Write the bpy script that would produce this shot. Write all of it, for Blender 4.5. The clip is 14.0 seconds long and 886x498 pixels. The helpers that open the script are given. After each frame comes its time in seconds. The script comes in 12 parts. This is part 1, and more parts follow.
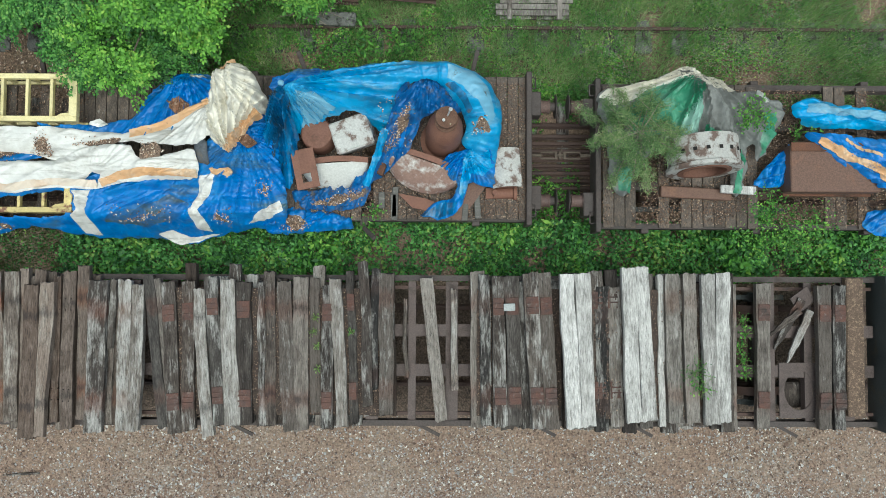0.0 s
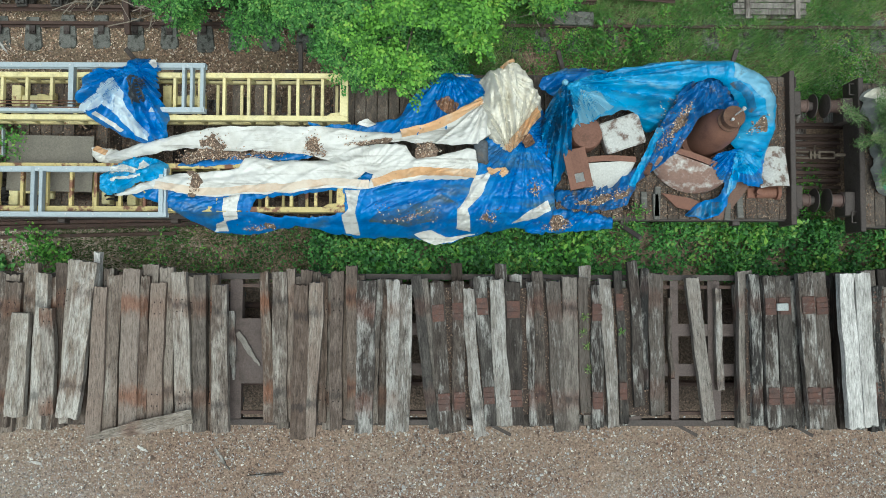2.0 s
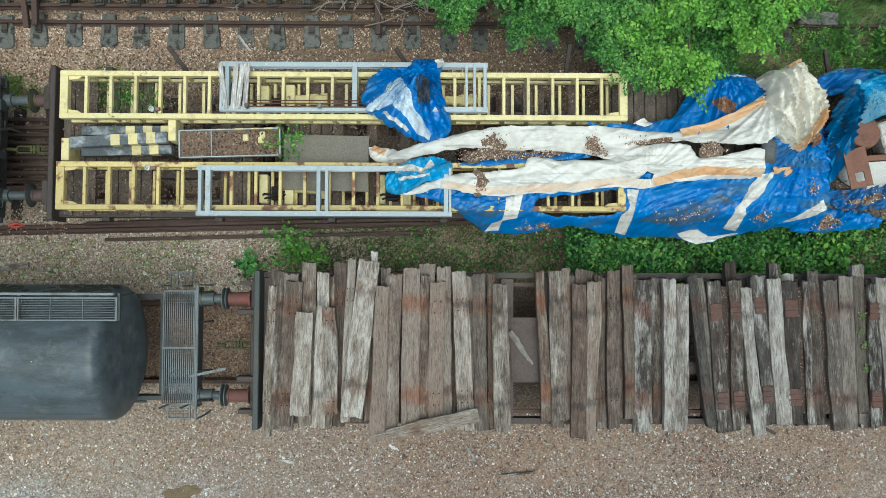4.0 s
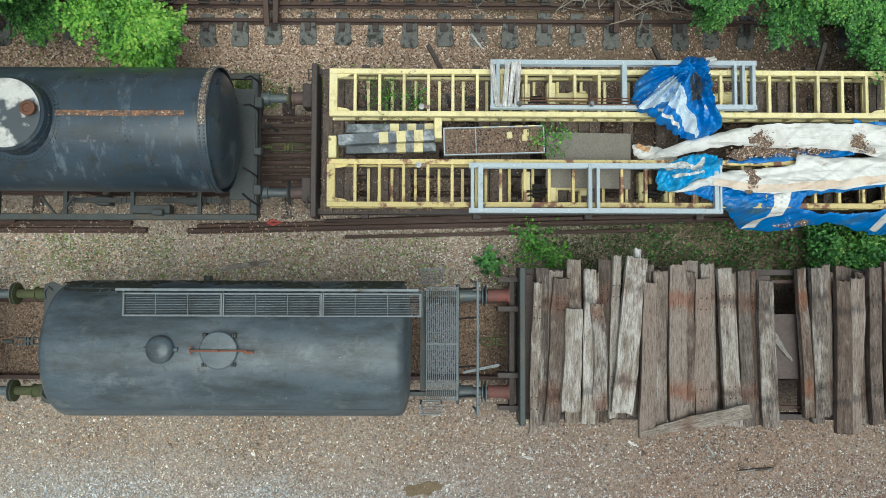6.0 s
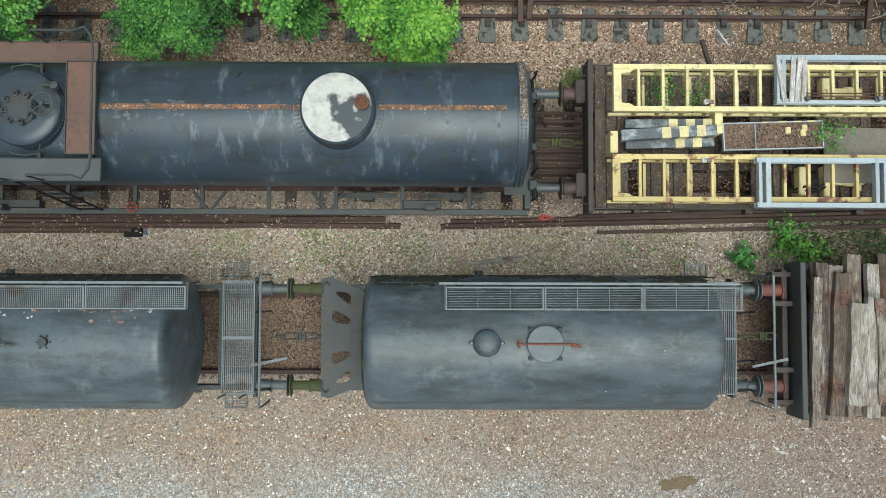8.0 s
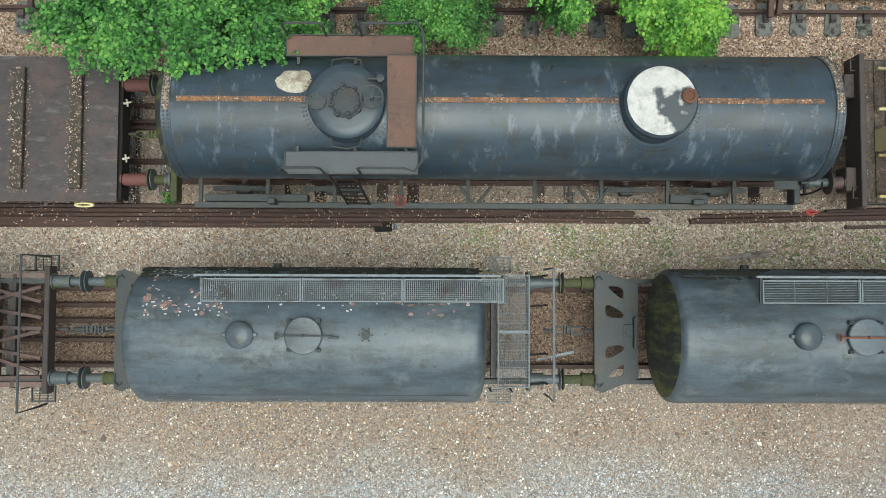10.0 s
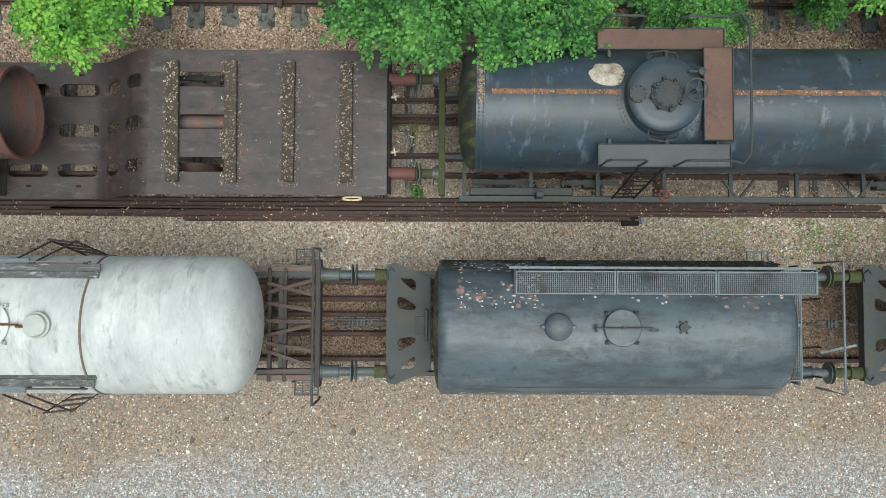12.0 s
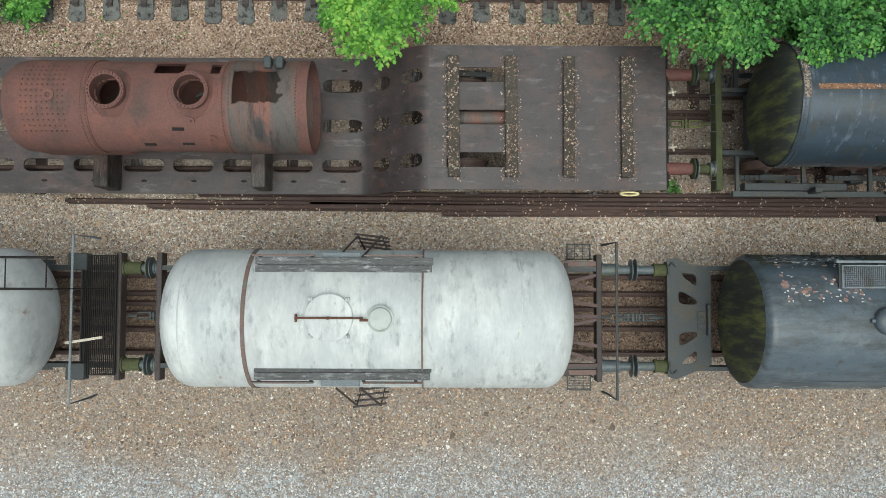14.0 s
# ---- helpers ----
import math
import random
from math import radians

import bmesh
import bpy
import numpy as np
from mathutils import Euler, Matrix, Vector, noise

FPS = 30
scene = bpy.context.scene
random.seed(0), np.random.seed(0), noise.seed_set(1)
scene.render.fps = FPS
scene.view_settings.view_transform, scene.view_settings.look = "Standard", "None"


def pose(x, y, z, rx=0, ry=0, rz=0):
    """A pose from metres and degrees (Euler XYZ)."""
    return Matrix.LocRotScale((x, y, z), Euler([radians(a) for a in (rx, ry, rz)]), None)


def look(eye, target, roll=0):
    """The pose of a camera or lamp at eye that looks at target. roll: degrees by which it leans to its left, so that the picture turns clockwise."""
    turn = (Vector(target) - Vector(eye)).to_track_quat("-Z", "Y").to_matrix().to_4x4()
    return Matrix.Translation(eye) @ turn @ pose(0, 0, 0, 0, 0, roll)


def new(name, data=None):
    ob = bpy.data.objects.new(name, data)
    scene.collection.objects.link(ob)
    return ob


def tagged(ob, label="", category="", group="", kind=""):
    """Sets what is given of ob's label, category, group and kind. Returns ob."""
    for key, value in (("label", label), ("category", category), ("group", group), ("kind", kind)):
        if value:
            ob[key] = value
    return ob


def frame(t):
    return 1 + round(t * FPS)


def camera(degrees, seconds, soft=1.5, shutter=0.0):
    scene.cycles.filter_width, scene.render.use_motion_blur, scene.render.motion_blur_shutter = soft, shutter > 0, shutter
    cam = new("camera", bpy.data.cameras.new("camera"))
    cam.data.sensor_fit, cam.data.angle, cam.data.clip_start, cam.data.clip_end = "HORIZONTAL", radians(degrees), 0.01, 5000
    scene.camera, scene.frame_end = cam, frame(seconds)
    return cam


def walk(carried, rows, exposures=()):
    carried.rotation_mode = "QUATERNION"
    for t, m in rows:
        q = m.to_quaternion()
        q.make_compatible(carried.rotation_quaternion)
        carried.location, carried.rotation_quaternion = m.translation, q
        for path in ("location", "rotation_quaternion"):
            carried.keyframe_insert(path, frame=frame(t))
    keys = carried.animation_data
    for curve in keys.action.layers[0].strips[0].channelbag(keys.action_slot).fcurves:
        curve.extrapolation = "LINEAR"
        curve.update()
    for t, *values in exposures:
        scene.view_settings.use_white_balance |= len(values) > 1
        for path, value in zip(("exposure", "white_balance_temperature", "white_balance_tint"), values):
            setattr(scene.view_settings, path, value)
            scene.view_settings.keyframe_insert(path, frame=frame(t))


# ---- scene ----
cam = camera(59.87, 14.0, soft=0.4, shutter=0.05)
ROWS = [
    (0.0, 0.393, 1.179, 15.294, 2.697, -0.444, 0.270),
    (0.5, -0.778, 1.171, 15.272, 2.696, -0.443, 0.258),
    (1.0, -1.956, 1.168, 15.250, 2.694, -0.440, 0.243),
    (1.5, -3.171, 1.164, 15.237, 2.689, -0.432, 0.226),
    (2.0, -4.362, 1.160, 15.232, 2.688, -0.425, 0.211),
    (2.5, -5.508, 1.157, 15.220, 2.687, -0.419, 0.198),
    (3.0, -6.698, 1.151, 15.219, 2.684, -0.412, 0.188),
    (3.2, -7.250, 1.148, 15.221, 2.684, -0.411, 0.187),
    (5.3, -12.238, 1.094, 15.249, 2.666, -0.380, 0.186),
    (5.5, -12.727, 1.087, 15.254, 2.666, -0.379, 0.186),
    (6.0, -13.952, 1.061, 15.273, 2.671, -0.378, 0.186),
    (6.5, -15.259, 1.027, 15.272, 2.676, -0.380, 0.184),
    (7.0, -16.452, 1.002, 15.269, 2.682, -0.383, 0.178),
    (7.5, -17.701, 0.974, 15.273, 2.685, -0.386, 0.171),
    (8.0, -18.957, 0.948, 15.282, 2.687, -0.388, 0.165),
    (8.2, -19.420, 0.942, 15.286, 2.687, -0.388, 0.165),
    (10.3, -24.640, 0.810, 15.259, 2.671, -0.367, 0.209),
    (10.5, -25.132, 0.795, 15.258, 2.671, -0.367, 0.209),
    (11.0, -26.356, 0.758, 15.254, 2.669, -0.367, 0.218),
    (11.5, -27.547, 0.728, 15.250, 2.666, -0.368, 0.227),
    (12.0, -28.780, 0.700, 15.245, 2.665, -0.369, 0.231),
    (12.5, -30.026, 0.668, 15.239, 2.663, -0.370, 0.233),
    (13.0, -31.240, 0.642, 15.238, 2.665, -0.372, 0.237),
    (13.5, -32.592, 0.615, 15.241, 2.666, -0.371, 0.237),
    (14.0, -33.866, 0.588, 15.245, 2.667, -0.371, 0.238),
]
walk(cam, [(t, pose(x, y, z, rx, ry, rz)) for t, x, y, z, rx, ry, rz in ROWS], [(0.0, 0.58, 6100, -3.5), (3.0, 0.50, 6050, -5.0), (6.5, 0.52, 6150, -2.0), (8.0, 0.64, 6200, -1.5), (10.5, 0.75, 6250, -0.5), (13.0, 0.52, 6200, 0.5), (14.0, 0.50, 6200, 0.5)])

# ---- light: bright overcast day ----
world = bpy.data.worlds.new("overcast_sky")
scene.world = world
world.use_nodes = True
wn, wl = world.node_tree.nodes, world.node_tree.links
sky = wn.new("ShaderNodeTexSky")
sky.sky_type = "NISHITA"
sky.sun_disc = False
sky.sun_elevation = radians(78)
sky.sun_rotation = radians(165)
sky.dust_density = 4.0
pale = wn.new("ShaderNodeHueSaturation")
pale.inputs["Saturation"].default_value = 0.4
wl.new(sky.outputs[0], pale.inputs["Color"])
wl.new(pale.outputs[0], wn["Background"].inputs["Color"])
wn["Background"].inputs["Strength"].default_value = 0.085

sun_data = bpy.data.lights.new("sun", "SUN")
sun_data.energy = 1.5
sun_data.angle = radians(52)
sun_data.color = (1.0, 0.97, 0.92)
sun = new("sun", sun_data)
sun.matrix_world = look((1.5, -4, 20), (0, 0, 0))


# ---- mesh helpers ----
class Shape:
    """Collects boxes, tubes and turned forms for one mesh."""

    def __init__(self):
        self.v, self.f = [], []

    def add(self, verts, faces):
        n = len(self.v)
        self.v.extend(tuple(p) for p in verts)
        self.f.extend(tuple(i + n for i in q) for q in faces)
        return self

    def box(self, x0, x1, y0, y1, z0, z1, m=None, c=0.0):
        if c:
            return self.cbox(x0, x1, y0, y1, z0, z1, m, c)
        vs = [Vector((x, y, z)) for x in (x0, x1) for y in (y0, y1) for z in (z0, z1)]
        if m:
            vs = [m @ p for p in vs]
        return self.add(vs, [(0, 1, 3, 2), (4, 6, 7, 5), (0, 4, 5, 1), (2, 3, 7, 6), (0, 2, 6, 4), (1, 5, 7, 3)])

    def cbox(self, x0, x1, y0, y1, z0, z1, m=None, c=0.01):
        """A box with chamfered edges."""
        lo, hi = (x0, y0, z0), (x1, y1, z1)
        vs, at = [], {}
        for i in range(8):
            s = ((i >> 2) & 1, (i >> 1) & 1, i & 1)
            for a in range(3):
                p = [(hi[k] - (0 if k == a else c)) if s[k] else (lo[k] + (0 if k == a else c)) for k in range(3)]
                at[s, a] = len(vs)
                vs.append(m @ Vector(p) if m else Vector(p))
        fs = []
        for a in range(3):
            b, d = [k for k in range(3) if k != a]
            for side in (0, 1):
                ring = []
                for u, w in ((0, 0), (1, 0), (1, 1), (0, 1)):
                    s = [0, 0, 0]
                    s[a], s[b], s[d] = side, u, w
                    ring.append(at[tuple(s), a])
                fs.append(ring)
            for u in (0, 1):
                for w in (0, 1):
                    s0, s1 = [0, 0, 0], [0, 0, 0]
                    s0[b] = s1[b] = u
                    s0[d] = s1[d] = w
                    s1[a] = 1
                    fs.append((at[tuple(s0), b], at[tuple(s1), b], at[tuple(s1), d], at[tuple(s0), d]))
        for i in range(8):
            s = ((i >> 2) & 1, (i >> 1) & 1, i & 1)
            fs.append((at[s, 0], at[s, 1], at[s, 2]))
        return self.add(vs, fs)

    def tube(self, a, b, r, n=12, r2=None, caps=True):
        a, b = Vector(a), Vector(b)
        q = (b - a).to_track_quat("Z", "Y")
        r2 = r if r2 is None else r2
        vs = []
        for p, rr in ((a, r), (b, r2)):
            vs += [p + q @ Vector((rr * math.cos(2 * math.pi * i / n), rr * math.sin(2 * math.pi * i / n), 0)) for i in range(n)]
        fs = [(i, (i + 1) % n, n + (i + 1) % n, n + i) for i in range(n)]
        if caps:
            fs += [tuple(reversed(range(n))), tuple(range(n, 2 * n))]
        return self.add(vs, fs)

    def wire(self, pts, r, n=7):
        """A round bar through the points."""
        pts = [Vector(p) for p in pts]
        vs, fs = [], []
        for k, p in enumerate(pts):
            d = (pts[min(k + 1, len(pts) - 1)] - pts[max(k - 1, 0)]).normalized()
            q = d.to_track_quat("Z", "Y")
            vs += [p + q @ Vector((r * math.cos(2 * math.pi * i / n), r * math.sin(2 * math.pi * i / n), 0)) for i in range(n)]
        for k in range(len(pts) - 1):
            for i in range(n):
                j = (i + 1) % n
                fs.append((k * n + i, k * n + j, (k + 1) * n + j, (k + 1) * n + i))
        fs += [tuple(reversed(range(n))), tuple(range((len(pts) - 1) * n, len(pts) * n))]
        return self.add(vs, fs)

    def turned(self, profile, m, n=32, start=0.0, sweep=2 * math.pi):
        """Profile of (along, radius) turned round the z axis of m."""
        full = sweep > 6.28
        cols = n if full else n + 1
        vs, fs = [], []
        for h, r in profile:
            for i in range(cols):
                a = start + sweep * i / n
                vs.append(m @ Vector((r * math.cos(a), r * math.sin(a), h)))
        for k in range(len(profile) - 1):
            for i in range(n):
                j = (i + 1) % cols
                fs.append((k * cols + i, k * cols + j, (k + 1) * cols + j, (k + 1) * cols + i))
        return self.add(vs, fs)

    def plate(self, outline, thick, m):
        """A flat plate: outline in the x-y plane of m, thick upwards."""
        n = len(outline)
        vs = [m @ Vector((x, y, 0)) for x, y in outline] + [m @ Vector((x, y, thick)) for x, y in outline]
        fs = [tuple(reversed(range(n))), tuple(range(n, 2 * n))]
        fs += [(i, (i + 1) % n, n + (i + 1) % n, n + i) for i in range(n)]
        return self.add(vs, fs)

    def mesh(self, name, mat=None, smooth=35):
        me = bpy.data.meshes.new(name)
        me.from_pydata(self.v, [], self.f)
        bm = bmesh.new()
        bm.from_mesh(me)
        bmesh.ops.recalc_face_normals(bm, faces=bm.faces)
        bm.to_mesh(me)
        bm.free()
        if smooth:
            me.shade_smooth()
            me.set_sharp_from_angle(angle=radians(smooth))
        if mat:
            me.materials.append(mat)
        return me


def thing(name, x, y, z, label, category, group="", kind=""):
    ob = new(name)
    ob.location = (x, y, z)
    return tagged(ob, label, category, group, kind)


def part(name, shape, mat, parent, label="", smooth=35):
    """One mesh object under a thing or a part, in the parent's frame."""
    ob = new(name, shape.mesh(name, mat, smooth) if isinstance(shape, Shape) else shape)
    ob.parent = parent
    return tagged(ob, label)


def solo(name, shape, mat, label, category, at=None, group="", kind="", smooth=35):
    """A thing that is one mesh."""
    ob = new(name, shape.mesh(name, mat, smooth) if isinstance(shape, Shape) else shape)
    if at is not None:
        ob.matrix_basis = at
    return tagged(ob, label, category, group, kind)


ALONG_X = pose(0, 0, 0, 0, 90, 0)


def inside(poly, x, y):
    hit = np.zeros(x.shape, bool)
    n = len(poly)
    for i in range(n):
        (ax, ay), (bx, by) = poly[i], poly[(i + 1) % n]
        c = ((ay > y) != (by > y)) & (x < (bx - ax) * (y - ay) / (by - ay + 1e-12) + ax)
        hit ^= c
    return hit


def edge_distance(poly, x, y):
    best = np.full(x.shape, 1e9)
    near = np.zeros(x.shape + (2,))
    n = len(poly)
    for i in range(n):
        a, b = np.array(poly[i]), np.array(poly[(i + 1) % n])
        d = b - a
        t = np.clip(((x - a[0]) * d[0] + (y - a[1]) * d[1]) / (d @ d + 1e-12), 0, 1)
        px, py = a[0] + t * d[0], a[1] + t * d[1]
        q = np.hypot(x - px, y - py)
        m = q < best
        best = np.where(m, q, best)
        near[m] = np.stack([px, py], -1)[m]
    return best, near


def rounded(poly, rounds=2):
    """Corner-cutting, so that hems run in soft curves."""
    for _ in range(rounds):
        out = []
        for i in range(len(poly)):
            (ax, ay), (bx, by) = poly[i], poly[(i + 1) % len(poly)]
            out += [(0.8 * ax + 0.2 * bx, 0.8 * ay + 0.2 * by), (0.2 * ax + 0.8 * bx, 0.2 * ay + 0.8 * by)]
        poly = out
    return poly


# ---- materials ----
def surface(name, base, second, patch=None, scale=3.0, grain=40.0, stretch=(1, 1, 1), amount=0.5, patch_at=0.6, patch_scale=2.0,
            rough=0.8, metal=0.0, bump=0.25, vary=0.12, edge=0.06, island=False, grain_dark=0.55, spec=0.5, bump_far=0.01, more=()):
    """Two-scale weathered surface: broad tone, fine grain, patches of a third tone; more: stains (colour, level, scale, edge, stretch)."""
    m = bpy.data.materials.new(name)
    m.use_nodes = True
    N, L = m.node_tree.nodes, m.node_tree.links
    bsdf = N["Principled BSDF"]
    tc = N.new("ShaderNodeTexCoord")
    info = N.new("ShaderNodeObjectInfo")
    rnd = info.outputs["Random"]
    if island:
        rnd = N.new("ShaderNodeNewGeometry").outputs["Random Per Island"]
    shift = N.new("ShaderNodeVectorMath")
    shift.operation = "MULTIPLY_ADD"
    comb = N.new("ShaderNodeCombineXYZ")
    for i in range(3):
        L.new(rnd, comb.inputs[i])
    mp = N.new("ShaderNodeMapping")
    mp.inputs["Scale"].default_value = stretch
    L.new(tc.outputs["Object"], mp.inputs["Vector"])
    L.new(comb.outputs[0], shift.inputs[0])
    shift.inputs[1].default_value = (37, 53, 71)
    L.new(mp.outputs[0], shift.inputs[2])
    vec = shift.outputs[0]

    def noise_at(s, detail=5.0, r=0.6):
        n = N.new("ShaderNodeTexNoise")
        n.inputs["Scale"].default_value = s
        n.inputs["Detail"].default_value = detail
        n.inputs["Roughness"].default_value = r
        L.new(vec, n.inputs["Vector"])
        return n.outputs["Fac"]

    def ramp(fac, a, b, lo=0.0, hi=1.0):
        r = N.new("ShaderNodeMapRange")
        r.inputs["From Min"].default_value, r.inputs["From Max"].default_value = a, b
        r.inputs["To Min"].default_value, r.inputs["To Max"].default_value = lo, hi
        L.new(fac, r.inputs["Value"])
        return r.outputs["Result"]

    def mix(kind, fac, a, b):
        x = N.new("ShaderNodeMix")
        x.data_type, x.blend_type = "RGBA", kind
        if isinstance(fac, float):
            x.inputs["Factor"].default_value = fac
        else:
            L.new(fac, x.inputs["Factor"])
        for s, c in (("A", a), ("B", b)):
            sock = [i for i in x.inputs if i.name == s and i.type == "RGBA"][0]
            if isinstance(c, tuple):
                sock.default_value = (*c, 1)
            else:
                L.new(c, sock)
        return [o for o in x.outputs if o.type == "RGBA"][0]

    broad = noise_at(scale)
    fine = noise_at(grain, 6.0, 0.7)
    col = mix("MIX", ramp(broad, 0.5 - amount / 2, 0.5 + amount / 2), base, second)
    if patch:
        p = noise_at(patch_scale, 7.0, 0.65)
        pf = ramp(p, patch_at - edge, patch_at + edge)
        col = mix("MIX", pf, col, patch)
    for k, (tone, level, size, soft, pull) in enumerate(more):
        pm = N.new("ShaderNodeMapping")
        pm.inputs["Scale"].default_value = pull
        pm.inputs["Location"].default_value = (3.1 * k + 1.7, 5.3 * k, 2.9 * k)
        L.new(tc.outputs["Object"], pm.inputs["Vector"])
        vec_add = N.new("ShaderNodeVectorMath")
        L.new(pm.outputs[0], vec_add.inputs[0])
        L.new(comb.outputs[0], vec_add.inputs[1])
        wide = N.new("ShaderNodeVectorMath")
        wide.operation = "MULTIPLY_ADD"
        L.new(comb.outputs[0], wide.inputs[0])
        wide.inputs[1].default_value = (91, 67, 43)
        L.new(vec_add.outputs[0], wide.inputs[2])
        n = N.new("ShaderNodeTexNoise")
        n.inputs["Scale"].default_value = size
        n.inputs["Detail"].default_value = 8.0
        n.inputs["Roughness"].default_value = 0.68
        L.new(wide.outputs[0], n.inputs["Vector"])
        col = mix("MIX", ramp(n.outputs["Fac"], level - soft, level + soft, 0.0, 0.9), col, tone)
    g = ramp(fine, 0.25, 0.75, grain_dark, 2.0 - grain_dark)
    gc = N.new("ShaderNodeCombineColor")
    v = N.new("ShaderNodeMath")
    v.operation = "MULTIPLY"
    L.new(g, v.inputs[0])
    L.new(ramp(rnd, 0, 1, 1 - vary, 1 + vary), v.inputs[1])
    for i in range(3):
        L.new(v.outputs[0], gc.inputs[i])
    col = mix("MULTIPLY", 1.0, col, gc.outputs[0])
    L.new(col, bsdf.inputs["Base Color"])
    L.new(ramp(broad, 0.3, 0.7, max(0.05, rough - 0.1), min(1, rough + 0.1)), bsdf.inputs["Roughness"])
    bsdf.inputs["Metallic"].default_value = metal
    bsdf.inputs["Specular IOR Level"].default_value = spec
    if bump:
        b = N.new("ShaderNodeBump")
        b.inputs["Strength"].default_value = bump
        b.inputs["Distance"].default_value = bump_far
        L.new(fine, b.inputs["Height"])
        L.new(b.outputs[0], bsdf.inputs["Normal"])
    return m


M_rail = surface("rusty_rail_steel", (0.055, 0.032, 0.026), (0.088, 0.050, 0.039), (0.04, 0.028, 0.025), scale=2, grain=60, rough=0.75)
M_rust = surface("rusted_iron", (0.10, 0.045, 0.028), (0.16, 0.07, 0.04), (0.05, 0.03, 0.022), scale=4, grain=50, rough=0.85)
M_bufpurple = surface("purplish_rusted_steel", (0.085, 0.052, 0.048), (0.12, 0.075, 0.062), (0.055, 0.042, 0.045), scale=4, grain=50, rough=0.7)
M_coupling = surface("dusty_brown_forging", (0.13, 0.105, 0.08), (0.085, 0.065, 0.05), (0.06, 0.04, 0.03), scale=6, grain=50, rough=0.85)
M_darkrust = surface("dark_brown_painted_steel", (0.045, 0.036, 0.034), (0.070, 0.054, 0.049), (0.035, 0.023, 0.019), scale=1.2, grain=30, rough=0.7, patch_at=0.62)
M_frame = surface("dark_grey_frame_steel", (0.032, 0.038, 0.039), (0.060, 0.068, 0.068), (0.065, 0.058, 0.042), scale=3, grain=40, rough=0.6)
M_grate = surface("weathered_grey_grating", (0.14, 0.165, 0.18), (0.20, 0.225, 0.235), (0.10, 0.092, 0.08), scale=3, grain=50, rough=0.65)
M_tankdark = surface("dull_black_tank_paint", (0.058, 0.078, 0.094), (0.080, 0.104, 0.124), (0.115, 0.135, 0.15), scale=0.8, grain=25, stretch=(1, 1.5, 1.5), rough=0.42, patch_at=0.60, patch_scale=1.3, edge=0.14, bump=0.06, grain_dark=0.85, vary=0.04, more=(((0.026, 0.031, 0.030), 0.57, 1.6, 0.12, (0.6, 2.2, 2.2)), ((0.17, 0.19, 0.20), 0.66, 1.8, 0.10, (1.0, 1.2, 1.2)), ((0.05, 0.045, 0.035), 0.64, 6.0, 0.08, (1, 1, 1))))
M_tanksoot = surface("sooty_black_tank_paint", (0.027, 0.042, 0.058), (0.042, 0.062, 0.082), (0.026, 0.033, 0.039), scale=0.9, grain=22, rough=0.34, patch_at=0.60, bump=0.10, grain_dark=0.85, vary=0.04, more=(((0.020, 0.024, 0.026), 0.60, 1.5, 0.12, (0.5, 2.0, 2.0)), ((0.17, 0.205, 0.24), 0.655, 2.2, 0.09, (2.0, 0.7, 0.7)), ((0.045, 0.045, 0.035), 0.62, 4.0, 0.08, (1.5, 0.8, 0.8)), ((0.30, 0.33, 0.35), 0.71, 7.0, 0.03, (1.5, 0.6, 0.6))))
M_tankwhite = surface("chalky_white_tank_paint", (0.66, 0.675, 0.65), (0.59, 0.61, 0.59), (0.44, 0.455, 0.44), scale=1.2, grain=18, stretch=(1.4, 0.35, 0.35), rough=0.6, patch_at=0.58, patch_scale=2.0, edge=0.14, bump=0.06, grain_dark=0.9, vary=0.03, more=(((0.36, 0.39, 0.40), 0.58, 0.9, 0.14, (1.2, 0.7, 0.7)), ((0.22, 0.24, 0.235), 0.63, 3.4, 0.09, (1.8, 0.6, 0.6)), ((0.50, 0.52, 0.51), 0.58, 3.0, 0.10, (1, 0.7, 0.7)), ((0.30, 0.20, 0.13), 0.68, 6.0, 0.05, (1.6, 0.6, 0.6)), ((0.10, 0.10, 0.095), 0.73, 12.0, 0.03, (1, 1, 1))))
M_buffer = surface("greasy_blue_grey_steel", (0.06, 0.075, 0.082), (0.10, 0.115, 0.12), (0.09, 0.10, 0.035), scale=3, grain=30, rough=0.45, patch_at=0.6)
M_bufrust = surface("rusty_red_buffer_casing", (0.16, 0.055, 0.045), (0.11, 0.06, 0.05), (0.24, 0.06, 0.055), scale=4, grain=40, rough=0.75)
M_moss = surface("mossy_green_steel", (0.075, 0.085, 0.030), (0.05, 0.055, 0.03), (0.12, 0.125, 0.04), scale=4, grain=40, rough=0.9)
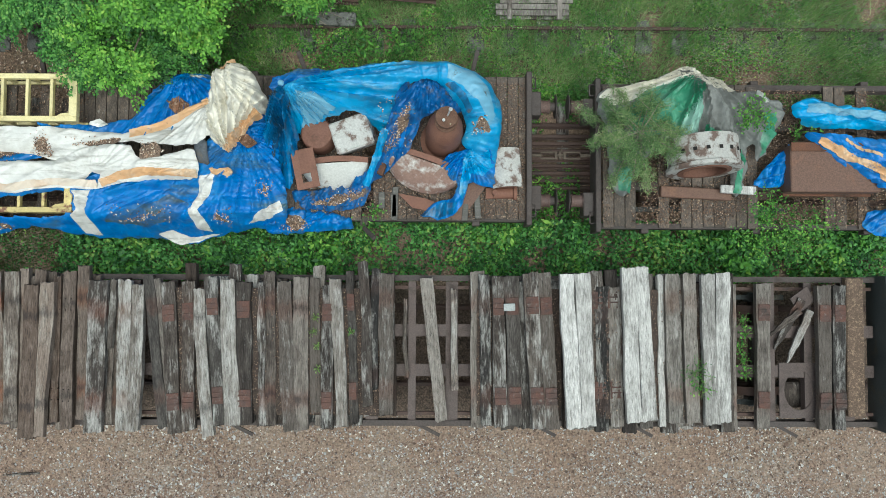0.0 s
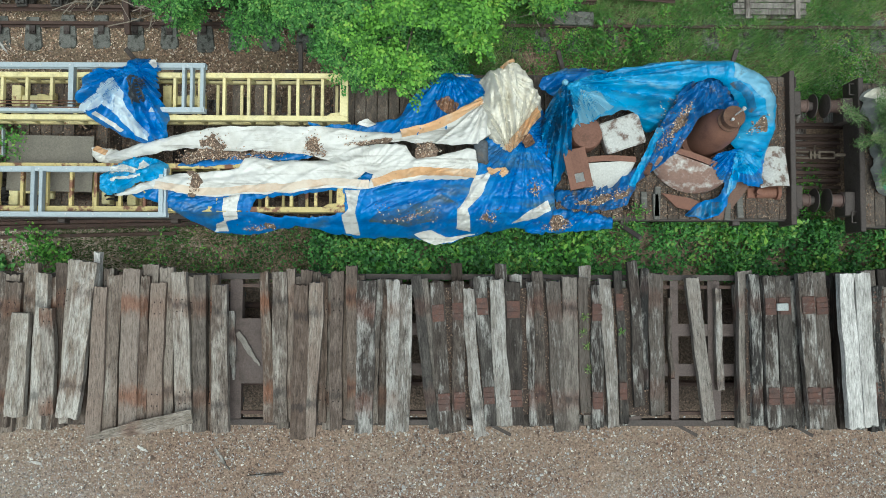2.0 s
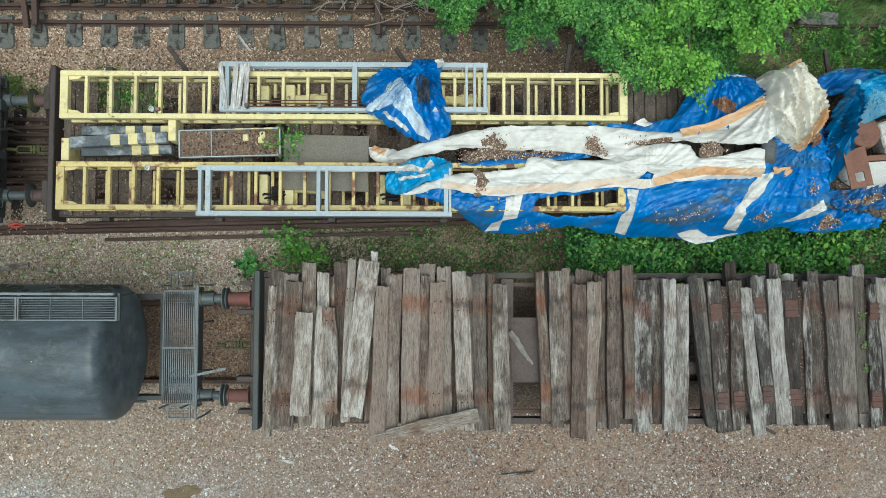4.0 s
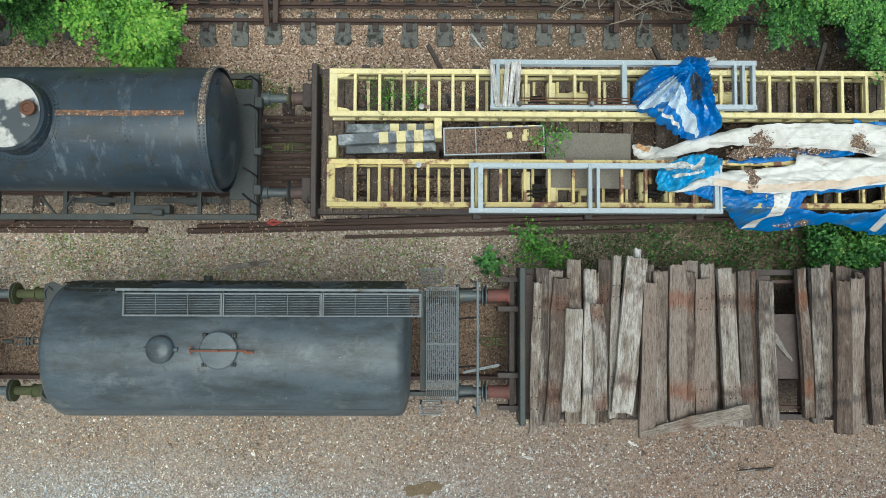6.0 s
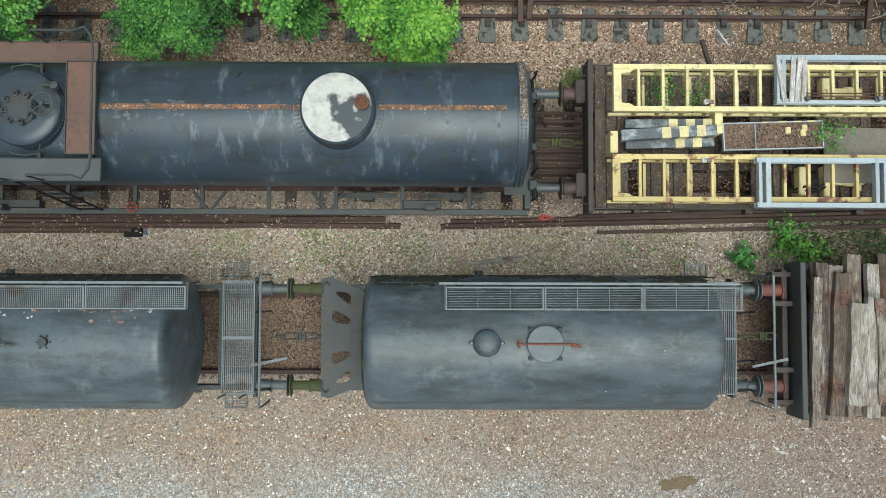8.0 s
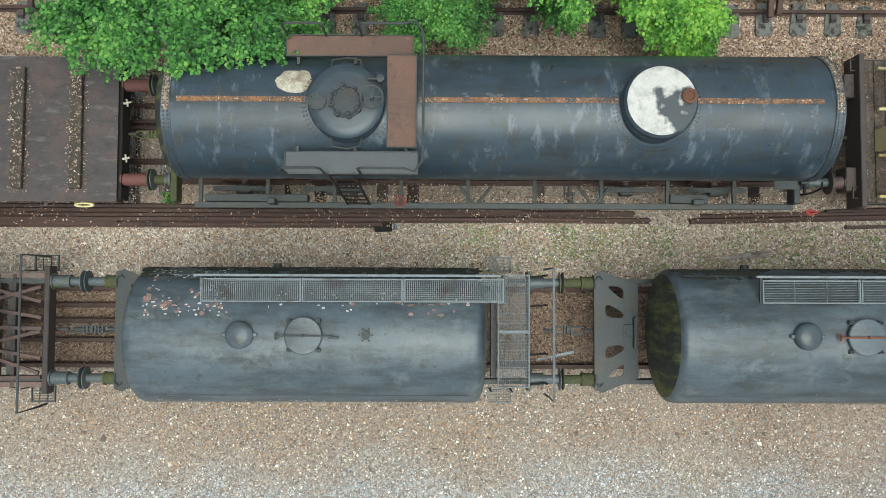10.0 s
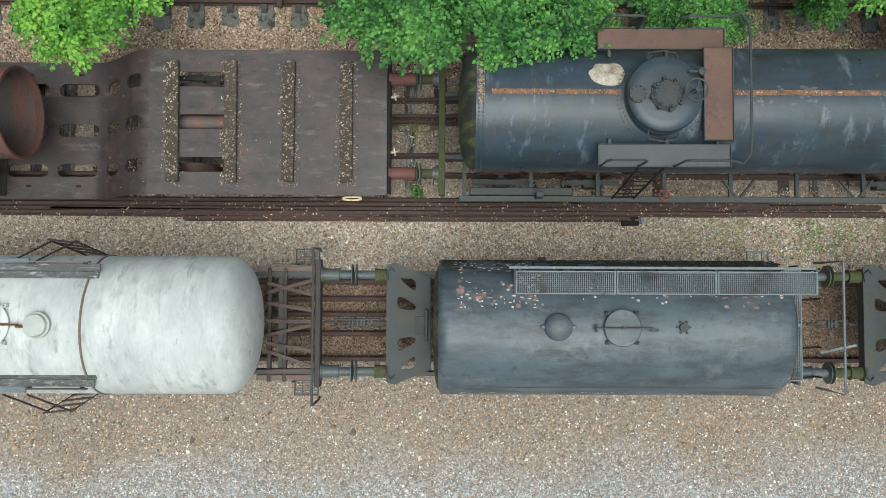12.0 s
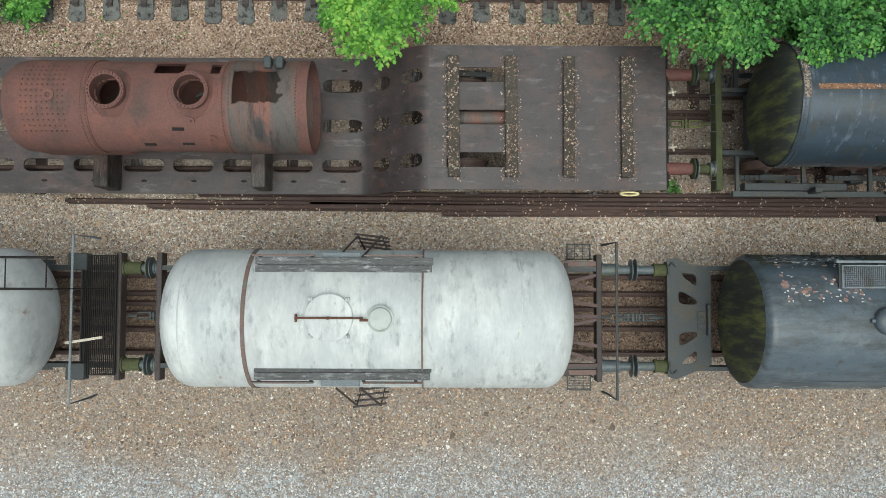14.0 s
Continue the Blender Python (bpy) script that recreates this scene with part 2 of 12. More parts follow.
def timber(name, dark, mid, light, pale=None, pale_at=0.6, rust=None, rust_share=0.5, vary=0.3, hue=0.3, warm=(0.20, 0.125, 0.085), seats=0.0, splits=0.75):
    """Old squared timber along y: fibres, dark splits, bleached streaks, rust round the rail seats and bolt holes there."""
    m = bpy.data.materials.new(name)
    m.use_nodes = True
    N, L = m.node_tree.nodes, m.node_tree.links
    bsdf = N["Principled BSDF"]
    tc, info = N.new("ShaderNodeTexCoord"), N.new("ShaderNodeObjectInfo")
    rnd = info.outputs["Random"]
    sep = N.new("ShaderNodeSeparateXYZ")
    L.new(tc.outputs["Object"], sep.inputs[0])

    def op(kind, a, b=0.0, c=None):
        o = N.new("ShaderNodeMath")
        o.operation = kind
        for i, q in enumerate((a, b, c)):
            if q is None:
                continue
            if isinstance(q, (int, float)):
                o.inputs[i].default_value = q
            else:
                L.new(q, o.inputs[i])
        return o.outputs[0]

    def fibre(sx, sy, w, detail=5.0, rough=0.6):
        p = N.new("ShaderNodeMapping")
        p.inputs["Scale"].default_value = (sx, sy, sx)
        L.new(tc.outputs["Object"], p.inputs["Vector"])
        n = N.new("ShaderNodeTexNoise")
        n.noise_dimensions = "4D"
        n.inputs["Scale"].default_value, n.inputs["Detail"].default_value, n.inputs["Roughness"].default_value = 1.0, detail, rough
        L.new(p.outputs[0], n.inputs["Vector"])
        L.new(op("MULTIPLY_ADD", rnd, 57.0, w), n.inputs["W"])
        return n.outputs["Fac"]

    def ramp(fac, a, b, lo=0.0, hi=1.0):
        r = N.new("ShaderNodeMapRange")
        for key, v in zip(("From Min", "From Max", "To Min", "To Max"), (a, b, lo, hi)):
            r.inputs[key].default_value = v
        L.new(fac, r.inputs["Value"])
        return r.outputs["Result"]

    def mix(fac, a, b, kind="MIX"):
        x = N.new("ShaderNodeMix")
        x.data_type, x.blend_type = "RGBA", kind
        if isinstance(fac, float):
            x.inputs["Factor"].default_value = fac
        else:
            L.new(fac, x.inputs["Factor"])
        for sock, c in zip([i for i in x.inputs if i.type == "RGBA"], (a, b)):
            if isinstance(c, tuple):
                sock.default_value = (*c, 1)
            else:
                L.new(c, sock)
        return [o for o in x.outputs if o.type == "RGBA"][0]

    fine = fibre(75.0, 8.0, 1.0, 6.0, 0.7)
    coarse = fibre(24.0, 3.0, 2.0, 7.0, 0.7)
    blotch = fibre(6.0, 2.6, 3.0, 8.0, 0.72)
    tone = op("ADD", op("MULTIPLY", coarse, 0.4), op("MULTIPLY", blotch, 0.6))
    tone = op("ADD", tone, op("MULTIPLY_ADD", op("FRACT", op("MULTIPLY", rnd, 7.9)), vary, -vary / 2))
    cr = N.new("ShaderNodeValToRGB")
    e = cr.color_ramp.elements
    e[0].position, e[0].color = 0.40, (*dark, 1)
    e[1].position, e[1].color = 0.61, (*light, 1)
    k = e.new(0.5)
    k.color = (*mid, 1)
    L.new(tone, cr.inputs["Fac"])
    col = cr.outputs["Color"]
    col = mix(op("MULTIPLY", op("FRACT", op("MULTIPLY", rnd, 3.7)), hue), col, mix(0.5, col, warm))
    if pale:
        p = op("ADD", op("MULTIPLY", fibre(26.0, 4.5, 5.0, 8.0, 0.78), 0.45), op("MULTIPLY", fibre(6.0, 1.7, 6.0, 6.0, 0.65), 0.55))
        p = op("ADD", p, op("MULTIPLY_ADD", op("FRACT", op("MULTIPLY", rnd, 13.3)), 0.16, -0.08))
        col = mix(ramp(p, pale_at - 0.035, pale_at + 0.07, 0.0, 0.8), col, pale)
    if rust:
        off = op("ABSOLUTE", op("SUBTRACT", op("ABSOLUTE", sep.outputs["Y"]), 0.80))
        spread = op("MULTIPLY_ADD", fibre(9.0, 4.5, 8.0, 6.0, 0.7), -0.55, off)
        for lo, hi, tint, share, pick in ((-0.22, -0.04, rust, rust_share, 5.7), (-0.28, -0.16, (0.028, 0.026, 0.028), 0.6, 17.3)):
            amount = op("MULTIPLY", ramp(spread, lo, hi, share, 0.0), ramp(op("FRACT", op("MULTIPLY", rnd, pick)), 0.25, 0.75))
            col = mix(amount, col, tint)
    if seats:
        hx = op("SUBTRACT", op("ABSOLUTE", sep.outputs["X"]), 0.048)
        hy = op("SUBTRACT", op("ABSOLUTE", op("SUBTRACT", op("ABSOLUTE", sep.outputs["Y"]), 0.80)), 0.10)
        hole = ramp(op("ADD", op("MULTIPLY", hx, hx), op("MULTIPLY", hy, hy)), 0.00009, 0.0002, 0.95, 0.0)
        col = mix(op("MULTIPLY", hole, ramp(op("FRACT", op("MULTIPLY", rnd, 23.1)), 1.0 - seats, 1.02 - seats)), col, (0.012, 0.010, 0.010))
    split = fibre(22.0, 0.6, 9.0, 4.0, 0.6)
    col = mix(ramp(op("ABSOLUTE", op("SUBTRACT", split, 0.5)), 0.002, 0.010, splits, 0.0), col, (0.018, 0.016, 0.015))
    g = ramp(fine, 0.28, 0.72, 0.45, 1.55)
    cc = N.new("ShaderNodeCombineColor")
    for i in range(3):
        L.new(g, cc.inputs[i])
    col = mix(1.0, col, cc.outputs[0], "MULTIPLY")
    L.new(col, bsdf.inputs["Base Color"])
    bsdf.inputs["Roughness"].default_value = 0.92
    bsdf.inputs["Specular IOR Level"].default_value = 0.25
    b = N.new("ShaderNodeBump")
    b.inputs["Strength"].default_value, b.inputs["Distance"].default_value = 0.8, 0.012
    L.new(op("ADD", fine, op("MULTIPLY", coarse, 1.5)), b.inputs["Height"])
    L.new(b.outputs[0], bsdf.inputs["Normal"])
    return m


RUSTY = (0.165, 0.078, 0.048)
M_wood = timber("grey_weathered_timber", (0.040, 0.036, 0.034), (0.115, 0.102, 0.092), (0.20, 0.182, 0.165), (0.40, 0.385, 0.365), 0.535, (0.15, 0.065, 0.045), 0.5, 0.3)
M_woodpale = timber("whitened_timber", (0.30, 0.29, 0.275), (0.47, 0.455, 0.44), (0.60, 0.585, 0.565), (0.66, 0.645, 0.63), 0.54, None, 0, 0.1, 0.05, splits=0.45)
M_woodlight = timber("silvered_timber", (0.105, 0.094, 0.084), (0.18, 0.164, 0.149), (0.26, 0.242, 0.223), (0.42, 0.405, 0.385), 0.53, (0.17, 0.085, 0.055), 0.3, 0.2)
M_woodbrown = timber("brown_tarred_timber", (0.060, 0.046, 0.039), (0.115, 0.090, 0.076), (0.175, 0.142, 0.12), (0.33, 0.30, 0.27), 0.60, RUSTY, 0.7, 0.3)
M_wooddark = timber("black_tarred_timber", (0.022, 0.021, 0.021), (0.052, 0.047, 0.044), (0.10, 0.092, 0.085), (0.40, 0.39, 0.37), 0.565, (0.12, 0.06, 0.045), 0.4, 0.28)
M_yellow = surface("faded_yellow_paint", (0.63, 0.53, 0.235), (0.68, 0.615, 0.37), (0.22, 0.10, 0.055), scale=3, grain=30, rough=0.6, patch_at=0.66, patch_scale=4, edge=0.03, bump=0.1, grain_dark=0.85, more=(((0.40, 0.33, 0.17), 0.60, 4.0, 0.08, (1, 1, 1)),))
M_yellowrust = surface("rusting_yellow_paint", (0.60, 0.48, 0.19), (0.56, 0.46, 0.22), (0.19, 0.085, 0.05), scale=3, grain=30, rough=0.65, patch_at=0.57, patch_scale=2.2, edge=0.03, bump=0.15, grain_dark=0.8)
M_greypaint = surface("pale_blue_grey_paint", (0.32, 0.38, 0.42), (0.40, 0.45, 0.48), (0.20, 0.21, 0.21), scale=3, grain=30, rough=0.55, patch_at=0.66, bump=0.08, grain_dark=0.85)
M_concrete = surface("mossy_concrete", (0.17, 0.17, 0.16), (0.115, 0.117, 0.108), (0.035, 0.036, 0.03), scale=6, grain=50, rough=0.95, patch_at=0.56, patch_scale=9, bump=0.6, grain_dark=0.5)
M_boiler = surface("red_oxide_boiler_plate", (0.175, 0.078, 0.062), (0.145, 0.075, 0.062), (0.21, 0.088, 0.066), scale=1.3, grain=25, rough=0.8, patch_at=0.6, bump=0.12, grain_dark=0.78, more=(((0.075, 0.052, 0.045), 0.61, 2.2, 0.10, (1.2, 0.7, 0.7)), ((0.22, 0.12, 0.09), 0.68, 3.0, 0.06, (1, 1, 1))))
M_boilerburnt = surface("grey_and_rust_boiler_plate", (0.085, 0.078, 0.072), (0.12, 0.085, 0.070), (0.19, 0.085, 0.062), scale=1.6, grain=25, stretch=(1.8, 0.45, 0.45), rough=0.7, patch_at=0.56, patch_scale=1.6, edge=0.1, bump=0.12, grain_dark=0.75, more=(((0.035, 0.036, 0.036), 0.58, 1.8, 0.06, (2.0, 0.5, 0.5)), ((0.36, 0.36, 0.35), 0.70, 3.0, 0.05, (4.0, 0.7, 0.7))))
M_dark = surface("near_black", (0.010, 0.009, 0.009), (0.02, 0.017, 0.015), scale=4, grain=30, rough=0.95)
M_litter = surface("dry_leaf_debris", (0.20, 0.14, 0.105), (0.13, 0.09, 0.065), (0.36, 0.27, 0.20), scale=20, grain=55, rough=0.95, patch_at=0.60, patch_scale=38, bump=0.8, grain_dark=0.45, bump_far=0.02)


# ---- ground: one sheet to the horizon ----
UP = 3.62      # centre line of the northern track
RT = 0.13      # rail top


def ground_height(x, y):
    h = 0.012 * noise.noise(Vector((x * 0.6, y * 0.6, 0)))
    h += -0.13 * min(1.0, max(0.0, (y - 4.2) / 1.8))
    return h


def ground_material():
    m = bpy.data.materials.new("track_ballast_and_soil")
    m.use_nodes = True
    N, L = m.node_tree.nodes, m.node_tree.links
    bsdf = N["Principled BSDF"]
    tc = N.new("ShaderNodeTexCoord")
    P = tc.outputs["Object"]
    sep = N.new("ShaderNodeSeparateXYZ")
    L.new(P, sep.inputs[0])

    def noise_at(s, d=5.0, r=0.6):
        n = N.new("ShaderNodeTexNoise")
        n.inputs["Scale"].default_value, n.inputs["Detail"].default_value, n.inputs["Roughness"].default_value = s, d, r
        L.new(P, n.inputs["Vector"])
        return n.outputs["Fac"]

    def rng(f, a, b, lo=0.0, hi=1.0):
        r = N.new("ShaderNodeMapRange")
        for k, v in zip(("From Min", "From Max", "To Min", "To Max"), (a, b, lo, hi)):
            r.inputs[k].default_value = v
        L.new(f, r.inputs["Value"])
        return r.outputs["Result"]

    def op(kind, a, b):
        o = N.new("ShaderNodeMath")
        o.operation = kind
        for i, s in enumerate((a, b)):
            if isinstance(s, (int, float)):
                o.inputs[i].default_value = s
            else:
                L.new(s, o.inputs[i])
        return o.outputs[0]

    def mix(fac, a, b, kind="MIX"):
        x = N.new("ShaderNodeMix")
        x.data_type, x.blend_type = "RGBA", kind
        if isinstance(fac, float):
            x.inputs["Factor"].default_value = fac
        else:
            L.new(fac, x.inputs["Factor"])
        for s, c in (("A", a), ("B", b)):
            sock = [i for i in x.inputs if i.name == s and i.type == "RGBA"][0]
            if isinstance(c, tuple):
                sock.default_value = (*c, 1)
            else:
                L.new(c, sock)
        return [o for o in x.outputs if o.type == "RGBA"][0]

    vor = N.new("ShaderNodeTexVoronoi")
    vor.inputs["Scale"].default_value = 24
    L.new(P, vor.inputs["Vector"])
    cell = N.new("ShaderNodeSeparateColor")
    L.new(vor.outputs["Color"], cell.inputs[0])
    vor2 = N.new("ShaderNodeTexVoronoi")
    vor2.inputs["Scale"].default_value = 46
    L.new(P, vor2.inputs["Vector"])
    cell2 = N.new("ShaderNodeSeparateColor")
    L.new(vor2.outputs["Color"], cell2.inputs[0])
    # stones: grey, tan, rust, white
    ramp = N.new("ShaderNodeValToRGB")
    e = ramp.color_ramp.elements
    e[0].position, e[0].color = 0.0, (0.19, 0.165, 0.14, 1)
    e[1].position, e[1].color = 1.0, (0.55, 0.54, 0.51, 1)
    for p, c in ((0.25, (0.31, 0.25, 0.20, 1)), (0.5, (0.33, 0.33, 0.32, 1)), (0.72, (0.35, 0.27, 0.205, 1)), (0.88, (0.42, 0.40, 0.37, 1))):
        el = e.new(p)
        el.color = c
    L.new(cell.outputs[0], ramp.inputs["Fac"])
    stones = ramp.outputs["Color"]
    # rusty dust along the trains, cleaner grey stone further south
    south = rng(op("ADD", sep.outputs["Y"], rng(noise_at(0.45, 4), 0.2, 0.8, -1.3, 1.3)), -3.6, -2.0)
    dust = mix(rng(noise_at(0.55, 5), 0.35, 0.65), (0.27, 0.215, 0.165), (0.34, 0.285, 0.23))
    fine = mix(rng(cell2.outputs[0], 0, 1), (0.17, 0.125, 0.095), (0.52, 0.43, 0.34))
    rubble = mix(0.5, fine, dust)
    col = mix(op("MULTIPLY", south, 0.75), stones, rubble)
    # cleaner pale gravel between the two trains
    between = op("MULTIPLY", rng(sep.outputs["Y"], 0.7, 1.1), rng(sep.outputs["Y"], 2.6, 2.2))
    col = mix(op("MULTIPLY", between, 0.8), col, mix(rng(cell.outputs[0], 0, 1), (0.30, 0.24, 0.185), (0.72, 0.66, 0.57)))
    # leaf litter north of the northern train
    north = rng(op("ADD", sep.outputs["Y"], rng(noise_at(0.8, 4), 0.2, 0.8, -0.5, 0.5)), 4.4, 5.2)
    leaf = mix(rng(cell2.outputs[1], 0, 1), (0.19, 0.11, 0.07), (0.68, 0.50, 0.35))
    leaf = mix(rng(cell.outputs[1], 0.3, 1.0, 0.0, 0.6), leaf, (0.46, 0.34, 0.245))
    col = mix(op("MULTIPLY", north, 0.85), col, leaf)
    # dark soil under the eastern growth
    east = rng(op("ADD", sep.outputs["X"], rng(noise_at(0.5, 4), 0.2, 0.8, -2.0, 2.0)), -9.5, -6.5)
    nearveg = rng(op("ADD", sep.outputs["Y"], rng(noise_at(0.9, 4), 0.2, 0.8, -0.3, 0.3)), 0.6, 1.2)
    east = op("MAXIMUM", east, op("MULTIPLY", north, rng(op("ADD", sep.outputs["X"], rng(noise_at(0.7, 4), 0.2, 0.8, -1.2, 1.2)), -15.0, -12.5)))
    soil = mix(rng(noise_at(6, 6), 0.35, 0.65), (0.11, 0.092, 0.062), (0.19, 0.165, 0.105))
    col = mix(op("MULTIPLY", op("MULTIPLY", east, nearveg), 0.85), col, soil)
    # overgrown soil further north
    wild = rng(op("ADD", sep.outputs["Y"], rng(noise_at(0.3, 5), 0.2, 0.8, -1.2, 1.2)), 7.2, 9.2)
    col = mix(op("MULTIPLY", wild, 0.9), col, mix(rng(noise_at(1.3, 7), 0.35, 0.65), (0.075, 0.085, 0.035), (0.13, 0.115, 0.07)))
    # reddish fines by the timber wagon
    redfac = op("MULTIPLY", rng(sep.outputs["X"], -19, -9), rng(noise_at(0.5, 5), 0.30, 0.62, 0.4, 1.0))
    col = mix(op("MULTIPLY", redfac, 0.75), col, mix(rng(cell2.outputs[1], 0, 1), (0.14, 0.088, 0.064), (0.36, 0.235, 0.17)))
    # rusty leaf mould between the rails
    rails = op("MULTIPLY", rng(sep.outputs["Y"], -0.85, -0.7), rng(sep.outputs["Y"], 0.85, 0.7))
    col = mix(op("MULTIPLY", rails, 0.75), col, mix(rng(cell2.outputs[0], 0, 1), (0.10, 0.062, 0.042), (0.36, 0.235, 0.155)))
    # brown bed between the rails, darkened in colour for the timber wagon's shade
    shaded_bed = op("MULTIPLY", rng(sep.outputs["X"], -13.2, -12.2), op("MULTIPLY", rng(sep.outputs["Y"], -1.6, -1.3), rng(sep.outputs["Y"], 1.3, 1.0)))
    col = mix(op("MULTIPLY", shaded_bed, 0.85), col, mix(rng(cell2.outputs[1], 0, 1), (0.045, 0.034, 0.027), (0.14, 0.10, 0.075)))
    # stone edges darkened in the colour, as shade in the gaps
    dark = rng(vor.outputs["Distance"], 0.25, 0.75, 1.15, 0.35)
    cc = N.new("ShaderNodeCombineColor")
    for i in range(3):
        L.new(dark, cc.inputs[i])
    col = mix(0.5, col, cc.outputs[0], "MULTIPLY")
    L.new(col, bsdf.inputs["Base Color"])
    bsdf.inputs["Roughness"].default_value = 0.93
    hb = op("ADD", op("MULTIPLY", vor.outputs["Distance"], -0.8), op("MULTIPLY", vor2.outputs["Distance"], -0.4))
    b = N.new("ShaderNodeBump")
    b.inputs["Strength"].default_value, b.inputs["Distance"].default_value = 0.9, 0.02
    L.new(hb, b.inputs["Height"])
    L.new(b.outputs[0], bsdf.inputs["Normal"])
    return m


def build_ground():
    xs = [-1500, -300, -80] + [-55 + 0.5 * i for i in range(155)] + [60, 300, 1500]
    ys = [-1500, -300, -60, -20] + [-10 + 0.4 * i for i in range(58)] + [30, 80, 300, 1500]
    s = Shape()
    s.v = [(x, y, ground_height(x, y) if -60 < x < 30 and -15 < y < 20 else (-0.13 if y > 10 else 0.0)) for x in xs for y in ys]
    n = len(ys)
    s.f = [(i * n + j, (i + 1) * n + j, (i + 1) * n + j + 1, i * n + j + 1) for i in range(len(xs) - 1) for j in range(n - 1)]
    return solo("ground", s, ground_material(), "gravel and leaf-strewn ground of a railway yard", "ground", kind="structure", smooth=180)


build_ground()


# ---- tracks ----
def rail_section(shape, x0, x1, y, z_top, lean=0.0, h=0.13, y1=None):
    """A flat-bottomed rail along x, with its head at z_top; y1: its place across at the far end."""
    prof = [(-0.06, -h), (0.06, -h), (0.06, -h + 0.012), (0.012, -h + 0.025), (0.012, -0.035), (0.034, -0.03), (0.034, -0.006), (0.028, 0.0),
            (-0.028, 0.0), (-0.034, -0.006), (-0.034, -0.03), (-0.012, -0.035), (-0.012, -h + 0.025), (-0.06, -h + 0.012)]
    c, s = math.cos(lean), math.sin(lean)
    y1 = y if y1 is None else y1
    vs = []
    for x, yy in ((x0, y), (x1, y1)):
        vs += [(x, yy + p * c - q * s, z_top + p * s + q * c) for p, q in prof]
    n = len(prof)
    shape.add(vs, [(i, (i + 1) % n, n + (i + 1) % n, n + i) for i in range(n)] + [tuple(range(n)), tuple(range(n, 2 * n))])


def build_track(name, y, x0, x1, top, sleeper_mat, label, pitch=0.62, seed=1, length=2.5, proud=0.15):
    t = thing(name, 0, y, 0, label, "track", kind="structure")
    for side in (-1, 1):
        s = Shape()
        rail_section(s, x0, x1, side * 0.7525, top)
        part("rail", s, M_rail, t)
    r = random.Random(seed)
    s = Shape()
    s.box(-0.125, 0.125, -length / 2, length / 2, -0.14, 0.0, c=0.015)
    me = s.mesh("sleeper", sleeper_mat, 0)
    k = x0 + 0.3
    while k < x1:
        ob = part("sleeper", me, None, t)
        ob.location = (k + r.uniform(-0.03, 0.03), r.uniform(-0.03, 0.03), top - proud + r.uniform(-0.03, 0.006))
        k += pitch
    return t


build_track("track_south", 0.0, -47, 14, RT, M_wooddark, "worn track with rusty rails in gravel", seed=2)
build_track("track_middle", UP, -47, 14, RT, M_wooddark, "rusty track beneath stored wagons", seed=3, proud=0.12)


def stored_rails(name, rows, label, group="stored rails"):
    """Loose rails on the ground: (x0, x1, y, top, y at the far end)."""
    for x0, x1, y, top, y1 in rows:
        s = Shape()
        rail_section(s, x0, x1, y, top, y1=y1)
        solo(name, s, M_rail, label, "rail", group=group)


# rails lying between the running rails of the middle track
stored_rails("rail", [(-17.9, -16.1, UP - 0.6 + 0.148 * i, 0.16 + 0.02 * (i % 2), UP - 0.6 + 0.148 * i) for i in range(9)], "rusty rail stored between the running rails", "rails in the middle track")
stored_rails("rail", [(1.7, 3.6, UP - 0.66 + 0.148 * i, 0.16 + 0.02 * (i % 2), UP - 0.66 + 0.148 * i) for i in range(9)], "rusty rail stored between the running rails", "rails in the middle track")
stored_rails("rail", [(-30.4, -28.0, UP + d, 0.15, UP + d) for d in (-0.36, 0.42, 0.3)], "rusty rail stored between the running rails", "rails in the middle track")
stored_rails("rail", [(-32.2, -28.9, d, 0.15, d) for d in (-0.26, 0.12, 0.42)], "rusty rail stored between the running rails", "rails in the south track")
stored_rails("rail", [(-41.0, -38.0, d, 0.15, d) for d in (-0.3, 0.0, 0.2, 0.4)], "rusty rail stored between the running rails", "rails in the south track")


# ---- rolling stock parts ----
def buffer_pair(wagon, x, out, yc, z=1.17, casing=None, gap=1.75, stock=0.34, rod=0.28, head_r=0.2, head_mat=None):
    """Two side buffers at a wagon end; out is +1 or -1 along x."""
    for side in (-1, 1):
        s = Shape()
        y = yc + side * gap / 2
        s.turned([(0, 0.0), (0, 0.15), (0.03, 0.15), (0.03, 0.118), (stock, 0.112), (stock, 0.125), (stock + 0.03, 0.125), (stock + 0.03, 0.085)],
                 pose(x, y, z) @ pose(0, 0, 0, 0, 90 * out, 0), 20)
        b = part("buffer", s, casing or M_buffer, wagon)
        s = Shape()
        s.turned([(stock, 0.083), (stock + rod, 0.083)], pose(x, y, z) @ pose(0, 0, 0, 0, 90 * out, 0), 18)
        s.turned([(stock + rod, 0.09), (stock + rod + 0.01, head_r), (stock + rod + 0.025, head_r), (stock + rod + 0.045, 0.12), (stock + rod + 0.05, 0.0)],
                 pose(x, y, z) @ pose(0, 0, 0, 0, 90 * out, 0), 24)
        part("buffer_head", s, head_mat or M_buffer, b)


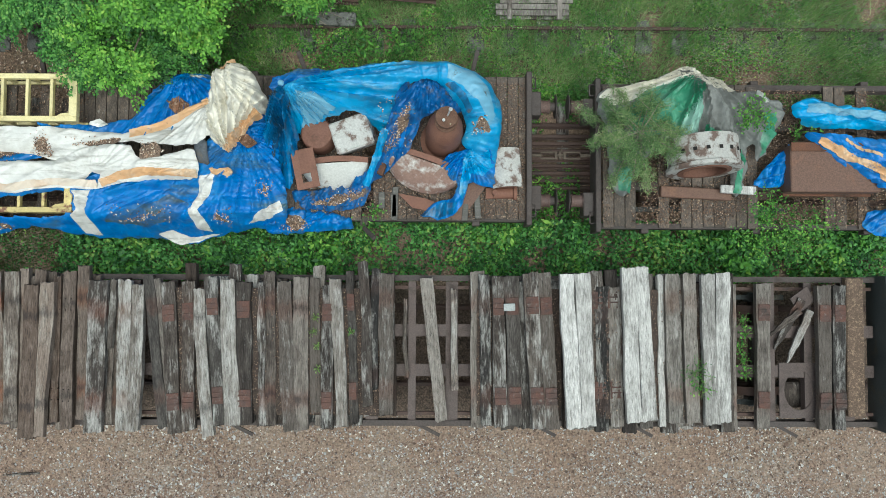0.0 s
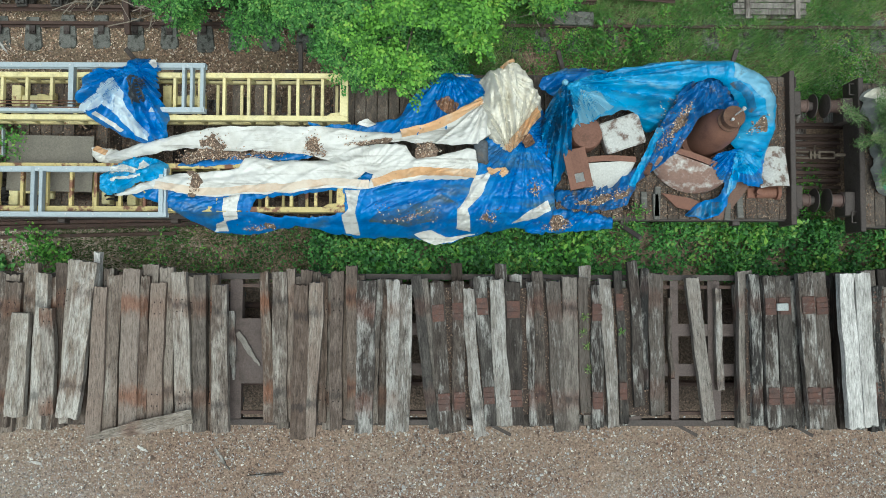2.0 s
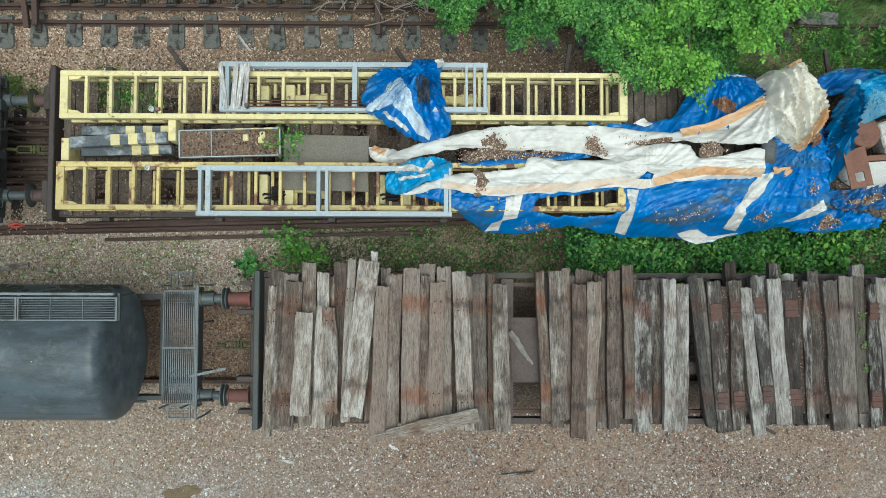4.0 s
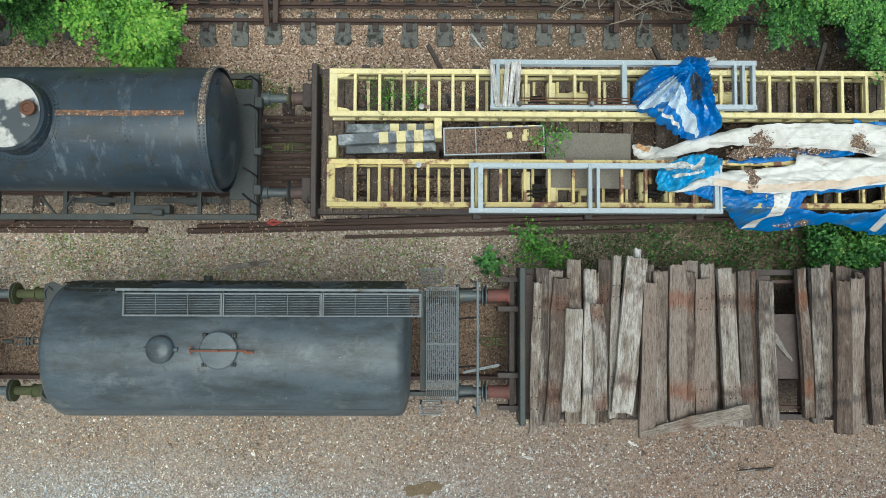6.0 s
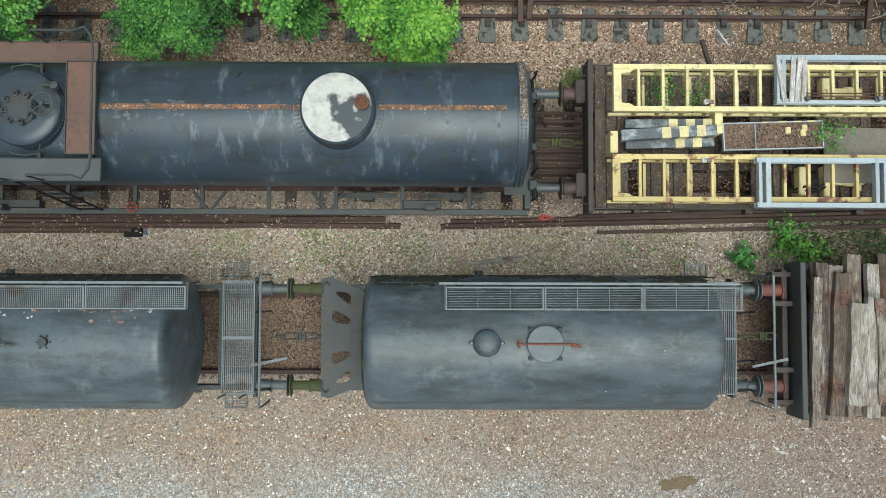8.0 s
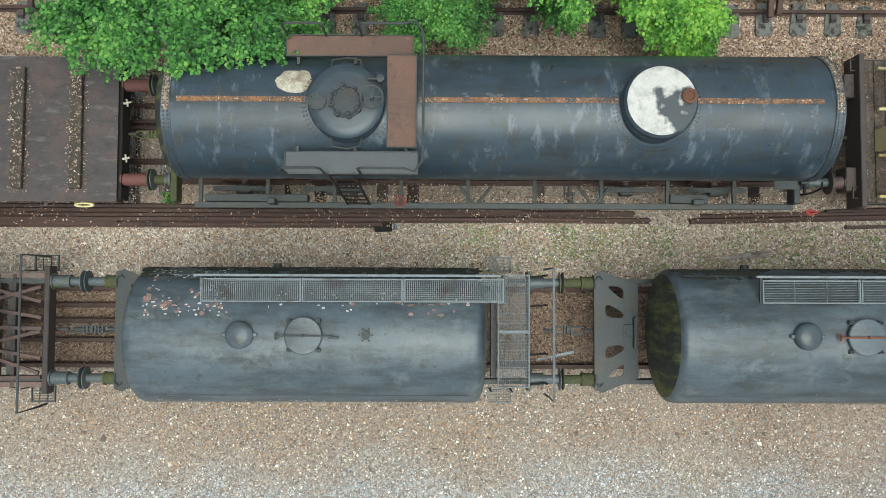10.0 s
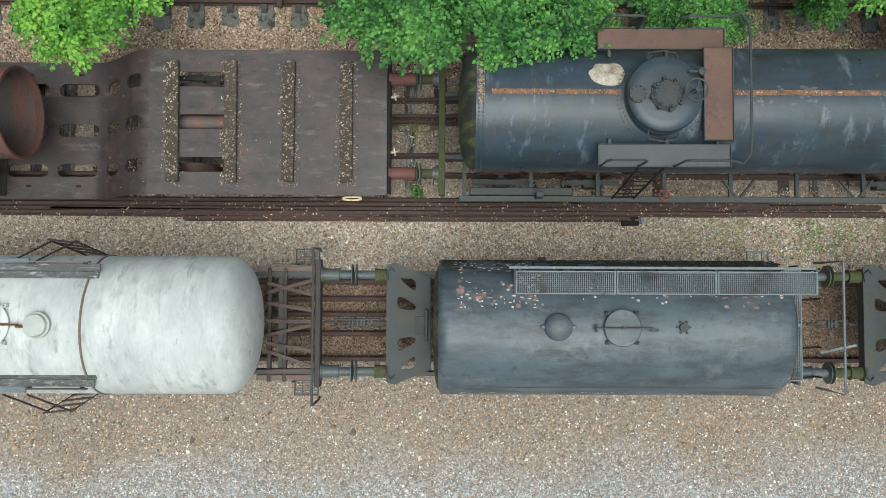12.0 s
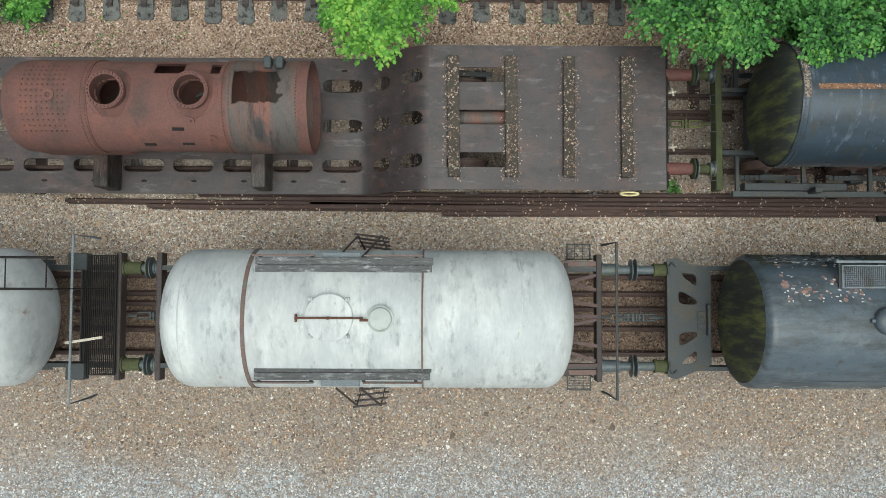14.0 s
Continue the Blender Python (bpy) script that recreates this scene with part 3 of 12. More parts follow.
def coupling(wagon, x0, x1, yc, z=1.0, mat=None):
    """Screw coupling: hook, two links and the screw between."""
    s = Shape()
    L = x1 - x0
    s.tube((x0, yc, z), (x0 + 0.2 * L, yc, z), 0.03, 8)
    for k0, k1 in ((0.18, 0.45), (0.55, 0.85)):
        a, b = x0 + k0 * L, x0 + k1 * L
        pts = [(a, yc - 0.03, z), (a + 0.03, yc - 0.06, z - 0.01), (b - 0.03, yc - 0.06, z - 0.03), (b, yc, z - 0.03), (b - 0.03, yc + 0.06, z - 0.03), (a + 0.03, yc + 0.06, z - 0.01), (a, yc + 0.03, z)]
        s.wire(pts, 0.017)
    s.tube((x0 + 0.42 * L, yc, z - 0.02), (x0 + 0.6 * L, yc, z - 0.02), 0.026, 8)
    for k in (0.44, 0.5, 0.58):
        s.box(x0 + k * L - 0.02, x0 + k * L + 0.02, yc - 0.075, yc + 0.075, z - 0.05, z + 0.01, c=0.006)
    s.tube((x0 + 0.5 * L, yc, z), (x0 + 0.56 * L, yc + 0.2, z - 0.12), 0.012, 6)
    s.tube((x0 + 0.85 * L, yc, z - 0.02), (x1, yc, z), 0.035, 8)
    part("coupling", s, mat or M_frame, wagon)


def wheelset(wagon, x, yc, r=0.47):
    s = Shape()
    s.tube((x, yc - 1.0, RT + r), (x, yc + 1.0, RT + r), 0.075, 12)
    ax = part("axle", s, M_darkrust, wagon)
    for side in (-1, 1):
        s = Shape()
        s.turned([(-0.06, 0.1), (-0.06, 0.12), (-0.03, 0.14), (-0.03, r - 0.08), (-0.07, r - 0.06), (-0.07, r), (0.06, r), (0.06, r + 0.028), (0.085, r + 0.028), (0.085, r - 0.06), (0.03, r - 0.08), (0.03, 0.14), (0.06, 0.1)],
                 pose(x, yc + side * 0.76, RT + r) @ pose(0, 0, 0, 90 * side, 0, 0), 28)
        part("wheel", s, M_rail, ax)
        s = Shape()
        s.box(x - 0.13, x + 0.13, yc + side * 0.98 - 0.09, yc + side * 0.98 + 0.09, RT + r - 0.13, RT + r + 0.14, c=0.02)
        part("axle_box", s, M_frame, ax)
        s = Shape()
        for k in range(5):
            w = 0.55 - 0.09 * k
            s.box(x - w, x + w, yc + side * 0.98 - 0.045, yc + side * 0.98 + 0.045, RT + r + 0.14 + 0.013 * k, RT + r + 0.152 + 0.013 * k)
        part("leaf_spring", s, M_frame, ax)


def channel(s, x0, x1, y, z0, z1, face, t=0.012, flange=0.08):
    """A U-channel along x, its web at y, flanges towards face."""
    s.box(x0, x1, min(y, y + face * t), max(y, y + face * t), z0, z1)
    a, b = sorted((y + face * t, y + face * flange))
    s.box(x0, x1, a, b, z1 - t, z1)
    s.box(x0, x1, a, b, z0, z0 + t)


def underframe(wagon, x0, x1, yc, half=1.0, z0=1.0, z1=1.3, mat=None, axles=(), cross=6):
    mat = mat or M_frame
    for side in (-1, 1):
        s = Shape()
        channel(s, x0, x1, yc + side * half, z0, z1, -side)
        part("solebar", s, mat, wagon)
    for k in range(cross):
        x = x0 + (x1 - x0) * (k + 0.5) / cross
        s = Shape()
        s.box(x - 0.05, x + 0.05, yc - half + 0.1, yc + half - 0.1, z0 + 0.04, z1 - 0.03)
        part("crossbar", s, mat, wagon)
    for x in axles:
        wheelset(wagon, x, yc)


def grating(s, x0, x1, y0, y1, z, pitch=0.035, along="x", bar=0.006, cross=0.15):
    """Open grating: thin upright bars, cross rods and a border."""
    s.box(x0, x1, y0, y0 + 0.02, z - 0.04, z + 0.003)
    s.box(x0, x1, y1 - 0.02, y1, z - 0.04, z + 0.003)
    s.box(x0, x0 + 0.02, y0 + 0.02, y1 - 0.02, z - 0.04, z + 0.003)
    s.box(x1 - 0.02, x1, y0 + 0.02, y1 - 0.02, z - 0.04, z + 0.003)
    if along == "x":
        k = y0 + pitch
        while k < y1 - 0.02:
            s.box(x0 + 0.02, x1 - 0.02, k, k + bar, z - 0.03, z)
            k += pitch
        k = x0 + cross
        while k < x1 - 0.02:
            s.box(k, k + 0.008, y0 + 0.02, y1 - 0.02, z - 0.034, z - 0.004)
            k += cross
    else:
        k = x0 + pitch
        while k < x1 - 0.02:
            s.box(k, k + bar, y0 + 0.02, y1 - 0.02, z - 0.03, z)
            k += pitch
        k = y0 + cross
        while k < y1 - 0.02:
            s.box(x0 + 0.02, x1 - 0.02, k, k + 0.008, z - 0.034, z - 0.004)
            k += cross




def dished(x0, x1, r, dish, power=2.6, n=12):
    """Superellipse heads at both ends of a cylinder from x0 to x1."""
    left = []
    for i in range(n + 1):
        a = math.pi / 2 * i / n
        rr = r * math.sin(a) ** (2 / power)
        xx = x0 + dish * (1 - math.cos(a) ** (2 / power))
        left.append((xx, rr))
    k = 14
    mid = [(x0 + dish + (x1 - x0 - 2 * dish) * i / k, r) for i in range(1, k)]
    right = [(x0 + x1 - x, rr) for x, rr in reversed(left)]
    return left + mid + right


# ---- south train: tank wagons ----
M_mossend = surface("algae_streaked_black_paint", (0.014, 0.016, 0.015), (0.030, 0.033, 0.024), (0.105, 0.115, 0.030), scale=1.8, grain=24, stretch=(1, 2.4, 0.5), rough=0.75, patch_at=0.55, patch_scale=2.2, edge=0.1, bump=0.1, grain_dark=0.7, more=(((0.015, 0.016, 0.014), 0.60, 2.5, 0.08, (1, 2.5, 0.6)), ((0.16, 0.17, 0.15), 0.72, 6.0, 0.05, (1, 1.5, 0.8))))


def speckle(wagon_part, name, mat, spots, yc, zc, r, seed, size=0.05, label=""):
    """Flaked paint: thin irregular chips that follow the shell; spots are (x0, x1, angle0, angle1, count), angles in degrees from the top."""
    rr = random.Random(seed)
    s = Shape()
    for x0, x1, a0, a1, count in spots:
        for _ in range(count):
            x, a = rr.uniform(x0, x1), radians(rr.uniform(a0, a1))
            if noise.noise(Vector((x * 1.3, a * 3.0, seed))) < rr.uniform(-0.35, 0.1):
                continue
            w, h = size * rr.uniform(0.35, 1.3), size * rr.uniform(0.3, 0.9)
            n = rr.randint(6, 9)
            ring = []
            for i in range(n):
                b = 2 * math.pi * i / n
                q = rr.uniform(0.6, 1.15)
                xx, aa = x + w * q * math.cos(b), a + h * q * math.sin(b) / r
                ring.append((xx, yc + (r + 0.003) * math.sin(aa), zc + (r + 0.003) * math.cos(aa)))
            s.add(ring, [tuple(range(n))])
    return tagged(part(name, s, mat, wagon_part, label), label, kind="stuff")


def manhole(tank, x, y, z, r, mat, strap=None, lid_h=0.12):
    s = Shape()
    s.turned([(-0.12, r * 0.93), (lid_h * 0.4, r * 0.93), (lid_h * 0.4, r), (lid_h * 0.8, r), (lid_h * 0.95, r * 0.95), (lid_h * 1.08, r * 0.5), (lid_h * 1.12, 0)], pose(x, y, z), 36)
    m = part("manhole_lid", s, mat, tank)
    for a in range(4):
        s = Shape()
        ang = radians(45 + 90 * a)
        cx, cy = x + (r + 0.03) * math.cos(ang), y + (r + 0.03) * math.sin(ang)
        s.box(cx - 0.035, cx + 0.035, cy - 0.03, cy + 0.03, z - 0.1, z + lid_h * 0.7, c=0.008)
        s.tube((cx, cy, z), (cx, cy, z + lid_h + 0.03), 0.013, 6)
        part("lid_clamp", s, M_frame if lid_h > 0.08 else mat, m)
    if strap:
        s = Shape()
        s.box(x - r - 0.14, x + r + 0.16, y - 0.015, y + 0.015, z + lid_h * 1.2, z + lid_h * 1.2 + 0.03, c=0.006)
        s.box(x + r + 0.1, x + r + 0.26, y - 0.05, y - 0.01, z + lid_h * 0.9, z + lid_h * 1.1, c=0.006)
        s.tube((x, y, z + lid_h), (x, y, z + lid_h * 1.2 + 0.06), 0.025, 8)
        s.tube((x - r - 0.12, y - 0.06, z + lid_h), (x - r - 0.12, y + 0.06, z + lid_h), 0.02, 8)
        part("lid_strap", s, strap, m)
    return m


def platform_rail(wagon, x, y0, y1, z0, z1, mat=None):
    s = Shape()
    s.wire([(x - 0.03, y0, z0), (x, y0, z0 + 0.3), (x, y0, z1), (x, y1, z1), (x, y1, z0 + 0.3), (x - 0.03, y1, z0)], 0.022)
    part("handrail", s, mat or M_grate, wagon)


def pierced_plate(outline, holes, z, thick, cell=0.022):
    """A flat plate of that outline with openings cut through it."""
    poly = Shape()
    xs, ys = [p[0] for p in outline], [p[1] for p in outline]
    gx, gy = np.arange(min(xs) - cell, max(xs) + 2 * cell, cell), np.arange(min(ys) - cell, max(ys) + 2 * cell, cell)
    X, Y = np.meshgrid(gx, gy, indexing="ij")
    cx, cy = X[:-1, :-1] + cell / 2, Y[:-1, :-1] + cell / 2
    keep = inside(outline, cx, cy)
    dist, near = edge_distance(outline, X, Y)
    for h in holes:
        keep &= ~inside(h, cx, cy)
        d2, n2 = edge_distance(h, X, Y)
        near = np.where((d2 < dist)[..., None], n2, near)
        dist = np.minimum(dist, d2)
    used = np.zeros(X.shape, int)
    for dx in (0, 1):
        for dy in (0, 1):
            used[dx:dx + keep.shape[0], dy:dy + keep.shape[1]] += keep
    rim = (used > 0) & (used < 4)
    PX, PY = np.where(rim, near[..., 0], X), np.where(rim, near[..., 1], Y)
    index = -np.ones(X.shape, int)
    index[used > 0] = np.arange((used > 0).sum())
    top = [(float(a), float(b), z + thick) for a, b in zip(PX[used > 0], PY[used > 0])]
    n = len(top)
    quads = np.stack([index[:-1, :-1], index[1:, :-1], index[1:, 1:], index[:-1, 1:]], -1)[keep].tolist()
    edges = {}
    for q in quads:
        for a, b in zip(q, q[1:] + q[:1]):
            edges[(a, b)] = True
    sides = [(b, a, n + a, n + b) for a, b in edges if (b, a) not in edges]
    poly.add(top + [(a, b, z) for a, b, _ in top], [tuple(q) for q in quads] + [tuple(n + k for k in reversed(q)) for q in quads] + sides)
    return poly


def end_plate(wagon, x, out, mat):
    """The cast end bracket between headstock and tank: a tapered plate with four rounded triangular openings."""
    z0 = 1.28
    upper = [(x - 0.03, 1.05), (x + 0.12, 1.1), (x + 0.2, 1.06), (x + 0.72, 0.86), (x + 0.76, 0.8)]
    outline = upper + [(a, -b) for a, b in reversed(upper)]
    holes = []
    for side in (-1, 1):
        for pts in ([(x + 0.17, side * 0.84), (x + 0.5, side * 0.8), (x + 0.5, side * 0.55)], [(x + 0.17, side * 0.52), (x + 0.17, side * 0.26), (x + 0.5, side * 0.24), (x + 0.5, side * 0.34)]):
            holes.append(rounded(pts, 2))
    part("end_bracket", pierced_plate(outline, holes, z0, 0.03), mat, wagon)
    s = Shape()
    s.box(x, x + 0.1, -1.02, 1.02, z0 - 0.24, z0 - 0.002, c=0.01)
    part("headstock", s, mat, wagon)
    z1 = z0 + 0.03
    s = Shape()
    s.box(x + 0.5, x + 0.72, -0.2, 0.13, z1, z1 + 0.02, c=0.004)
    s.box(x + 0.66, x + 0.72, -0.3, 0.26, z1, z1 + 0.12, c=0.01)
    part("bolt_plate", s, mat, wagon)
    for a in range(6):
        s = Shape()
        s.tube((x + 0.6 + 0.07 * math.cos(a), 0.07 * math.sin(a) - 0.03, z1 + 0.018), (x + 0.6 + 0.07 * math.cos(a), 0.07 * math.sin(a) - 0.03, z1 + 0.05), 0.016, 6)
        part("bolt", s, mat, wagon)
    for side in (-1, 1):
        s = Shape()
        s.wire([(x + 0.0, side * 0.78, z1 + 0.02), (x - 0.02, side * 0.92, z1 + 0.03), (x + 0.06, side * 1.0, z1 + 0.03), (x + 0.12, side * 0.94, z1 + 0.02)], 0.018)
        part("shunter_handle", s, mat, wagon)


def black_tank_wagon(x0, x1, hs_w, plat_e, label, seed, lid_x, dome_x, walk, strap_mat, flaked):
    """Two-axle tank wagon on the south track; x0, x1: the shell."""
    w = thing("tank_wagon", 0, 0, 0, label, "railway wagon", group="black tank wagons")
    zc, r = 2.27, 1.122
    underframe(w, hs_w + 0.12, plat_e - 0.05, 0, 0.95, 1.0, 1.28, axles=(x0 + 1.2, x1 - 1.2))
    s = Shape()
    s.box(plat_e - 0.06, plat_e, -1.08, 1.08, 1.02, 1.3, c=0.01)
    part("headstock", s, M_frame, w)
    end_plate(w, hs_w, -1, M_frame)
    for k in range(5):
        x = x0 + (x1 - x0) * (k + 0.5) / 5
        for side in (-1, 1):
            s = Shape()
            s.box(x - 0.2, x + 0.2, side * 0.62 - 0.12, side * 0.62 + 0.12, 1.2, 1.38)
            part("saddle", s, M_frame, w)
    s = Shape()
    form = dished(x0, x1, r, 0.26, 3.4)
    s.turned(form[8:], pose(0, 0, zc) @ ALONG_X, 72)
    tank = part("tank", s, M_tankdark, w, "dull black cylindrical tank shell")
    s = Shape()
    s.turned(form[:9], pose(0, 0, zc) @ ALONG_X, 72)
    part("tank_end", s, M_mossend, tank, "dished end streaked dark green with algae")
    # long weld seams
    for a in (62, -56):
        s = Shape()
        aa = radians(a)
        s.box(x0 + 0.3, x1 - 0.3, -0.012, 0.012, -0.004, 0.006, m=pose(0, r * math.sin(aa), zc + r * math.cos(aa), -a, 0, 0))
        part("weld_seam", s, M_tankdark, tank)
    manhole(tank, lid_x, 0.05, zc + r - 0.01, 0.29, M_tankdark, strap_mat, 0.09)
    s = Shape()
    s.turned([(-0.08, 0.215), (0.05, 0.215), (0.09, 0.19), (0.12, 0.12), (0.13, 0.0)], pose(dome_x, 0.06, zc + r), 28)
    for a in (0, 180):
        s.box(dome_x + (0.2 if a == 0 else -0.27), dome_x + (0.27 if a == 0 else -0.2), 0.03, 0.09, zc + r - 0.04, zc + r + 0.05, c=0.01)
    part("vent_dome", s, M_tankdark, tank)
    s = Shape()
    s.tube((lid_x + 0.95, 0.06, zc + r - 0.03), (lid_x + 0.95, 0.06, zc + r + 0.06), 0.07, 12)
    for a in range(6):
        s.tube((lid_x + 0.95 + 0.1 * math.cos(a * 1.05), 0.06 + 0.1 * math.sin(a * 1.05), zc + r - 0.02), (lid_x + 0.95 + 0.1 * math.cos(a * 1.05), 0.06 + 0.1 * math.sin(a * 1.05), zc + r + 0.03), 0.016, 6)
    if flaked:
        part("pipe_stub", s, M_frame, tank)
    # roof walkway
    wx0, wx1 = walk
    s = Shape()
    third = (wx1 - wx0) / 3
    for k in range(3):
        grating(s, wx0 + k * third + 0.006, wx0 + (k + 1) * third - 0.006, 0.56, 0.925, 3.3, pitch=0.026 if not flaked else 0.03, cross=0.5 if not flaked else 0.03, bar=0.005)
    wk = tagged(part("walkway", s, M_grate, w), "grey steel grating walkway", kind="stuff")
    s = Shape()
    s.box(wx0 - 0.1, wx1 - 0.05, 0.955, 0.995, 3.27, 3.34, c=0.005)
    part("toe_board", s, M_grate, wk)
    for k in range(4):
        s = Shape()
        x = wx0 + third * k
        s.box(x - 0.02, x + 0.02, 0.56, 0.99, 3.21, 3.26)
        s.tube((x, 0.95, 3.22), (x, 0.985, 2.7), 0.018, 6)
        part("walkway_bracket", s, M_frame, wk)
    # end platform of slats, steps and railing
    s = Shape()
    grating(s, plat_e - 0.6, plat_e - 0.02, -1.0, 1.02, 1.42, pitch=0.036, cross=0.06 if flaked else 0.3, along="y", bar=0.012)
    s.box(plat_e - 0.6, plat_e - 0.02, -0.02, 0.02, 1.405, 1.43)
    pl = tagged(part("platform", s, M_grate, w), "open grating end platform", kind="stuff")
    for side in (-1, 1):
        s = Shape()
        grating(s, plat_e - 0.72, plat_e - 0.3, side * 1.23 - 0.14, side * 1.23 + 0.14, 0.75, pitch=0.03, cross=0.14)
        for x in (plat_e - 0.7, plat_e - 0.32):
            s.box(x - 0.015, x + 0.015, side * 1.1 - 0.012, side * 1.1 + 0.012, 0.74, 1.3)
        tagged(part("step", s, M_grate, pl), "grating step", kind="stuff")
    platform_rail(w, plat_e + 0.28, -1.12, 1.12, 1.35, 2.3)
    for y in (-0.95, -0.42, 0.45, 0.98):
        s = Shape()
        s.wire([(plat_e - 0.02, y, 1.35), (plat_e + 0.26, y + 0.02, 1.3), (plat_e + 0.28, y + 0.03, 1.5)], 0.018)
        part("rail_stay", s, M_dark, w)
    s = Shape()
    s.box(-0.32, 0.32, -0.022, 0.022, 0, 0.02, m=pose(plat_e + 0.36, -0.38, 1.92, 0, 0, 12))
    part("brake_lever", s, M_grate, w)
    # long handles and pipes at the sides
    s = Shape()
    s.tube((x0 + 0.4, -1.02, 0.95), (x1 - 0.2, -1.02, 0.95), 0.025, 8)
    s.tube((x0 + 2.0, 1.0, 1.0), (x0 + 2.0, 1.22, 1.0), 0.08, 12)
    s.tube((x0 + 2.0, -1.0, 1.0), (x0 + 2.0, -1.2, 1.0), 0.08, 12)
    part("drain_pipe", s, M_frame, w)
    buffer_pair(w, hs_w, -1, 0, stock=0.22, rod=0.345, head_mat=M_moss if not flaked else M_buffer, casing=M_moss)
    buffer_pair(w, plat_e, 1, 0, stock=0.22, rod=0.31 if flaked else 0.18)
    coupling(w, hs_w - 0.92, hs_w, 0.0)
    if flaked:
        speckle(tank, "paint_flake", M_flake, [(x0 + 0.3, x0 + 1.7, 18, 74, 170), (x0 + 2.3, x1 - 0.3, 22, 40, 60), (x0 + 0.2, x1 - 0.2, -84, -66, 220)], 0, zc, r, seed, 0.028, "white and pinkish flakes of old paint")
        speckle(tank, "rust_patch", M_flakerust, [(x0 + 0.4, x0 + 1.8, 20, 60, 90), (x0 + 3.5, x1 - 0.3, 18, 38, 30)], 0, zc, r, seed + 1, 0.045, "reddish bare patches")
    else:
        speckle(tank, "paint_flake", M_flake, [(x0 + 0.2, x1 - 0.2, -60, 50, 9)], 0, zc, r, seed, 0.012)
    speckle(tank, "algae_streak", M_algae, [(x0 + 0.15, x1 - 0.1, 58, 88, 700)], 0, zc, r, seed + 2, 0.09, "dark green algae on the shaded flank")
    return w


M_flake = surface("chalk_white_flakes", (0.62, 0.60, 0.56), (0.5, 0.46, 0.42), scale=8, grain=60, rough=0.85, vary=0.1, island=True)
M_flakerust = surface("salmon_undercoat", (0.22, 0.13, 0.11), (0.30, 0.20, 0.17), scale=8, grain=60, rough=0.85, vary=0.25, island=True)
M_algae = surface("dark_algae_film", (0.028, 0.031, 0.024), (0.046, 0.049, 0.030), (0.020, 0.022, 0.020), scale=5, grain=40, rough=0.9, vary=0.2, island=True)
M_strap = surface("rusty_red_strap", (0.20, 0.075, 0.045), (0.14, 0.06, 0.04), scale=8, grain=60, rough=0.85)
M_whitesplash = surface("worn_cream_paint", (0.52, 0.48, 0.39), (0.46, 0.42, 0.33), (0.20, 0.15, 0.10), scale=3, grain=30, rough=0.75, patch_at=0.56, patch_scale=3.5, edge=0.12)

black_tank_wagon(-20.2, -14.4, -21.03, -13.56, "black tank wagon with dusty shell and grating walkway", 11, -17.3, -18.2, (-18.84, -14.2), M_strap, False)
black_tank_wagon(-28.86, -23.1, -29.68, -22.22, "black tank wagon with white flaking paint and mesh walkway", 12, -25.95, -26.93, (-27.58, -22.86), M_frame, True)


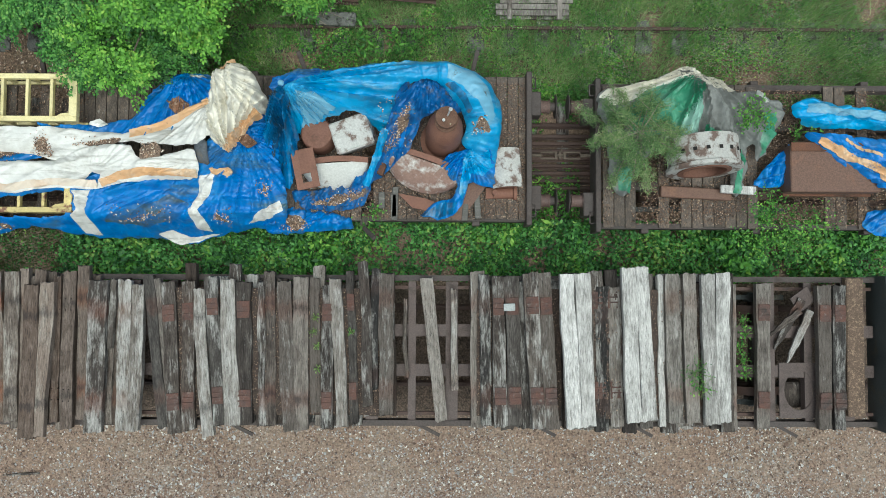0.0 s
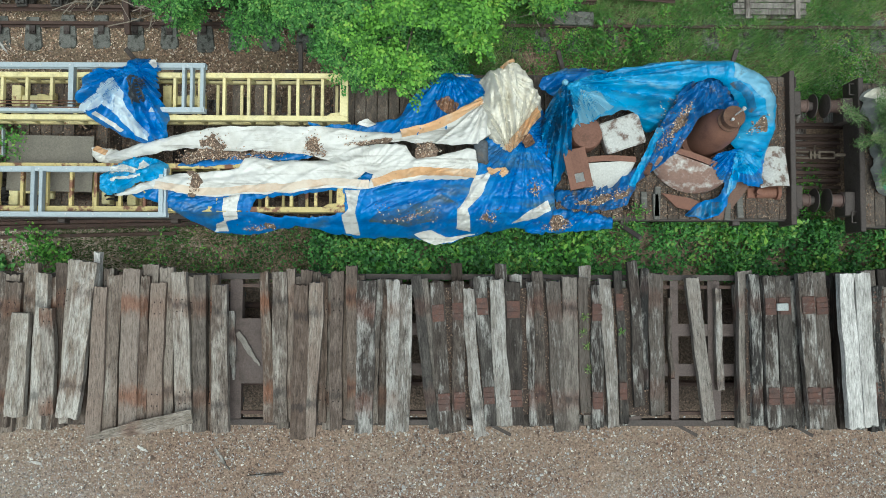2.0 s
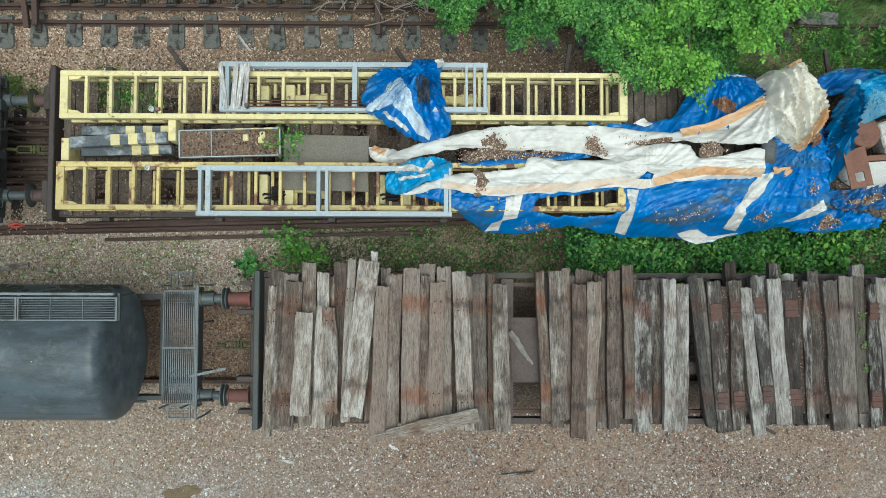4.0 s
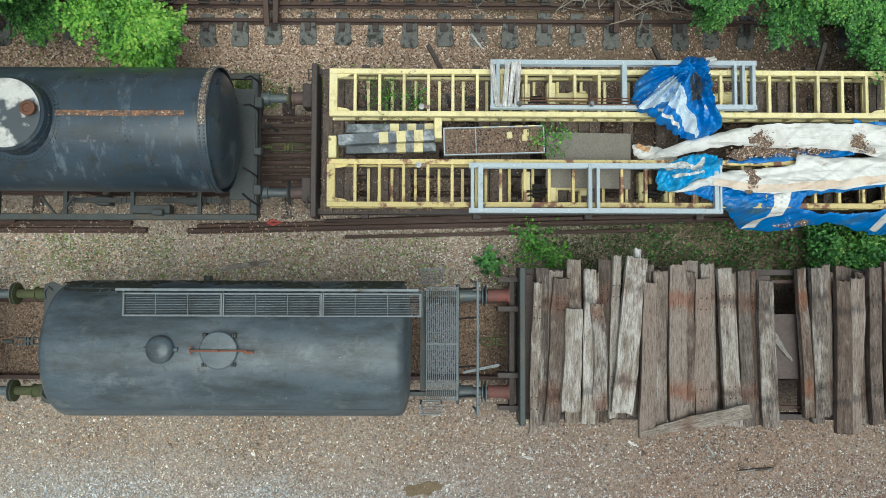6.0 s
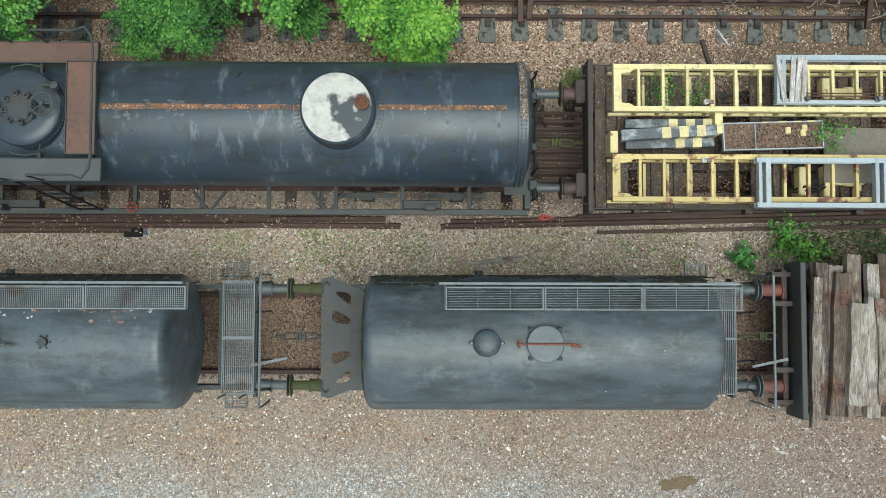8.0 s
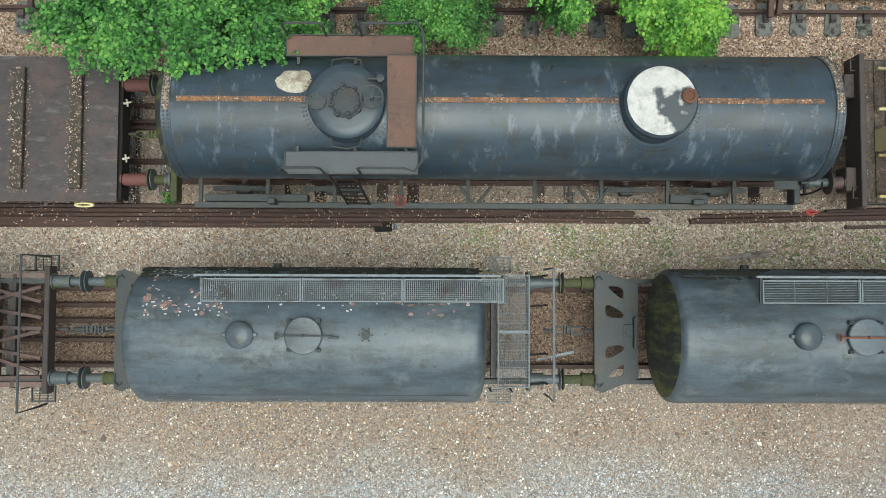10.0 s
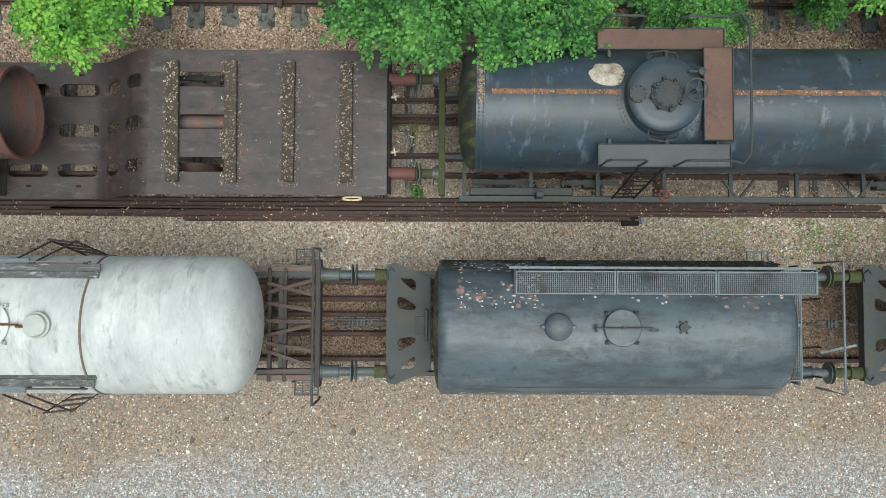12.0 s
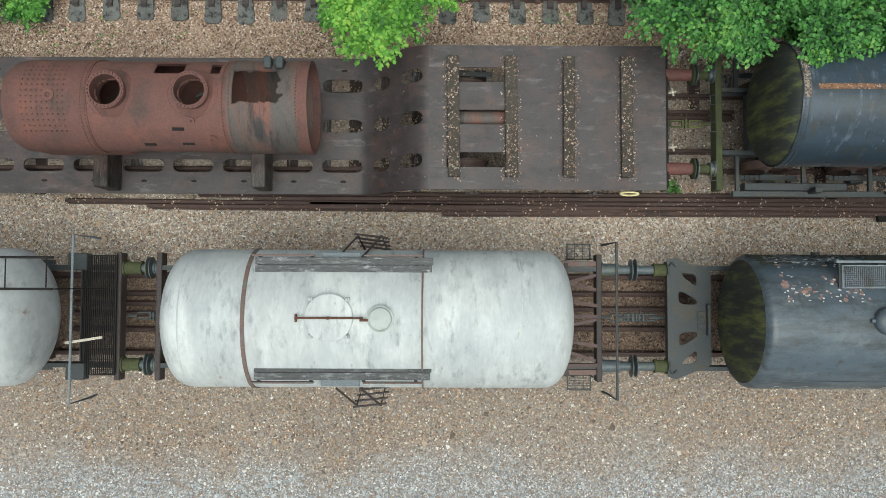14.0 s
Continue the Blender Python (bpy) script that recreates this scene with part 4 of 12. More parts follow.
def white_tank_wagon(x0, x1, hs_w, hs_e, label, full):
    w = thing("tank_wagon", 0, 0, 0, label, "railway wagon", group="white tank wagons")
    zc, r = 2.63, 1.113
    xm = (x0 + x1) / 2
    underframe(w, hs_w + 0.05, hs_e - 0.05, 0, 0.92, 1.0, 1.3, M_frame, axles=(x0 + 1.3, x1 - 1.3))
    s = Shape()
    s.turned(dished(x0, x1, r, 0.5, 2.5), pose(0, 0.04, zc) @ ALONG_X, 72)
    tank = part("tank", s, M_tankwhite, w, "chalky white cylindrical tank with rounded ends")
    s = Shape()
    for x in (x0 + 1.1, x1 - 1.1):
        s.box(x - 0.12, x + 0.12, -0.75, 0.75, 1.25, 1.85)
    part("saddle", s, M_frame, w)
    for x, out in ((hs_w, -1), (hs_e, 1)):
        s = Shape()
        s.box(min(x, x - out * 0.1), max(x, x - out * 0.1), -1.15, 1.15, 1.05, 1.32, c=0.012)
        part("headstock", s, M_darkrust, w)
    if full:
        for x, hw in ((-36.78, 0.03), (-34.1, 0.014)):
            s = Shape()
            s.turned([(x - hw, r), (x - hw, r + 0.02), (x + hw, r + 0.02), (x + hw, r)], pose(0, 0.04, zc) @ ALONG_X, 64)
            part("band", s, M_band, tank, "rust-streaked clamping band")
        manhole(tank, -35.49, 0.09, zc + r - 0.01, 0.36, M_tankwhite, M_rust, 0.07)
        s = Shape()
        s.turned([(-0.1, 0.185), (0.02, 0.185), (0.03, 0.2), (0.06, 0.2), (0.07, 0.175), (0.12, 0.16), (0.14, 0.1), (0.15, 0)], pose(-34.72, 0.08, zc + r), 30)
        part("vent_dome", s, M_whitelid, tank, "low round vent cap")
        # plank walkways either side
        for side in (1, -1):
            yy = 0.065 + side * 0.76
            s = Shape()
            for k in range(4):
                s.box(-36.6 + 0.8 * k - 0.025, -36.6 + 0.8 * k + 0.025, min(yy - side * 0.1, yy + side * 0.2), max(yy - side * 0.1, yy + side * 0.2), 3.36, 3.425)
            s.box(-36.64, -34.16, yy - 0.02, yy + 0.02, 3.38, 3.42)
            wk = part("walkway", s, M_frame, w, "weathered plank walkway")
            for k in range(3):
                s = Shape()
                s.box(-36.66, -33.98 + 0.02 * k, yy - 0.17 + 0.118 * k, yy - 0.17 + 0.112 + 0.118 * k, 3.43, 3.47, c=0.006)
                part("plank", s, M_woodwalk, wk)
            s = Shape()
            s.box(-36.7, -34.1, yy - side * 0.195 - 0.014, yy - side * 0.195 + 0.014, 3.43, 3.5, c=0.004)
            for k in range(5):
                x = -36.3 + 0.52 * k
                s.box(x - 0.05, x + 0.05, yy - side * 0.22 - 0.03, yy - side * 0.22 + 0.03, 3.47, 3.52, c=0.008)
            part("inner_kerb", s, M_tankwhite, wk)
            s = Shape()
            s.box(-36.7, -35.75, yy + side * 0.205 - 0.012, yy + side * 0.205 + 0.012, 3.41, 3.53, c=0.004)
            s.box(-35.0, -34.1, yy + side * 0.205 - 0.012, yy + side * 0.205 + 0.012, 3.41, 3.53, c=0.004)
            part("outer_kerb", s, M_band, wk)
            # ladder
            ladder = None
            for a, b in ((-35.42, -35.2), (-35.05, -34.8)):
                s = Shape()
                s.wire([(a, side * 1.0, 3.36), (b, side * 1.40, 2.45), (b, side * 1.2, 1.1)], 0.018, 6)
                ladder = part("ladder", s, M_darkrust, w)
            for k in range(4):
                s = Shape()
                s.tube((-35.26, side * (1.43 - 0.05 * k), 2.45 - 0.32 * k), (-34.7, side * (1.36 - 0.05 * k), 2.5 - 0.32 * k), 0.018, 6)
                part("rung", s, M_darkrust, ladder)
            s = Shape()
            s.box(-35.65, -35.05, yy + side * 0.12, yy + side * 0.26, 3.37, 3.42, c=0.01)
            part("step_plate", s, M_grate, wk)
        # seams
        for x in (-37.75, -32.6):
            s = Shape()
            s.turned([(x - 0.012, r - 0.002), (x, r + 0.004), (x + 0.012, r - 0.002)], pose(0, 0.04, zc) @ ALONG_X, 64)
            part("weld_seam", s, M_tankwhite, tank)
        # open end frame with braces at the east end
        s = Shape()
        for y in (-0.98, 0.98):
            s.box(x1 - 0.35, hs_e - 0.1, y - 0.05, y + 0.05, 1.2, 1.3, c=0.008)
        part("end_frame", s, M_band, w)
        for xx in (x1 - 0.12, x1 + 0.16):
            s = Shape()
            s.box(xx - 0.035, xx + 0.035, -1.05, 1.0, 1.2, 1.31, c=0.008)
            part("end_frame", s, M_darkrust, w)
        for a, b in ((0.55, 0.78), (0.72, 0.5), (0.36, 0.22), (0.04, 0.03), (-0.22, -0.02), (-0.36, -0.5), (-0.5, -0.78), (-0.86, -0.84)):
            s = Shape()
            s.box(0, 1, -0.025, 0.025, -0.03, 0.03, m=look((x1 - 0.15, a, 1.33), (hs_e - 0.1, b, 1.36)) @ pose(0, 0, 0, 0, 90, 0) @ Matrix.Diagonal((0.86, 1, 1, 1)))
            part("brace", s, M_bufpurple, w)
        platform_rail(w, hs_e + 0.03, -1.32, 1.32, 1.3, 2.35, M_frame)
        for side in (-1, 1):
            s = Shape()
            grating(s, hs_e - 0.55, hs_e - 0.1, side * 1.22 - 0.15, side * 1.22 + 0.15, 0.8, pitch=0.03, cross=0.15)
            for x in (hs_e - 0.5, hs_e - 0.15):
                s.box(x - 0.015, x + 0.015, side * 1.07 - 0.01, side * 1.07 + 0.01, 0.8, 1.25)
            tagged(part("step", s, M_frame, w), "grating step", kind="stuff")
        coupling(w, hs_e, hs_e + 1.1, 0.0)
    else:
        # railings over the roof and an end platform of mesh
        s = Shape()
        for y in (0.98, 0.5):
            s.tube((x1 - 3, y, 3.55), (x1 + 0.6, y, 3.55), 0.02, 8)
        for k in range(6):
            x = x1 - 2.6 + 0.62 * k
            s.tube((x, 0.98, 3.55), (x, 0.5, 3.55), 0.012, 6)
            s.tube((x, 0.5, 3.55), (x, 0.5, 3.5 if x < x1 - 0.4 else 1.4), 0.012, 6)
        part("roof_rail", s, M_dark, w)
        s = Shape()
        s.box(x1 - 0.62, x1 - 0.48, -0.02, 0.16, zc + r - 0.08, zc + r + 0.03, c=0.01)
        s.box(x1 - 0.6, x1 - 0.48, 0.5, 0.62, zc + r - 0.3, zc + r - 0.1, c=0.01)
        part("label_plate", s, M_frame, tank)
        s = Shape()
        grating(s, x1 + 0.05, hs_e - 0.05, -1.05, 1.1, 1.4, pitch=0.034, cross=0.034, along="y", bar=0.011)
        tagged(part("platform", s, M_dark, w), "dark wire mesh end platform", kind="stuff")
        for y in (-0.98, 0.98):
            s = Shape()
            s.box(x1 - 0.2, x1 + 0.14, y - 0.15, y + 0.15, 1.2, 1.42, c=0.015)
            part("bracket", s, M_frame, w)
        platform_rail(w, hs_e - 0.35, -1.4, 1.4, 1.35, 2.45, M_grate)
        s = Shape()
        s.box(-0.32, 0.32, -0.022, 0.022, 0, 0.03, m=pose(hs_e - 0.33, -0.38, 2.0, 0, 0, 9))
        part("brake_lever", s, M_whitesplash, w)
        coupling(w, hs_e, hs_e + 0.95, 0.0)
    buffer_pair(w, hs_e, 1, 0, stock=0.3, rod=0.24 if full else 0.12, casing=M_moss if not full else M_buffer)
    if full:
        buffer_pair(w, hs_w, -1, 0, stock=0.05, rod=0.06)
    return w


M_band = surface("rust_streaked_band", (0.19, 0.115, 0.095), (0.15, 0.11, 0.095), (0.15, 0.15, 0.13), scale=2.5, grain=40, rough=0.85, patch_at=0.55, patch_scale=3)
M_whitelid = surface("chalky_lid_paint", (0.50, 0.53, 0.50), (0.44, 0.47, 0.43), (0.34, 0.36, 0.32), scale=4, grain=30, rough=0.6, grain_dark=0.9)
M_woodwalk = surface("grey_walkway_boards", (0.12, 0.122, 0.12), (0.065, 0.066, 0.065), (0.20, 0.205, 0.20), scale=3, grain=25, stretch=(0.6, 3, 3), rough=0.9, patch_at=0.58, patch_scale=6, bump=0.5, grain_dark=0.5, more=(((0.40, 0.42, 0.42), 0.64, 9.0, 0.05, (0.7, 1.5, 1.5)),))

white_tank_wagon(-38.22, -31.7, -38.95, -30.9, "white tank wagon with chalky paint and plank walkways", True)
white_tank_wagon(-46.9, -40.3, -47.4, -39.58, "pale grey-white tank wagon with dark railings", False)


# ---- middle train: long riveted tank wagon ----
def rivets_ring(s, x, yc, zc, r, a0, a1, step, size=0.012):
    a = a0
    while a < a1:
        c = Vector((x, yc + r * math.sin(a), zc + r * math.cos(a)))
        q = Vector((0, math.sin(a), math.cos(a))).to_track_quat("Z", "Y")
        s.turned([(0, size), (size * 0.7, size * 0.75), (size, 0)], Matrix.Translation(c) @ q.to_matrix().to_4x4(), 6)
        a += step


def rivets_line(s, x0, x1, y, z, step, normal, size=0.012):
    q = Vector(normal).to_track_quat("Z", "Y").to_matrix().to_4x4()
    x = x0
    while x < x1:
        s.turned([(0, size), (size * 0.7, size * 0.75), (size, 0)], Matrix.Translation((x, y, z)) @ q, 6)
        x += step


def rubbed_paint(name, a, b, c):
    """White paint rubbed through to black round the places a, b and c."""
    m = surface(name, (0.50, 0.49, 0.455), (0.42, 0.415, 0.39), (0.27, 0.27, 0.26), scale=3, grain=30, rough=0.6, patch_at=0.62, patch_scale=4, edge=0.1, bump=0.08, grain_dark=0.85)
    N, L = m.node_tree.nodes, m.node_tree.links
    bsdf = N["Principled BSDF"]
    white = bsdf.inputs["Base Color"].links[0].from_socket
    tc = N.new("ShaderNodeTexCoord")
    n = N.new("ShaderNodeTexNoise")
    n.inputs["Scale"].default_value, n.inputs["Detail"].default_value = 5.0, 8.0
    L.new(tc.outputs["Object"], n.inputs["Vector"])
    reach = []
    for place, radius in ((a, 0.2), (b, 0.34), (c, 0.14)):
        d = N.new("ShaderNodeVectorMath")
        d.operation = "DISTANCE"
        d.inputs[1].default_value = place
        L.new(tc.outputs["Object"], d.inputs[0])
        q = N.new("ShaderNodeMath")
        q.operation = "SUBTRACT"
        q.inputs[1].default_value = radius
        L.new(d.outputs["Value"], q.inputs[0])
        reach.append(q.outputs[0])
    low = N.new("ShaderNodeMath")
    low.operation = "MINIMUM"
    pair = N.new("ShaderNodeMath")
    pair.operation = "MINIMUM"
    L.new(reach[0], pair.inputs[0])
    L.new(reach[2], pair.inputs[1])
    L.new(pair.outputs[0], low.inputs[0])
    L.new(reach[1], low.inputs[1])
    sway = N.new("ShaderNodeMath")
    sway.operation = "MULTIPLY_ADD"
    L.new(n.outputs["Fac"], sway.inputs[0])
    sway.inputs[1].default_value = 0.75
    L.new(low.outputs[0], sway.inputs[2])
    fac = N.new("ShaderNodeMapRange")
    fac.inputs["From Min"].default_value, fac.inputs["From Max"].default_value = 0.34, 0.44
    L.new(sway.outputs[0], fac.inputs["Value"])
    x = N.new("ShaderNodeMix")
    x.data_type = "RGBA"
    ends = [i for i in x.inputs if i.type == "RGBA"]
    ends[0].default_value = (0.055, 0.066, 0.075, 1)
    L.new(white, ends[1])
    L.new(fac.outputs["Result"], x.inputs["Factor"])
    L.new([o for o in x.outputs if o.type == "RGBA"][0], bsdf.inputs["Base Color"])
    return m


def riveted_tank():
    w = thing("tank_wagon", 0, 0, 0, "long black riveted tank wagon with two domes", "railway wagon")
    x0, x1, zc, r = -28.45, -17.39, 2.42, 1.03
    yc = UP + 0.02
    underframe(w, -28.75, -17.28, UP, 0.62, 0.95, 1.25, axles=(-27.6, -25.9, -20.3, -18.6), cross=9)
    s = Shape()
    form = dished(x0, x1, r, 0.36, 2.7)
    s.turned(form[12:], pose(0, yc, zc) @ ALONG_X, 80)
    tank = part("tank", s, M_tanksoot, w, "sooty black riveted tank shell")
    s = Shape()
    s.turned(form[:13], pose(0, yc, zc) @ ALONG_X, 80)
    part("tank_end", s, M_mossend, tank, "dished end streaked dark green with algae")
    for x in (x0 + 0.34, x1 - 0.22):
        s = Shape()
        s.turned([(x - 0.09, r), (x - 0.09, r + 0.008), (x + 0.06, r + 0.008), (x + 0.06, r)], pose(0, yc, zc) @ ALONG_X, 72)
        lap = part("lap_seam", s, M_tanksoot, tank)
        s = Shape()
        s.turned([(x - 0.072, r + 0.004), (x - 0.07, r + 0.011), (x + 0.04, r + 0.011), (x + 0.042, r + 0.004)], pose(0, yc, zc) @ ALONG_X, 40, radians(88), radians(98))
        part("rust_crust", s, M_crust, lap, "pale flaking rust between the rivets")
    s = Shape()
    for x in (x0 + 0.34, x1 - 0.22):
        for d in (-0.05, 0.02):
            rivets_ring(s, x + d, yc, zc, r + 0.009, -1.7, 1.7, 0.058, 0.015)
    tagged(part("rivets", s, M_frame, tank), "rows of worn rivets", kind="stuff")
    # longitudinal seam, rusty
    a = 0.0
    for x in ((x0 + 0.5, -25.95), (-24.2, -21.1), (-19.88, x1 - 0.5)):
        s = Shape()
        s.box(x[0], x[1], yc + 0.02, yc + 0.105, zc + r - 0.012, zc + r + 0.007)
        seam = part("seam_strap", s, M_seam, tank, "rust-stained riveted seam")
        s = Shape()
        for d in (0.034, 0.09):
            rivets_line(s, x[0] + 0.03, x[1], yc + d, zc + r + 0.006, 0.055, (0, 0.05, 1), 0.013)
        tagged(part("rivets", s, M_seam, seam), kind="stuff")

    def dome(x, rad, top, mat, lid_mat):
        s = Shape()
        s.turned([(zc + 0.5, rad * 0.99), (top - 0.12, rad * 0.99), (top - 0.05, rad * 0.965), (top - 0.015, rad * 0.9), (top, rad * 0.7), (top + 0.008, 0)], pose(x, yc, 0), 56)
        d = part("dome", s, mat, tank)
        s = Shape()
        rivets = Shape()
        for i in range(64):
            b = 2 * math.pi * i / 64
            for rr in (rad + 0.05, rad + 0.1):
                px, py = rr * math.cos(b), rr * math.sin(b)
                if abs(py) < r:
                    z = zc + math.sqrt(r * r - py * py)
                    q = Vector((0, py, z - zc)).to_track_quat("Z", "Y").to_matrix().to_4x4()
                    rivets.turned([(0, 0.013), (0.012, 0.008), (0.014, 0)], Matrix.Translation((x + px, yc + py, z + 0.003)) @ q, 6)
            q = Vector((math.cos(b), math.sin(b), 0)).to_track_quat("Z", "Y").to_matrix().to_4x4()
            rivets.turned([(0, 0.013), (0.012, 0.008), (0.014, 0)], Matrix.Translation((x + rad * 0.99 * math.cos(b), yc + rad * 0.99 * math.sin(b), top - 0.16)) @ q, 6)
        tagged(part("rivets", rivets, M_tanksoot, d), kind="stuff")
        s.turned([(0, rad + 0.13), (0.01, rad + 0.13)], pose(x, yc, zc + r - 0.4), 48)
        return d

    d2 = dome(-20.5, 0.585, 3.72, M_tanksoot, None)
    # white worn paint on the western dome's top
    s = Shape()
    n, rings = 56, (0.0, 0.12, 0.25, 0.38, 0.46, 0.51, 0.53)
    vs = [(-20.5 + q * math.cos(2 * math.pi * i / n), yc + q * math.sin(2 * math.pi * i / n), 3.733 - 0.3 * max(0, q - 0.41) ** 1.6) for q in rings for i in range(n)]
    s.add(vs, [(k * n + i, k * n + (i + 1) % n, (k + 1) * n + (i + 1) % n, (k + 1) * n + i) for k in range(len(rings) - 1) for i in range(n)])
    part("white_paint", s, rubbed_paint("rubbed_white_paint", (-20.42, yc - 0.02, 3.73), (-20.1, yc - 0.4, 3.7), (-20.04, yc + 0.06, 3.72)), d2, "worn white paint on the dome top")
    s = Shape()
    s.turned([(3.7, 0.09), (3.8, 0.09), (3.8, 0.115), (3.84, 0.115), (3.85, 0.07), (3.83, 0.06), (3.83, 0)], pose(-20.11, yc + 0.05, 0), 20)
    part("dome_pipe", s, M_rust, d2, "rusty pipe stub")
    d1 = dome(-25.31, 0.60, 3.66, M_tanksoot, None)
    s = Shape()
    s.turned([(3.64, 0.25), (3.69, 0.25), (3.69, 0.23), (3.73, 0.2), (3.76, 0.1), (3.77, 0)], pose(-25.3, yc - 0.03, 0), 28)
    for i in range(8):
        b = 2 * math.pi * i / 8 + 0.2
        s.box(-0.05, 0.05, -0.035, 0.035, 0, 0.09, m=pose(-25.3 + 0.22 * math.cos(b), yc - 0.03 + 0.22 * math.sin(b), 3.67, 0, 0, math.degrees(b)), c=0.01)
        s.tube((-25.3 + 0.22 * math.cos(b), yc - 0.03 + 0.22 * math.sin(b), 3.7), (-25.3 + 0.22 * math.cos(b), yc - 0.03 + 0.22 * math.sin(b), 3.82), 0.018, 6)
    part("filler_lid", s, M_lid, d1, "bolted sooty filler lid")
    s = Shape()
    s.wire([(-24.9 + 0.17 * math.cos(i * math.pi / 10), yc + 0.01 + 0.17 * math.sin(i * math.pi / 10), 3.83) for i in range(21)], 0.016)
    for i in range(5):
        b = i * 2 * math.pi / 5
        s.tube((-24.9, yc + 0.01, 3.82), (-24.9 + 0.17 * math.cos(b), yc + 0.01 + 0.17 * math.sin(b), 3.83), 0.011, 6)
    s.tube((-24.9, yc + 0.01, 3.6), (-24.9, yc + 0.01, 3.86), 0.03, 10)
    part("valve_wheel", s, M_frame, d1)
    s = Shape()
    s.turned([(3.65, 0.14), (3.69, 0.14), (3.69, 0.11), (3.7, 0)], pose(-25.74, yc - 0.02, 0), 24)
    for i in range(10):
        b = i * 2 * math.pi / 10
        s.tube((-25.74 + 0.115 * math.cos(b), yc - 0.02 + 0.115 * math.sin(b), 3.68), (-25.74 + 0.115 * math.cos(b), yc - 0.02 + 0.115 * math.sin(b), 3.72), 0.012, 6)
    part("flange", s, M_frame, d1)
    s = Shape()
    s.box(-24.98, -24.8, yc + 0.3, yc + 0.34, 3.66, 3.72, c=0.01)
    s.turned([(3.66, 0.06), (3.74, 0.06), (3.75, 0)], pose(-24.78, yc + 0.32, 0), 14)
    s.wire([(-25.55, yc - 0.55, 3.5), (-25.54, yc - 0.68, 3.5), (-25.3, yc - 0.72, 3.5), (-25.1, yc - 0.68, 3.5), (-25.08, yc - 0.55, 3.5)], 0.013)
    s.wire([(-25.55, yc + 0.55, 3.5), (-25.54, yc + 0.66, 3.5), (-25.3, yc + 0.7, 3.5), (-25.1, yc + 0.66, 3.5), (-25.08, yc + 0.55, 3.5)], 0.013)
    part("dome_fitting", s, M_frame, d1)
    # bare patch beside the dome
    s = Shape()
    vs = []
    for k in range(5):
        for i in range(26):
            b = 2 * math.pi * i / 26
            q = (1.05 + 0.35 * noise.noise(Vector((1.6 * math.cos(b), 1.6 * math.sin(b), 1)))) * k / 4
            px, aa = -26.14 + 0.27 * q * math.cos(b), 0.36 + 0.20 * q * math.sin(b)
            vs.append((px, yc + (r + 0.004) * math.sin(aa), zc + (r + 0.004) * math.cos(aa)))
    s.add(vs, [(k * 26 + i, k * 26 + (i + 1) % 26, (k + 1) * 26 + (i + 1) % 26, (k + 1) * 26 + i) for k in range(4) for i in range(26)])
    part("cream_patch", s, M_whitesplash, tank, "flaked cream paint patch")
    # walkways round the dome
    zz = 3.32

    def tray(x0, x1, y0, y1, z, mat, label):
        s = Shape()
        s.box(x0, x1, y0, y1, z - 0.02, z)
        p = part("walkway", s, mat, w, label)
        s = Shape()
        for b in ((x0, x1, y0 - 0.012, y0), (x0, x1, y1, y1 + 0.012), (x0 - 0.012, x0, y0 - 0.012, y1 + 0.012), (x1, x1 + 0.012, y0 - 0.012, y1 + 0.012)):
            s.box(*b, z - 0.05, z + 0.03)
        part("rim", s, M_frame, p)

    tray(-26.28, -24.22, 2.56, 2.9, zz, M_walkgrey, "grey steel walkway tray")
    tray(-26.28, -24.3, 4.42, 4.74, zz, M_walkrust, "rusty red steel walkway tray")
    tray(-24.68, -24.24, 2.95, 4.38, zz + 0.19, M_walkrust, "rusty steel cross walkway")
    for x in (-26.1, -25.2, -24.4):
        for y0, y1 in ((2.6, 3.0), (4.3, 4.7)):
            s = Shape()
            s.box(x - 0.025, x + 0.025, y0, y1, zz - 0.09, zz - 0.021)
            part("walkway_bracket", s, M_frame, w)
    for yy, sgn in ((2.56, -1), (4.74, 1)):
        s = Shape()
        z1 = zz + 0.6
        s.wire([(-26.26, yy, zz), (-26.26, yy, z1 - 0.08), (-26.2, yy, z1), (-25.72, yy, z1), (-25.66, yy, z1 - 0.08), (-25.66, yy, zz)], 0.02)
        s.wire([(-25.1, yy, zz), (-25.1, yy, z1 - 0.08), (-25.04, yy, z1), (-24.4, yy, z1), (-24.25, yy + 0.05 * sgn, z1), (-24.14, yy - 0.1 * sgn, z1), (-24.12, yy - 0.3 * sgn, z1), (-24.12, UP, z1)], 0.02)
        part("handrail", s, M_frame, w)
    # ladder down on the south side
    s = Shape()
    for x in (-25.62, -25.22):
        s.tube((x, 2.58, zz), (x + 0.06, 2.31, 1.0), 0.02, 6)
    for k in range(8):
        u = (k + 0.5) / 8
        s.tube((-25.62 + 0.06 * u, 2.58 - 0.27 * u, zz - 2.32 * u), (-25.22 + 0.06 * u, 2.58 - 0.27 * u, zz - 2.32 * u), 0.014, 6)
    s.box(-25.58, -25.14, 2.27, 2.36, 0.96, 1.0, c=0.01)
    part("ladder", s, M_dark, w)
